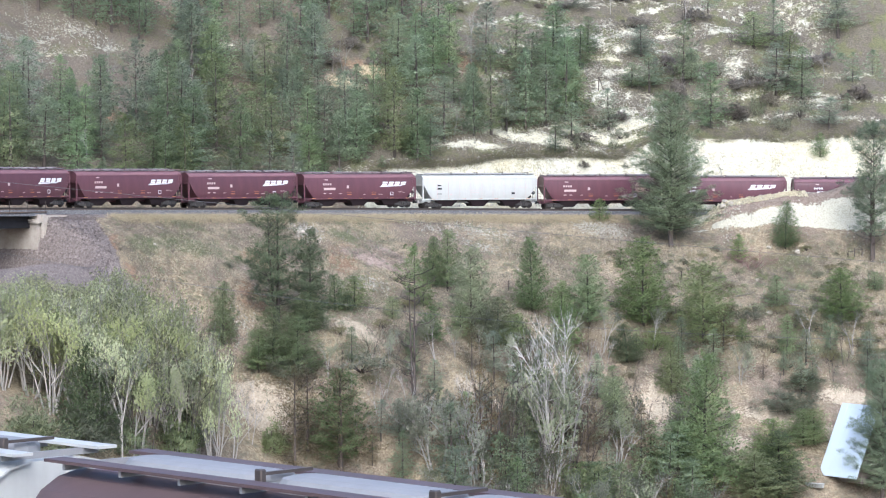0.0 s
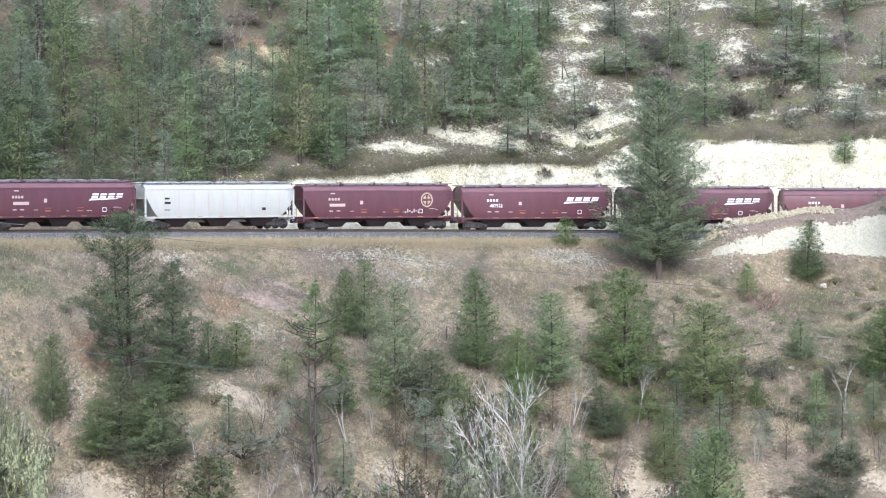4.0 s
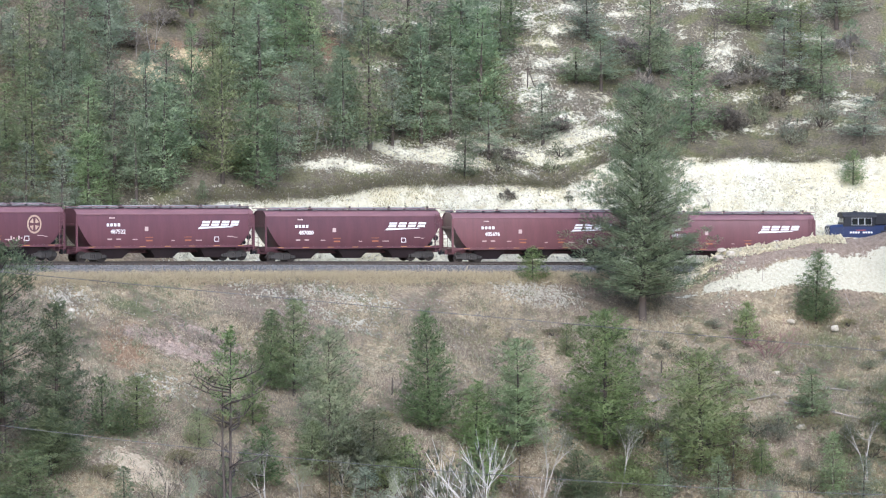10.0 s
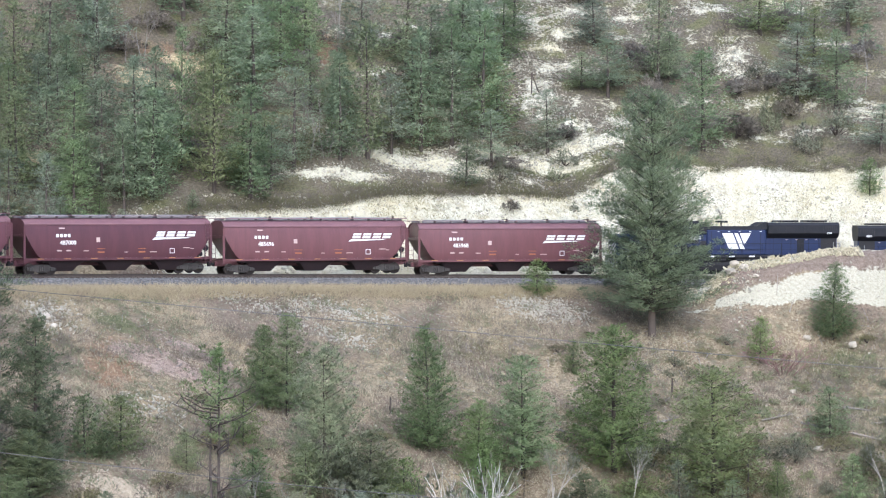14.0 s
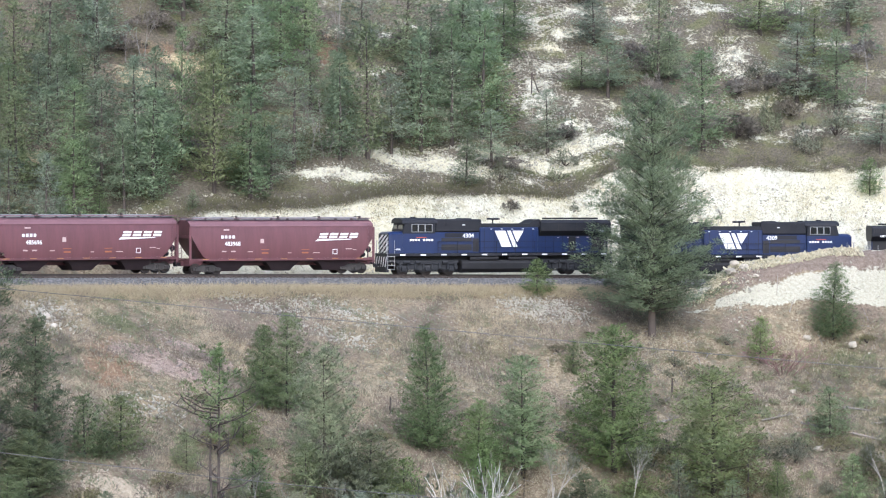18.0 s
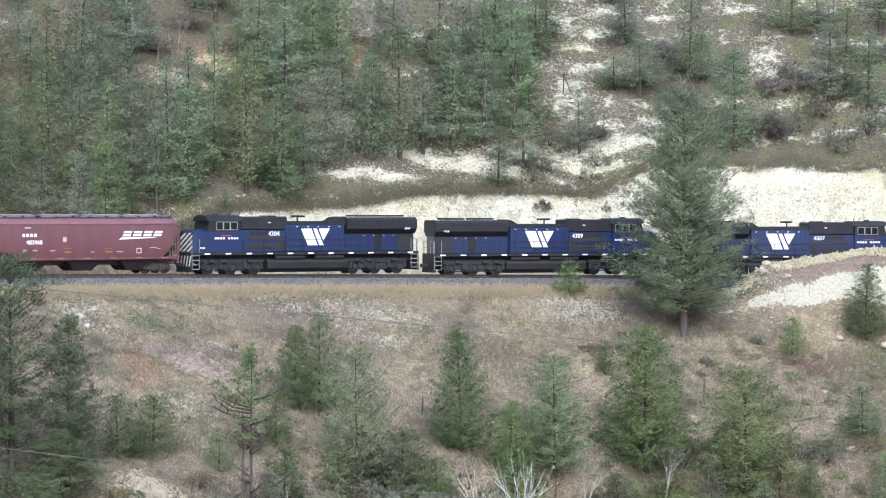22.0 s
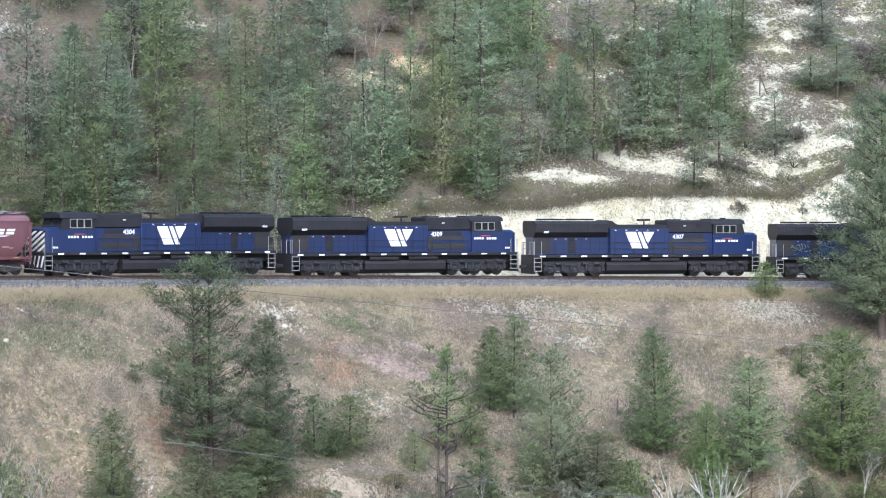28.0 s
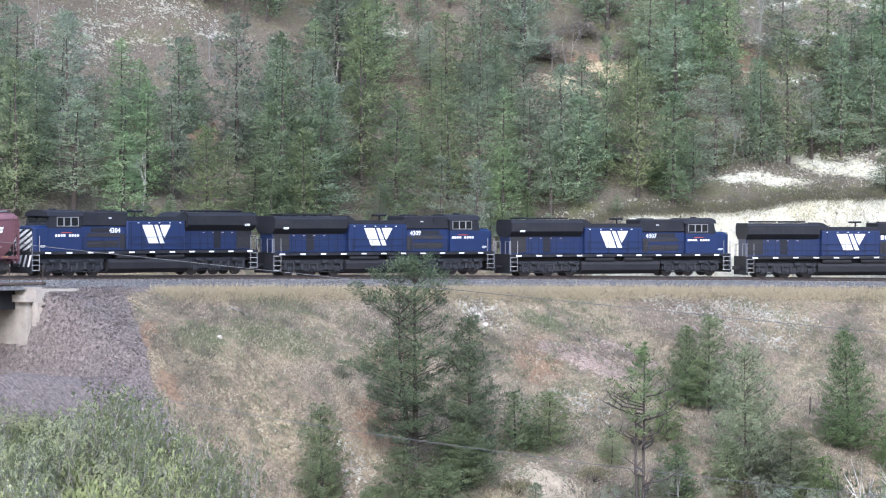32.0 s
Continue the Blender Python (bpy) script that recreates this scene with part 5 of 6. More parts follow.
    return mesh_faces("trunk", vs, fs, bark or BARK), mesh_tris("crown", pads(pts, ways, radii, rng, blades, size, wide), needles or NEEDLE)


def branching(seed, h, r, stems, leaf, leaf_size, leaf_share, bark, twigs=1.0, leaves=5, thick=0.011):
    """A broad-leaved tree or shrub: forking limbs, thin twigs, and leaves where it has them."""
    rng = np.random.default_rng(seed)
    vs, fs, pts, ways = [], [], [], []

    def grow(p, d, ln, rad, level):
        d = d / np.linalg.norm(d)
        q = p + d * ln
        tube(vs, fs, p, q, rad, rad * 0.62, 5 if level < 2 else 3)
        if level >= 2:
            for f in np.linspace(0.25, 1, 5):
                if rng.random() < leaf_share:
                    pts.append(p + (q - p) * f + rng.normal(0, 0.3, 3))
                    ways.append(d)
        if level < 4 and ln > 0.3:
            for k in range(int(rng.integers(2, 4) + (1 if level == 2 else 0) * twigs)):
                nd = d + rng.normal(0, 0.42, 3) + np.array([0, 0, 0.14])
                nd[0:2] *= 1 + 0.25 * r / h
                at = p + (q - p) * rng.uniform(0.45, 1.0)
                grow(at, nd, ln * rng.uniform(0.5, 0.78), max(rad * 0.55, 0.012), level + 1)
    for k in range(stems):
        a = rng.uniform(0, 6.28)
        o = np.array([math.cos(a), math.sin(a), 0]) * r * 0.25 * rng.random()
        d = np.array([math.cos(a) * r / h * 0.9, math.sin(a) * r / h * 0.9, 1.0]) + rng.normal(0, 0.1, 3)
        grow(o - np.array([0, 0, 0.3]), d, h * rng.uniform(0.3, 0.42), h * thick, 0)
    trunk = mesh_faces("trunk", vs, fs, bark)
    top = max(v[2] for v in vs)
    crown = mesh_tris("crown", tufts(pts, ways, leaf_size, leaves, rng, 1.0, 0.4, [q - np.array([0, 0, 0.45 * h]) + np.array([0, 0, 0.25 * h]) for q in pts]), leaf) if pts else None
    return trunk, crown, top


def shrub_mesh(seed, h, r, mat, count=46, size=0.22, blades=24, pad=0.36):
    """A low rounded, uneven bush."""
    rng = np.random.default_rng(seed)
    a, e = rng.uniform(0, 6.28, count), np.arccos(rng.uniform(0.0, 1, count))
    lump = 0.75 + 0.25 * np.sin(a * 3 + seed) * np.sin(e * 4 + seed * 2) + rng.normal(0, 0.1, count)
    k = rng.uniform(0.35, 1.0, count) ** 0.5 * lump
    p = np.stack([np.cos(a) * np.sin(e) * r * k, np.sin(a) * np.sin(e) * r * k, np.cos(e) * h * k + 0.05], 1)
    w = p / (np.linalg.norm(p, axis=1)[:, None] + 1e-6)
    vs, fs = [], []
    for j in range(10):
        q = p[j * 3]
        tube(vs, fs, (0, 0, -0.2), (q[0] * 0.8, q[1] * 0.8, q[2] * 0.8), 0.03 + 0.01 * h, 0.01, 4)
    return mesh_faces("stem", vs, fs, BARK), mesh_tris("crown", pads(p, w, pad * rng.uniform(0.7, 1.2, count), rng, blades, size, 0.26, (1.0, 1.0, 0.8)), mat)


def plant(name, meshes, x, y, sx, sz, turn, label, category, group="", sink=0.0, names=("trunk", "crown")):
    """Sets a plant with its parts on the ground."""
    root = new(name)
    for kind, me in zip(names, meshes):
        if me is not None:
            part_of(kind, me, None, root)
    root.matrix_basis = pose(x, y, float(land(x, y)) - sink, 0, 0, turn) @ Matrix.Diagonal((sx, sx, sz, 1))
    return tagged(root, label, category, group)


rnd = random.Random(5)
FIRS = [conifer(11, 9, 2.3, 0.04, 1.25, 0.35, 0.68, 0.12, lumps=0.07), conifer(12, 9, 2.3, 0.05, 1.2, 0.42, 0.6, 0.17, lumps=0.1, needles=NEEDLE_WARM), conifer(13, 9, 2.3, 0.05, 1.3, 0.55, 0.72, 0.11, lumps=0.06), conifer(14, 9, 2.3, 0.1, 1.15, 0.3, 0.6, 0.2, lumps=0.12)]
SMALL = [conifer(21, 4, 1.3, 0.03, 1.2, 0.35, 0.66, 0.14, blades=22, size=0.2, pad=0.27, gap=0.36, lumps=0.08), conifer(22, 4, 1.3, 0.03, 1.1, 0.4, 0.55, 0.2, blades=22, size=0.2, pad=0.27, gap=0.36, lumps=0.1), conifer(23, 4, 1.3, 0.05, 1.2, 0.4, 0.62, 0.16, NEEDLE_WARM, blades=22, size=0.2, pad=0.27, gap=0.36, lumps=0.1)]
PINES = [conifer(31, 18, 4.1, 0.13, 1.05, 0.4, 0.52, 0.24, NEEDLE_DEEP, size=0.24, blades=110, wide=0.18, inner=0.25, pad=0.52, gap=0.54, limbs=0.9, lumps=0.1),
         conifer(32, 16, 2.4, 0.2, 1.05, 0.5, 0.3, 0.26, NEEDLE_DEEP, size=0.24, blades=130, wide=0.2, inner=0.4, pad=0.62, gap=0.6, lumps=0.26, forks=0.9, dead=8, girth=0.012, limbs=0.9),
         conifer(33, 14, 2.6, 0.08, 1.0, 0.3, 0.66, 0.24, NEEDLE_DEEP, size=0.24, blades=80, wide=0.18, pad=0.42, gap=0.5, limbs=0.6)]
HILL_WAY = dict(blades=30, size=0.26, wide=0.3, pad=0.5, limbs=0.15, inner=0.2)
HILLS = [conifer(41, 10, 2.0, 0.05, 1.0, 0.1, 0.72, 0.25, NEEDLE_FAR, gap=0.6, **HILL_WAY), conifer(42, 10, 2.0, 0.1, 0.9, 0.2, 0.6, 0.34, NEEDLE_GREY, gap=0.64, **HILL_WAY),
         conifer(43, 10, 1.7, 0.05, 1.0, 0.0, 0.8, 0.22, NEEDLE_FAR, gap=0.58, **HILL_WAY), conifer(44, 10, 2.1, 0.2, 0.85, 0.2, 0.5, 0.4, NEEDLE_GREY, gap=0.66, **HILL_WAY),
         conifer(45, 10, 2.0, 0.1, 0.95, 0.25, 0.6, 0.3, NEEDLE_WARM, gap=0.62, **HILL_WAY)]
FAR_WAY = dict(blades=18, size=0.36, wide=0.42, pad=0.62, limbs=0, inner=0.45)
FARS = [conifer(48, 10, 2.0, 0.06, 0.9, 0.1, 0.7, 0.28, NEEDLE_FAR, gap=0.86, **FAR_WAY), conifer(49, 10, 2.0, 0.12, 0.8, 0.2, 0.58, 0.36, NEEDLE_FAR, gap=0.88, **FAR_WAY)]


def scaled(meshes, h0, r0, name, x, y, h, r, label, category, group="", **k):
    return plant(name, meshes, x, y, 1.28 * r / r0, h / h0, rnd.uniform(0, 360), label, category, group, **k)


for k, (x, y, h, r) in enumerate(FIR):
    if h > 4.2:
        scaled(FIRS[k % 4], 9, 2.2, "young_pine", x, y, h, r, "young green pine standing on the dry slope", "tree", "pines on the slope")
    else:
        scaled(SMALL[k % 3], 4, 1.3, "pine_sapling", x, y, h, r, "small bushy green pine sapling in dry grass", "tree", "pine saplings")
PINE_LABELS = ("tall ponderosa pine with a dense dark crown beside the track", "two-stemmed ponderosa pine with open clumped crown", "slender grey-green pine beside a taller one", "tall dark pine beside the spoil heap", "large pine beside the white shed")
for k, (x, y, h, r) in enumerate(PINE):
    scaled(PINES[(0, 1, 2, 1, 0)[k]], (18, 16, 14)[(0, 1, 2, 1, 0)[k]], (4.0, 3.2, 2.6)[(0, 1, 2, 1, 0)[k]], "ponderosa_pine", x, y, h, r * 1.02, PINE_LABELS[k], "tree")
BUSHES = [shrub_mesh(51, 2.0, 1.5, JUNIPER_GREEN), shrub_mesh(52, 2.0, 1.5, JUNIPER_GREEN, 42), shrub_mesh(53, 2.0, 1.5, TWIG, 40, 0.3, 28, 0.3)]
BIG_BUSHES = [shrub_mesh(58, 4.2, 2.2, NEEDLE_WARM, 150, 0.24, 36, 0.45), shrub_mesh(59, 4.2, 2.2, SHRUB_LEAF, 150, 0.24, 36, 0.45)]
for k, (x, y, h, r) in enumerate(JUNIPER):
    scaled(*((BIG_BUSHES[k % 2], 4.2, 2.2) if h > 2.6 else (BUSHES[k % 2], 2.0, 1.5)), "juniper_bush", x, y, h, r, "dark green juniper bush on the slope", "bush", "junipers", names=("stem", "crown"))
BARES = [branching(81, 9, 2.6, 2, TWIG, 0.2, 0.0, PALE_BARK, 1.6, thick=0.008), branching(82, 9, 2.2, 3, TWIG, 0.2, 0.0, BARK, 1.6, thick=0.007), branching(83, 9, 1.8, 1, TWIG, 0.2, 0.0, PALE_BARK, 1.0)]
WILLOWS = [branching(61, 9, 3.0, 7, WILLOW_LEAF, 0.17, 0.8, PALE_BARK, leaves=6), branching(62, 9, 3.0, 8, WILLOW_LEAF, 0.17, 0.75, PALE_BARK, leaves=6)]
for k, (x, y, h, r) in enumerate(WILLOW):
    t, c, top = WILLOWS[k % 2]
    scaled((t, c), top, 3.4, "willow_thicket", x, y, h, r, "pale yellow-green leafy willow thicket", "tree", "willows below the bridge")
    if k % 3 == 1:
        b, c, top = BARES[k % 2]
        scaled((b,), top, 3.2, "bare_tree", x + 1.2, y - 0.8, h * 1.06, r * 0.8, "leafless grey tree with many thin branches", "tree", "bare trees")
ASPENS = [branching(71, 9, 2.4, 2, ASPEN_LEAF, 0.2, 0.6, PALE_BARK), branching(72, 9, 2.4, 2, SHRUB_LEAF, 0.2, 0.65, PALE_BARK)]
for k, (x, y, h, r) in enumerate(ASPEN):
    t, c, top = ASPENS[k % 2]
    scaled((t, c), top, 3.0, "aspen_tree", x, y, h, r, "pale-barked aspen with sparse yellow-green leaves", "tree", "aspens")
RED_BUSH = branching(87, 6, 5.0, 12, TWIG, 0.2, 0.0, RED_TWIG, 1.6, thick=0.011)
for k, (x, y, h, r) in enumerate(BARE):
    if x > 20:
        scaled(RED_BUSH[:1], RED_BUSH[2], 3.2, "red_twig_bush", x, y, h * 0.8, r * 0.9, "leafless bush with reddish twigs on the slope", "bush")
        continue
    t, c, top = BARES[k % 2]
    scaled((t,), top, 3.2, "bare_tree", x, y, h, r, "leafless grey tree with many thin branches", "tree", "bare trees")
RUSTS = conifer(91, 9, 2.6, 0.08, 0.75, 0.25, 0.5, 0.4, RUST_NEEDLE, blades=14, wide=0.3, pad=0.3, gap=0.6)
for x, y, h, r in RUST:
    scaled(RUSTS, 9, 2.6, "browning_pine", x, y, h, r, "sick pine with rusty brown needles", "tree", "browning pines")
SNAGS = conifer(95, 15, 1.15, 0.66, 1.0, 0.6, 0.6, 0.3, NEEDLE, inner=0.4, dead=40, girth=0.0062, forks=0.4, limbs=0.1)
WHITE_TREE = branching(86, 9, 3.0, 4, SHRUB_LEAF, 0.2, 0.12, WHITE_BARK, 2.0, thick=0.0085)
for x, y, h, r in PALE_TREE:
    scaled(WHITE_TREE[:2], WHITE_TREE[2], 3.2, "white_barked_tree", x, y, h, r, "nearly leafless tree with bleached white branches", "tree")
for x, y, h, r in SNAG:
    scaled(SNAGS, 15, 2.6, "half_dead_pine", x, y, h, r, "half-dead pine, bare limbs below a green top", "tree")
for k, (x, y, h, r) in enumerate(HILL + HILL_MORE):
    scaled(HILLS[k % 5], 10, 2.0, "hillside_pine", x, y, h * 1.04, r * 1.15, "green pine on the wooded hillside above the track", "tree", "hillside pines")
for k, (x, y, h, r) in enumerate(HILL_BARE):
    t, c, top = BARES[2 - k % 2 * 2]
    scaled((t,), top, 2.6, "dead_tree", x, y, h, r, "dead grey leafless tree on the hillside", "tree", "dead hillside trees")
for k, (x, y, h, r) in enumerate(HILL_BUSH):
    scaled(BUSHES[k % 3], 2.0, 1.5, "hillside_bush", x, y, h, r, "scrubby dark bush on the chalky hillside", "bush", "hillside bushes", names=("stem", "crown"))


def fill_forest():
    """The rest of the wood, sown where the hillside is wooded."""
    r = random.Random(17)
    taken = [(x, y) for x, y, h, w in HILL + HILL_MORE + HILL_BARE] + [(-11.8, 231.2), (-11.6, 229.2), (-11.4, 227.0)]
    made, far = 0, []
    for _ in range(22000):
        if made >= 380:
            break
        s, n = r.uniform(-62, 98), r.uniform(9, 70)
        x, y = on_track(s, n)
        wood = s > -4.5 + 0.13 * max(0.0, n - 15) + 2 * math.sin(n * 0.3) and n > 8.2 + max(0, 22 - s) * 0.36
        open_ = float(blobs(np.array([x]), np.array([y]), WHITE + YELLOW + BROWN + OPEN)[0]) > 0.1 or float(blobs(np.array([x]), np.array([y]), LEDGE)[0]) > 0.3
        if n < 6.5 + (float(hc_at(s)) + 0.8) / 1.25:
            continue
        if (not wood and r.random() > (0.05 if s > -38 else 0.3)) or (open_ and r.random() > 0.03):
            continue
        if min((x - a) ** 2 + (y - b) ** 2 for a, b in taken) < (2.1 if wood else 3.6) ** 2:
            continue
        taken.append((x, y))
        h = r.uniform(4.0, 12.0) if wood else r.uniform(2.5, 7)
        if s > 55:
            h *= 0.8
        for d in (2.0, 4.0, 7.0, 10.0, 13.0):
            ax, ay = on_track(s, n + d)
            if float(blobs(np.array([ax]), np.array([ay]), YELLOW + BROWN + WHITE + OPEN)[0]) > 0.5:
                h = min(h, 0.6 * d + 1.6)
        wide, turn = h * r.uniform(0.2, 0.27), r.uniform(0, 6.28)
        made += 1
        if n > 36 or s > 74 or s < -44:
            far.append((x, y, h, wide, turn, r.randrange(2)))
        else:
            scaled(HILLS[r.randrange(5)], 10, 2.0, "hillside_pine", x, y, h, wide, "green pine on the wooded hillside above the track", "tree", "hillside pines")
    # the wood higher up, which nobody could count
    stems, crowns = [[], []], [[], []]
    for x, y, h, wide, turn, kind in far:
        for me, store in zip(FARS[kind], (stems, crowns)):
            co = np.empty(len(me.vertices) * 3)
            me.vertices.foreach_get("co", co)
            co = co.reshape(-1, 3) * (1.28 * wide / 2.0, 1.28 * wide / 2.0, h / 10)
            c, d = math.cos(turn), math.sin(turn)
            o = sum(len(k) for k in store[0])
            store[0].append(np.stack([x + c * co[:, 0] - d * co[:, 1], y + d * co[:, 0] + c * co[:, 1], co[:, 2] + float(land(x, y))], 1))
            store[1].extend([[o + k for k in p.vertices] for p in me.polygons])
    wood = tagged(new("upper_wood"), "distant green pines covering the upper hillside", "trees", kind="stuff")
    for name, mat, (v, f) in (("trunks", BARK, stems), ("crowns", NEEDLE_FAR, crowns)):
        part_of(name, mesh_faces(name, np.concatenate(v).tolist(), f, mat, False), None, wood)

    made = 0
    for _ in range(4000):
        if made >= 70:
            break
        s, n = r.uniform(-52, 16), r.uniform(10, 62)
        x, y = on_track(s, n)
        if float(blobs(np.array([x]), np.array([y]), WHITE + WHITE_TOP)[0]) > 0.45 or min((x - a) ** 2 + (y - b) ** 2 for a, b in taken) < 1.6 ** 2 or hc_at(s) + 10 > n * 1.25:
            continue
        taken.append((x, y))
        made += 1
        h = r.uniform(0.7, 2.4)
        scaled(BUSHES[r.choice((0, 2, 2, 2))], 2.0, 1.5, "hillside_bush", x, y, h, h * r.uniform(0.7, 1.3), "scrubby dark bush on the chalky hillside", "bush", "hillside bushes", names=("stem", "crown"))

    for _ in range(48):
        s, n = r.uniform(17, 68), r.uniform(7.2, 12.5)
        x, y = on_track(s, n)
        h = r.uniform(1.4, 3.6)
        if r.random() < 0.5:
            scaled(HILLS[r.randrange(5)], 10, 2.0, "pine_sapling", x, y, h, h * 0.3, "small pine at the foot of the wooded hillside", "tree", "hillside saplings")
        else:
            scaled(BUSHES[r.randrange(3)], 2.0, 1.5, "hillside_bush", x, y, h * 0.6, h * 0.5, "scrubby dark bush on the chalky hillside", "bush", "hillside bushes", names=("stem", "crown"))
    made = 0
    for _ in range(900):
        if made >= 34:
            break
        s, n = r.uniform(-45, 80), r.uniform(12, 60)
        x, y = on_track(s, n)
        if min((x - a) ** 2 + (y - b) ** 2 for a, b in taken) < 1.3 ** 2 or (s < 12 and n < 30):
            continue
        made += 1
        taken.append((x, y))
        t, c, top = BARES[r.randrange(3)]
        h = r.uniform(3.5, 7.5)
        scaled((t,), top, 2.6, "dead_tree", x, y, h, h * 0.2, "dead grey leafless tree on the hillside", "tree", "dead hillside trees")


fill_forest()


def fill_valley():
    """The thicket on the valley floor and the foot of the slope."""
    r = random.Random(23)
    taken = [(x, y) for x, y, h, w in FIR + PINE + WILLOW + ASPEN + BARE + RUST + SNAG]
    made = 0
    for _ in range(3000):
        if made >= 185:
            break
        s, m = r.uniform(-42, 64), r.uniform(34, 62)
        x, y = on_track(s, -m)
        if min((x - a) ** 2 + (y - b) ** 2 for a, b in taken) < 2.0 ** 2 or (x > 20 and y < 186) or float(blobs(np.array([x]), np.array([y]), SAND)[0]) > 0.25:
            continue
        taken.append((x, y))
        made += 1
        k, h = r.random(), r.uniform(4.5, 9.5)
        if m < 44:
            h *= 0.6
        if k < 0.28:
            t, c, top = BARES[r.randrange(2)]
            scaled((t,), top, 3.2, "bare_tree", x, y, h, h * 0.24, "leafless grey tree with many thin branches", "tree", "bare trees")
        elif k < 0.5:
            t, c, top = ASPENS[r.randrange(2)]
            scaled((t, c), top, 3.0, "aspen_tree", x, y, h, h * 0.28, "pale-barked aspen with sparse yellow-green leaves", "tree", "aspens")
        elif k < 0.64:
            scaled(RUSTS, 9, 2.6, "browning_pine", x, y, h, h * 0.28, "sick pine with rusty brown needles", "tree", "browning pines")
        else:
            scaled(HILLS[r.randrange(5)], 10, 2.0, "young_pine", x, y, h, h * 0.26, "young green pine standing on the dry slope", "tree", "pines on the slope")
    made = 0
    for _ in range(2000):
        if made >= 150:
            break
        s, m = (r.uniform(-46, -4) if made > 70 else r.uniform(-44, 62)), 13 + 27 * r.random() ** 0.7
        x, y = on_track(s, -m)
        if min((x - a) ** 2 + (y - b) ** 2 for a, b in taken) < 1.5 ** 2 or float(blobs(np.array([x]), np.array([y]), SAND + WHITE_LOW + PINK)[0]) > 0.2:
            continue
        taken.append((x, y))
        made += 1
        h = r.uniform(0.5, 1.1) + (0.9 * r.random() if m > 27 else 0)
        scaled(SLOPE_BUSHES[r.randrange(3)], 2.0, 1.5, "slope_bush", x, y, h, h * r.uniform(0.7, 1.1), "low grey-green bush on the dry slope", "bush", "slope bushes", names=("stem", "crown"))


SLOPE_BUSHES = [shrub_mesh(55, 2.0, 1.5, SHRUB_LEAF, 40), shrub_mesh(56, 2.0, 1.5, HEATH, 36), shrub_mesh(57, 2.0, 1.5, NEEDLE_WARM, 40)]
fill_valley()

# ---- the bridge at the west end, and the lower line's train ----
def build_bridge():
    b = tagged(new("railway_bridge"), "weathered concrete bridge abutment with dark steel girder", "bridge", kind="structure")

    def slab(name, s0, s1, n0, n1, z0, z1, mat, parent=b, label=""):
        bm = bmesh.new()
        lo = [on_track(s0, n0), on_track(s1, n0), on_track(s1, n1), on_track(s0, n1)]
        z = float(rail_z(s0))
        a = [bm.verts.new((x, y, z + z0)) for x, y in lo]
        c = [bm.verts.new((x, y, z + z1)) for x, y in lo]
        bm.faces.new(a)
        bm.faces.new(c[::-1])
        for i in range(4):
            j = (i + 1) % 4
            bm.faces.new((a[j], a[i], c[i], c[j]))
        return part(name, clean(bm), mat, parent, label)
    slab("abutment", 78.0, 79.4, -3.4, 3.4, -9.0, -0.75, CONCRETE, label="stained concrete abutment wall")
    slab("bearing_ledge", 76.6, 79.7, -3.7, 3.7, -1.75, -1.25, CONCRETE)
    slab("pier_block", 77.7, 78.9, -4.1, -3.35, -9.0, -1.8, CONCRETE)
    # the wing wall steps down along the bank
    bm = bmesh.new()
    pts = [(79.0, -0.85), (75.0, -0.85), (76.0, -1.9), (77.3, -3.2), (79.0, -5.2)]
    rows = []
    for n in (-3.9, -3.5):
        rows.append([bm.verts.new((*on_track(s, n), float(rail_z(s)) + z)) for s, z in pts])
    bm.faces.new(rows[0])
    bm.faces.new(rows[1][::-1])
    for i in range(5):
        j = (i + 1) % 5
        bm.faces.new((rows[0][j], rows[0][i], rows[1][i], rows[1][j]))
    part("wing_wall", clean(bm), CONCRETE, b, "sloping concrete wing wall")
    for n in (-1.9, 1.9):
        slab("girder", 78.9, 98.0, n - 0.2, n + 0.2, -2.3, -0.5, UNDER, label="dark riveted steel girder")
    slab("deck", 77.0, 98.0, -2.6, 2.6, -0.55, -0.4, SLEEPER)
    for k in range(7):
        s = 77.4 + k * 3.0
        bm = bmesh.new()
        pipe(bm, (0, 0, -0.9), (0, 0, 0.75), 0.035)
        p = part("rail_post", bm, STEEL, b)
        p.location = (*on_track(s, -2.75), float(rail_z(s)))


build_bridge()

# the lower line, this side of the valley
NEAR_Z, NEAR_P, NEAR_D = -4.2, Vector((-5.82, -87.2)), Vector((0.73, -0.684))
lower = tagged(new("lower_railway_track"), "lower railway track on grey ballast", "track", kind="structure")
for nm, prof, mt in (("ballast", [(-3.3, -0.75), (-1.9, -0.26), (1.9, -0.26), (3.3, -0.75)], BALLAST), ("rail", [(-0.79, -0.2), (-0.79, 0.0), (-0.72, 0.0), (-0.72, -0.2)], STEEL), ("rail", [(0.72, -0.2), (0.72, 0.0), (0.79, 0.0), (0.79, -0.2)], STEEL)):
    bm = bmesh.new()
    nn = Vector((0.684, 0.73))
    ends = [[bm.verts.new((*(NEAR_P + NEAR_D * u + nn * n), NEAR_Z + z)) for n, z in prof] for u in (-70, 235)]
    for i in range(len(prof) - 1):
        bm.faces.new((ends[0][i], ends[0][i + 1], ends[1][i + 1], ends[1][i]))
    part(nm, bm, mt, lower)
near_sleeper = shared("near_sleeper", lambda bm: box(bm, -0.12, 0.12, -1.3, 1.3, -0.3, -0.2), SLEEPER)
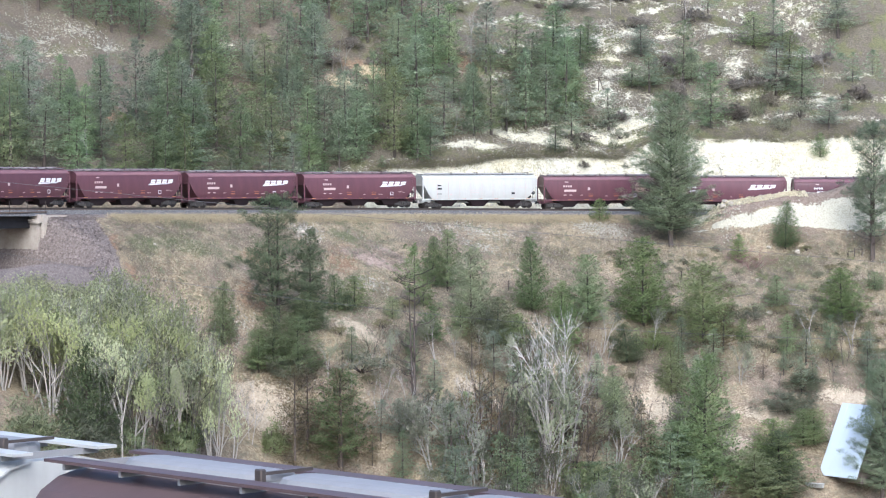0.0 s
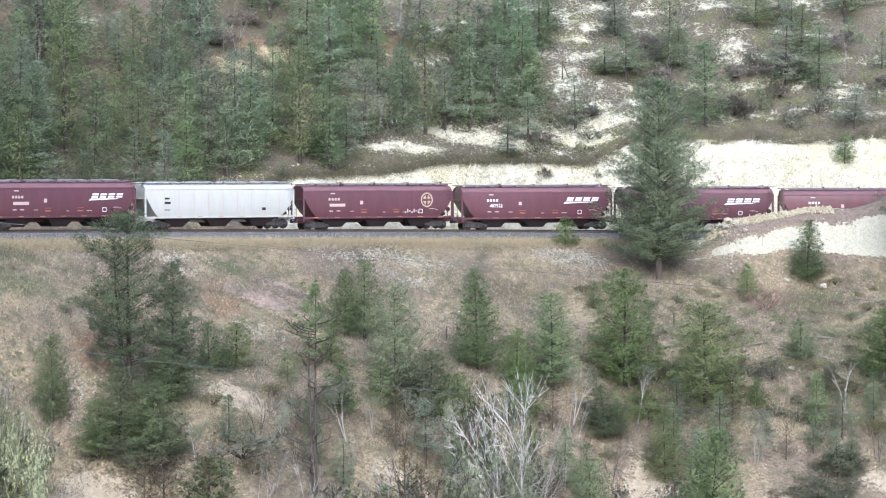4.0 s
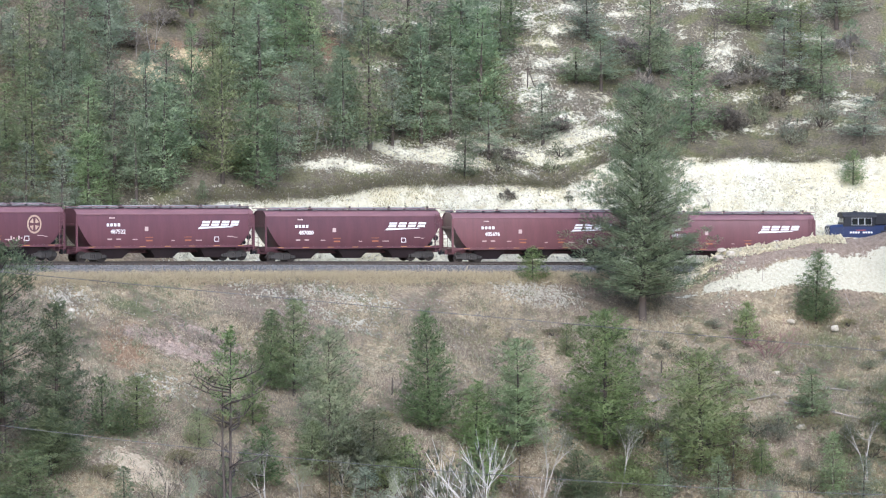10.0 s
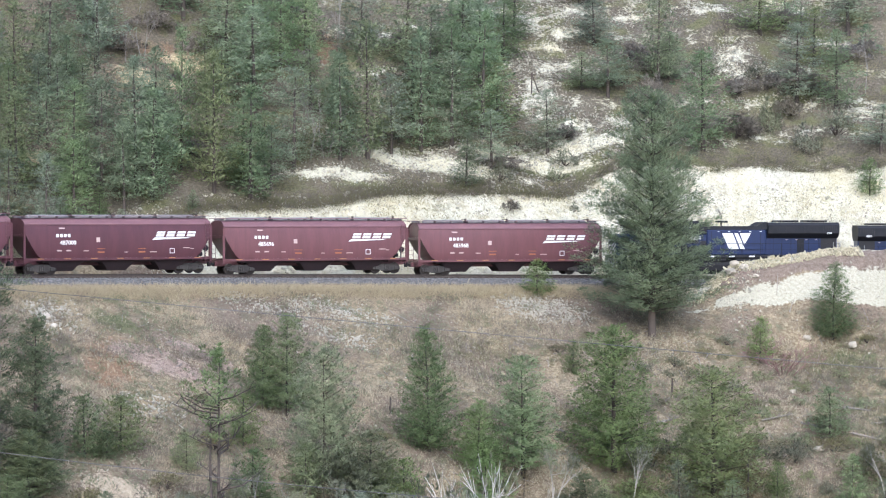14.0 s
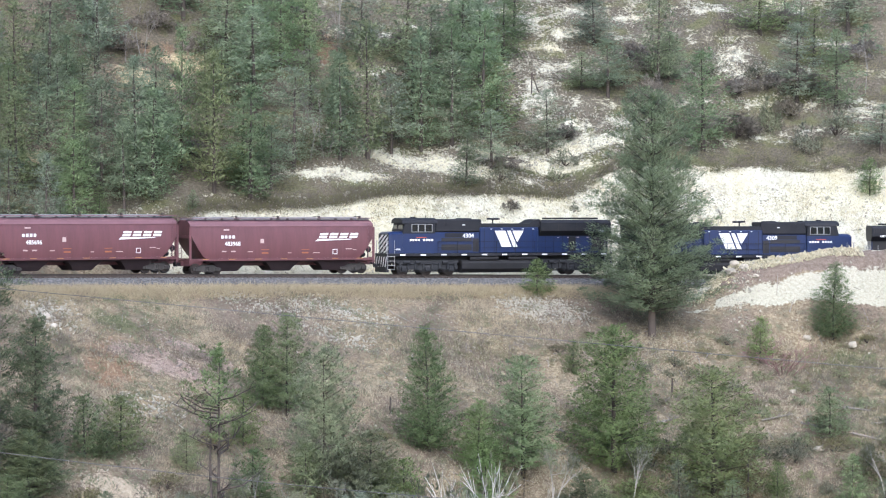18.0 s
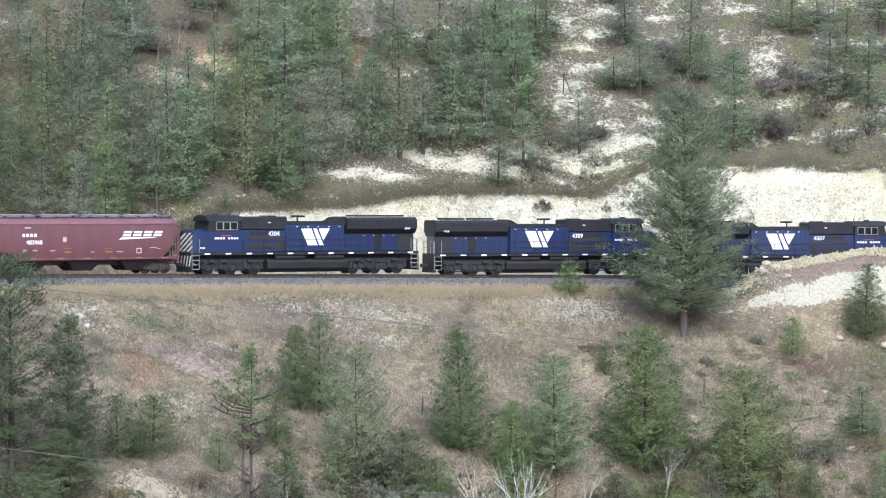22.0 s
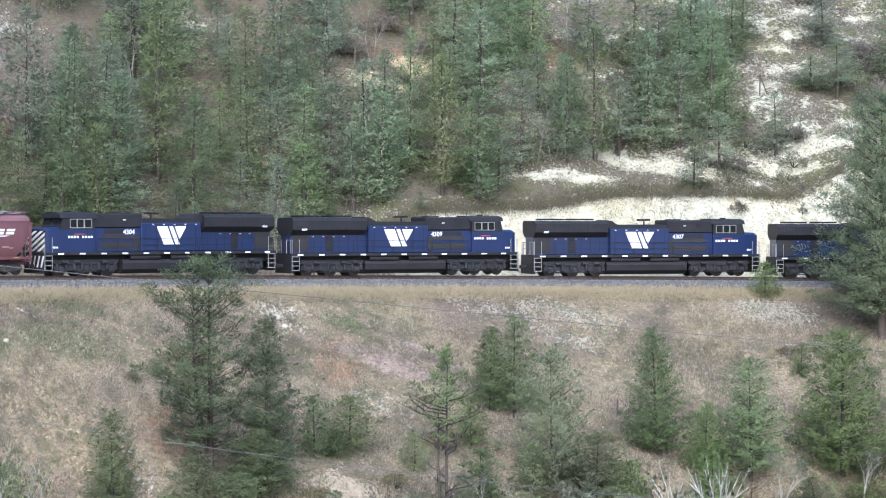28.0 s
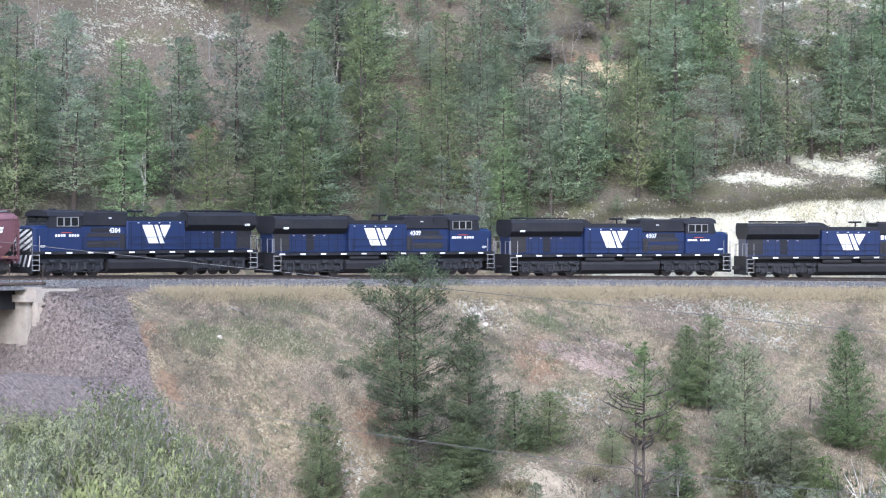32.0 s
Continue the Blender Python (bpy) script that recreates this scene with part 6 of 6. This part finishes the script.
for k in range(200):
    p = part_of("sleeper", near_sleeper, None, lower)
    p.matrix_basis = pose(*(NEAR_P + NEAR_D * (-60 + k * 0.65)), NEAR_Z, 0, 0, -43.1)
near_cars = []
for k, (spec, lab) in enumerate(((HOPPERS[2], "maroon covered hopper wagon with long grey roof hatch"), (HOPPERS[7], "maroon covered hopper wagon on the lower line"), (HOPPERS[5], "dirty white hopper wagon with pale ribbed roof"), (HOPPERS[5], "dirty white hopper wagon on the lower line"))):
    d = dict(spec)
    d["label"] = lab
    if k < 2:
        d["roof"] = BROWN_ROOF
    near_cars.append((hopper(**d), -2.4 + (1.5 - k) * HOPPER_L))


# ---- wires over the valley ----
WIRE = weathered("dull_wire", (0.2, 0.2, 0.2), (0.12, 0.12, 0.12), 8, 0.6, 0.5)
for a, b, c, lift in ((0.0001, -0.091, -1.62, 0.0), (0.0009, -0.08, -11.35, 0.0)):
    vs, fs = [], []
    xs = np.linspace(-100, 70, 35)
    for k, u in enumerate(xs):
        z = a * u * u + b * u + c
        vs += [(u, 150, z + 0.02), (u, 150.02, z), (u, 150, z - 0.02), (u, 149.98, z)]
        if k:
            fs += [(4 * k - 4 + j, 4 * k - 4 + (j + 1) % 4, 4 * k + (j + 1) % 4, 4 * k + j) for j in range(4)]
    tagged(new("overhead_wire", mesh_faces("overhead_wire", vs, fs, WIRE)), "thin grey overhead wire sagging across the valley", "wire", "wires")

# ---- shed in the valley ----
TIN = weathered("pale_blue_tin_roof", (0.52, 0.6, 0.67), (0.42, 0.47, 0.52), 5, 0.45, 0.05, amount=0.25)
SHED_WALL = weathered("grey_board_wall", (0.32, 0.28, 0.24), (0.18, 0.15, 0.13), 6, 0.85)


def build_shed():
    x, y = 37.6, 178.0
    z = float(land(35.3, 176.9)) - 0.2
    root = tagged(new("shed"), "small shed with steep pale blue metal roof among pines", "shed")
    bm = bmesh.new()
    box(bm, -2.6, 2.6, -2.5, 2.5, 0, 2.0)
    part("wall", bm, SHED_WALL, root)
    for s in (-1, 1):
        bm = bmesh.new()
        prism(bm, [(s * 3.9, 0.7), (0, 8.8), (0, 8.95), (s * 4.05, 0.72)], -3.0, 3.0)
        r = part("roof", clean(bm), TIN, root, "ribbed metal roof slope")
        rib = shared("roof_rib", lambda bm: box(bm, -0.02, 0.02, -0.02, 0.02, 0, 9.0), TIN)
        for k in range(8):
            p = part_of("roof_rib", rib, None, r)
            p.matrix_basis = pose(s * 4.0, -2.8 + k * 0.8, 0.75, 0, -s * 25.9, 0)
    bm = bmesh.new()
    prism(bm, [(-2.6, 2.0), (2.6, 2.0), (0, 8.6)], -2.5, 2.5)
    part("gable", clean(bm), SHED_WALL, root)
    root.matrix_basis = pose(x, y, z, 0, 0, 40)
    bm = bmesh.new()
    loft(bm, [[(u, v * w, h) for v, h in ((-0.5, 0.5), (0.5, 0.5), (0.25, 0.0), (-0.25, 0.0))] for u, w in ((-1.2, 0.3), (0, 1.0), (1.2, 0.85))])
    boat = part("rowing_boat", clean(bm), OFFWHITE)
    boat.matrix_basis = pose(31.8, 175.3, float(land(31.8, 175.3)) + 0.05, 0, 0, -30)
    tagged(boat, "small white upturned boat lying beside the shed", "boat")


build_shed()

# ---- logs, posts, stones ----
LOGWOOD = weathered("silvery_dead_wood", (0.33, 0.3, 0.265), (0.17, 0.15, 0.13), 9, 0.9, vary=0.3)
LOGS = [(25.9, 201.4, 2.6, 20), (24.5, 202.1, 2.2, -24), (16.4, 198.3, 2.4, 25), (17.4, 199.0, 1.8, 40), (28.6, 200.6, 2.0, -20), (32.9, 199.7, 3.2, 4), (32.9, 205.2, 2.6, -15), (9.2, 194.7, 2.0, 12), (34.5, 203.0, 2.2, 18), (-44.5, 176.5, 1.6, -15), (22.0, 195.5, 1.8, 8)]
for k, (x, y, ln, turn) in enumerate(LOGS):
    rl = random.Random(k)
    vs, fs = [], []
    z0 = [float(land(x + d * ln / 2 * math.cos(radians(turn)), y + d * ln / 2 * math.sin(radians(turn)))) for d in (-1, 1)]
    a = Vector((-ln / 2 * math.cos(radians(turn)), -ln / 2 * math.sin(radians(turn)), z0[0] + 0.14))
    b = Vector((ln / 2 * math.cos(radians(turn)), ln / 2 * math.sin(radians(turn)), z0[1] + 0.16))
    tube(vs, fs, a, (a + b) / 2 + Vector((0, 0.05, 0.02)), 0.085, 0.07, 7)
    tube(vs, fs, (a + b) / 2 + Vector((0, 0.05, 0.02)), b, 0.07, 0.03, 7)
    for j in range(4):
        p = a.lerp(b, rl.uniform(0.3, 0.9))
        tube(vs, fs, p, p + Vector((rl.uniform(-0.5, 0.5), rl.uniform(-0.4, 0.2), rl.uniform(0.2, 0.6))), 0.035, 0.012, 4)
    lg = new("fallen_log", mesh_faces("fallen_log", vs, fs, LOGWOOD))
    lg.location = (x, y, 0)
    tagged(lg, "silvery fallen dead log on the dry slope", "log", "fallen logs")
POSTS = [(-3.9, 191.4, 1.3), (17.9, 203.1, 1.3), (-17.8, 178.5, 1.1), (40.1, 212.6, 1.1), (41.0, 212.9, 1.1), (42.0, 213.2, 1.1), (8.5, 249.8, 2.0)]
for k, (x, y, h) in enumerate(POSTS):
    vs, fs = [], []
    tube(vs, fs, (0, 0, -0.3), (0.03, 0.02, h), 0.07, 0.06, 7)
    if 2 < k < 5:
        tube(vs, fs, (0, 0, h * 0.8), (0.95, 0.3, h * 0.8), 0.04, 0.04, 6)
    if k == 6:
        tube(vs, fs, (0, 0, h), (0.7, 0, 0.1), 0.05, 0.05, 6)
        tube(vs, fs, (-0.3, 0, h * 0.9), (0.5, 0, h * 0.95), 0.05, 0.05, 6)
    p = new("fence_post", mesh_faces("fence_post", vs, fs, BARK))
    p.location = (x, y, float(land(x, y)))
    tagged(p, "old grey wooden fence post standing in dry grass", "post", "fence posts")


def stone_mesh(seed, mat):
    r = random.Random(seed)
    bm = bmesh.new()
    bmesh.ops.create_icosphere(bm, subdivisions=2, radius=1)
    for v in bm.verts:
        v.co *= r.uniform(0.75, 1.1)
        v.co.z *= 0.62
    me = bpy.data.meshes.new("boulder")
    bm.to_mesh(me)
    bm.free()
    me.materials.append(mat)
    return me


CHALK = weathered("chalky_stone", (0.47, 0.43, 0.355), (0.27, 0.235, 0.185), 6, 0.95, amount=0.4, bumpy=0.5, vary=0.3)
STONES = [stone_mesh(k, CHALK) for k in range(3)]
BOULDERS = [(28.6, 197.4, 0.42), (28.9, 198.0, 0.22), (27.8, 206.0, 0.35), (28.3, 207.2, 0.3), (33.6, 213.0, 0.55), (29.9, 213.6, 0.4), (-53.5, 176.0, 0.22), (-44.6, 171.2, 0.3), (-17.2, 176.3, 0.4), (-16.6, 176.2, 0.32), (19.2, 200.7, 0.3), (-29.2, 190.5, 0.5), (-28.4, 189.5, 0.4), (24.6, 219.3, 0.5), (25.3, 218.6, 0.45), (24.2, 218.4, 0.6), (26.2, 217.9, 0.3)]
for k, (x, y, r) in enumerate(BOULDERS):
    o = new("boulder", STONES[k % 3])
    o.matrix_basis = pose(x, y, float(land(x, y)) + r * 0.25, 0, 0, k * 67) @ Matrix.Diagonal((r, r * 0.8, r, 1))
    tagged(o, "pale chalky boulder lying on the slope", "stone", "boulders")


# ---- what nobody could count: grass, low brush, rubble ----
def scatter(rng, count, s0, s1, m0, m1):
    """Random places below the track (m > 0) or above it (m < 0)."""
    s, m = rng.uniform(s0, s1, count), rng.uniform(m0, m1, count)
    a = TH0 + np.clip(s, S_E, S_W) / R0
    return CX - (R0 - m) * np.sin(a), CY + (R0 - m) * np.cos(a), s, m


def clumps(name, mat, places, radius, blades, size, label, category, flat=0.6, width=0.2, seed=1, squash=0.6):
    """Many small plants as one mass."""
    rng = np.random.default_rng(seed)
    x, y, r = places
    n = len(x)
    k = blades
    rr = np.repeat(r, k)
    off = rng.normal(0, 0.5, (n * k, 3))
    off[:, 2] = np.abs(off[:, 2]) * squash
    px, py = np.repeat(x, k) + off[:, 0] * rr, np.repeat(y, k) + off[:, 1] * rr
    p = np.stack([px, py, land(px, py) + off[:, 2] * rr + 0.03], 1)
    w = np.stack([off[:, 0], off[:, 1], np.abs(off[:, 2]) + 0.8], 1)
    w /= np.linalg.norm(w, axis=1)[:, None]
    out = np.stack([CX - px, CY - py, np.full(n * k, 0.0)], 1)
    out /= np.linalg.norm(out, axis=1)[:, None]
    me = mesh_tris(name, tufts(p, w, size, 1, rng, flat, width, out * 0.7 + np.array([0, 0, 0.75]) + off * 0.25), mat)
    return tagged(new(name, me), label, category, kind="stuff")


rng = np.random.default_rng(3)
x, y, s, m = scatter(rng, 9500, -20, 69, 4.3, 7.0)
clumps("tall_dry_grass", GRASS, (x, y, np.full(len(x), 0.3)), 0.3, 6, 0.5, "blond dry grass along the edge of the ballast", "grass", 0.9, 0.05, 4, 0.8)
x, y, s, m = scatter(rng, 40000, -48, 76, 7, 36)
keep = (np.sin(x * 0.55 + np.sin(y * 0.35) * 2) + np.sin(y * 0.6 + x * 0.2) + rng.normal(0, 0.8, len(x)) > -0.3) & (blobs(x, y, WHITE_LOW + PINK + SAND) < 0.4) & ~(s > 70 + 0.62 * (m - 3.5)) & ~((s < -18) & (m < 13))
clumps("dry_grass", GRASS, (x[keep], y[keep], np.full(keep.sum(), 0.3)), 0.3, 6, 0.34, "tussocks of dry straw-coloured grass on the slope", "grass", 0.8, 0.08, 5, 0.5)
x, y, s, m = scatter(rng, 8000, -48, 76, 6.5, 40)
keep = (np.sin(x * 0.4 + 1.1) + np.sin(y * 0.5 - x * 0.3) + rng.normal(0, 0.9, len(x)) > 0.2) & ~(s > 70 + 0.62 * (m - 3.5)) & ~((s < -18) & (m < 12))
clumps("grey_brush", TWIG, (x[keep], y[keep], rng.uniform(0.25, 0.7, keep.sum())), 0.5, 19, 0.38, "low grey-brown leafless brush", "shrubs", 0.7, 0.12, 6)
x, y, s, m = scatter(rng, 5600, -48, 76, 6.5, 40)
keep = (np.sin(x * 0.33 + 2.6) + np.sin(y * 0.45 + x * 0.25) + 0.9 * sm(0, 55, s) + 0.6 * sm(-10, -30, s) + rng.normal(0, 0.9, len(x)) > 0.7) & ~(s > 70 + 0.62 * (m - 3.5)) & ~((s < -18) & (m < 12))
clumps("sagebrush", SHRUB_LEAF, (x[keep], y[keep], rng.uniform(0.25, 0.75, keep.sum())), 0.5, 24, 0.26, "low grey-green sagebrush clumps", "shrubs", 0.7, 0.22, 7)
x, y, s, m = scatter(rng, 2600, -48, 6, 12, 38)
keep = (np.sin(x * 0.6 + 0.7) + np.sin(y * 0.75 - x * 0.2) + rng.normal(0, 0.8, len(x)) > 0.2)
clumps("juniper_mat", HEATH, (x[keep], y[keep], rng.uniform(0.3, 0.8, keep.sum())), 0.6, 26, 0.26, "creeping olive juniper and heather on the slope", "shrubs", 0.5, 0.2, 21, 0.4)
vs, fs = [], []
x, y, s, m = scatter(rng, 420, -46, 40, 9, 38)
for a, b, t, ln in zip(x, y, rng.uniform(0, 6.28, len(x)), rng.uniform(0.4, 1.5, len(x))):
    p = Vector((a, b, float(land(a, b)) + 0.1))
    e = (a + math.cos(t) * ln, b + math.sin(t) * ln)
    q = Vector((*e, float(land(*e)) + 0.12 + 0.2 * ln * abs(math.sin(t * 3))))
    tube(vs, fs, p, q, 0.04, 0.012, 4)
    tube(vs, fs, p.lerp(q, 0.5), p.lerp(q, 0.5) + Vector((math.cos(t + 1), math.sin(t + 1), 0.6)) * ln * 0.3, 0.022, 0.008, 3)
tagged(new("dead_branches", mesh_faces("dead_branches", vs, fs, LOGWOOD)), "bleached dead branches strewn over the slope", "branches", kind="stuff")
x, y, s, m = scatter(rng, 8200, -60, 34, -72, -9)
keep = (np.sin(x * 0.5 + y * 0.12) + np.sin(y * 0.8 + 1.0) + rng.normal(0, 0.8, len(x)) > 0.1) & (blobs(x, y, WHITE + LEDGE) < 0.35)
clumps("heath_mat", HEATH, (x[keep], y[keep], rng.uniform(0.5, 1.4, keep.sum())), 0.6, 34, 0.2, "creeping olive juniper mats on the hillside", "shrubs", 0.5, 0.25, 8, 0.35)
x, y, s, m = scatter(rng, 4200, -60, 96, -72, -9)
keep = (np.sin(x * 0.37 + 0.5) + np.sin(y * 0.6 - 1.0) + rng.normal(0, 0.9, len(x)) > 0.2) & (blobs(x, y, WHITE) < 0.5)
clumps("hill_brush", TWIG, (x[keep], y[keep], rng.uniform(0.35, 0.9, keep.sum())), 0.5, 26, 0.36, "brown dry brush among the hillside pines", "shrubs", 0.6, 0.09, 9)


s = np.concatenate([rng.uniform(-62, 27, 900), rng.uniform(-16, 27, 500)])
lip = 5.3 + (hc_at(s) + 0.8) / 1.25 + np.abs(rng.normal(0, 0.9, len(s)))
a = TH0 + np.clip(s, S_E, S_W) / R0
x, y = CX - (R0 + lip) * np.sin(a), CY + (R0 + lip) * np.cos(a)
half = rng.random(len(s)) < 0.55
clumps("lip_heath", HEATH, (x[half], y[half], rng.uniform(0.3, 0.8, half.sum())), 0.5, 40, 0.24, "olive heath overhanging the lip of the chalk bank", "shrubs", 0.6, 0.2, 31, 0.5)
clumps("lip_brush", TWIG, (x[~half], y[~half], rng.uniform(0.3, 0.7, (~half).sum())), 0.5, 34, 0.3, "brown brush along the lip of the chalk bank", "shrubs", 0.7, 0.1, 32, 0.6)


def rubble(name, mat, px, py, size, label, seed):
    """Loose angular stones as one mass."""
    r = np.random.default_rng(seed)
    base = np.array([(1, 0, 0), (-1, 0, 0), (0, 1, 0), (0, -1, 0), (0, 0, 0.8), (0, 0, -0.6)], float)
    face = np.array([(0, 2, 4), (2, 1, 4), (1, 3, 4), (3, 0, 4), (2, 0, 5), (1, 2, 5), (3, 1, 5), (0, 3, 5)])
    n = len(px)
    sx, sy, sz = (size * r.lognormal(0, 0.45, n) for _ in range(3))
    v = base[None] * np.stack([sx, sy, sz], 1)[:, None, :] * r.uniform(0.7, 1.2, (n, 6, 1))
    q = r.normal(0, 1, (n, 4))
    w, i, j, k = (q / np.linalg.norm(q, axis=1)[:, None]).T
    turn = np.stack([1 - 2 * (j * j + k * k), 2 * (i * j - k * w), 2 * (i * k + j * w), 2 * (i * j + k * w), 1 - 2 * (i * i + k * k), 2 * (j * k - i * w),
                     2 * (i * k - j * w), 2 * (j * k + i * w), 1 - 2 * (i * i + j * j)], 1).reshape(n, 3, 3)
    v = np.einsum("nab,nvb->nva", turn, v)
    v += np.stack([px, py, land(px, py) + sz * 0.2], 1)[:, None, :]
    f = (face[None] + (np.arange(n) * 6)[:, None, None]).reshape(-1, 3)
    me = bpy.data.meshes.new(name)
    me.from_pydata(v.reshape(-1, 3).tolist(), [], f.tolist())
    me.materials.append(mat)
    tagged(new(name, me), label, "stones", kind="stuff")


def in_patches(places, per, r, grow=1.1):
    xs, ys = [], []
    for px, py, a, b in places:
        n = int(per * a * b) + 8
        t, k = r.uniform(0, 6.28, n), np.sqrt(r.random(n)) * grow
        xs.append(px + a * k * np.cos(t) + r.normal(0, 0.4, n))
        ys.append(py + b * k * np.sin(t) + r.normal(0, 0.4, n))
    return np.concatenate(xs), np.concatenate(ys)


CHALK_BITS = foliage("chalk_rubble", (0.38, 0.35, 0.27), (0.57, 0.545, 0.445), (0.77, 0.75, 0.65), 0.1)
HEAP_BITS = foliage("yellow_chalk", (0.5, 0.45, 0.31), (0.68, 0.635, 0.47), (0.82, 0.785, 0.63), 0.1)
PINK_BITS = foliage("pinkish_shale", (0.28, 0.21, 0.165), (0.45, 0.365, 0.295), (0.6, 0.515, 0.435), 0.1)
px, py = in_patches(WHITE_LOW + [WHITE_LOW[0]], 95, rng, 1.45)
rubble("chalk_rubble", CHALK_BITS, px, py, 0.115, "loose white chalk rubble on the slope", 11)
px, py = in_patches(WHITE + LEDGE, 40, rng, 1.4)
rubble("hillside_rubble", CHALK_BITS, px, py, 0.1, "white rubble scattered on the hillside", 12)
px, py = in_patches(PINK, 130, rng, 1.1)
rubble("shale", PINK_BITS, px, py, 0.07, "pinkish broken shale", 13)
x, y, s, m = scatter(rng, 2600, -48, 72, 7, 38)
rubble("scattered_stones", CHALK_BITS, x, y, 0.07, "small pale stones strewn over the slope", 14)
x, y, s, m = scatter(rng, 900, -36, -22, 6.2, 7.9)
rubble("heap_crest_stones", HEAP_BITS, x, y, 0.14, "yellow-white chalk lumps along the crest of the spoil heap", 19)
x, y, s, m = scatter(rng, 260, -24, -19.5, 4.6, 8.6)
rubble("spoil_stones", HEAP_BITS, x, y, 0.1, "yellow-white stones spilling from the spoil heap", 15)
x, y, s, m = scatter(rng, 7000, 69, 84, 3.2, 16)
keep = s > 70.4 + 0.62 * (m - 3.5) + rng.normal(0, 0.5, len(s))
x, y = x[keep], y[keep]
DARK_BITS = foliage("crushed_stone", (0.125, 0.104, 0.092), (0.21, 0.178, 0.158), (0.35, 0.31, 0.282), 0.1)
rubble("crushed_stone", DARK_BITS, x, y, 0.06, "purplish grey crushed stone beside the abutment", 16)
x, y, s, m = scatter(rng, 4000, -22, 80, 1.9, 3.9)
GREY_BITS = foliage("ballast_chips", (0.1, 0.102, 0.108), (0.19, 0.195, 0.207), (0.33, 0.335, 0.35), 0.1)
rubble("loose_ballast", GREY_BITS, x, y, 0.05, "loose grey ballast stones on the track's shoulder", 17)
x, y, s, m = scatter(rng, 6000, -60, 24, -12.5, -5.4)
rubble("cut_debris", CHALK_BITS, x, y, 0.095, "crumbled chalk on the cut bank", 18)

# ---- what moves ----
def motions():
    for root, off, length, turn in cars:
        rows = []
        for k in range(17):
            s = train_s(2.0 * k) + off
            a, b = on_track(s - length / 2), on_track(s + length / 2)
            rows.append((2.0 * k, pose((a[0] + b[0]) / 2, (a[1] + b[1]) / 2, float(rail_z(s)), 0, 0, turn + math.degrees(math.atan2(a[1] - b[1], a[0] - b[0])))))
        walk(root, rows)
    for root, off in near_cars:
        rows = []
        for k in range(9):
            p = NEAR_P + NEAR_D * (off + 5.2 * 4.0 * k)
            rows.append((4.0 * k, pose(p.x, p.y, NEAR_Z, 0, 0, -43.1)))
        walk(root, rows)
    # wheels roll with the way travelled; the engine that faces west has its trucks turned round
    steps = 320
    for w, x, r in WHEELSETS:
        top = w.parent.parent
        way = 1 if top is cars[len(HOPPERS)][0] or top in [c for c, _ in near_cars] else -1
        rows = []
        for k in range(steps + 1):
            t = 32.0 * k / steps
            rows.append((t, pose(x, 0, r, 0, way * math.degrees((train_s(t) - train_s(0)) / r), 0)))
        walk(w, rows)


motions()
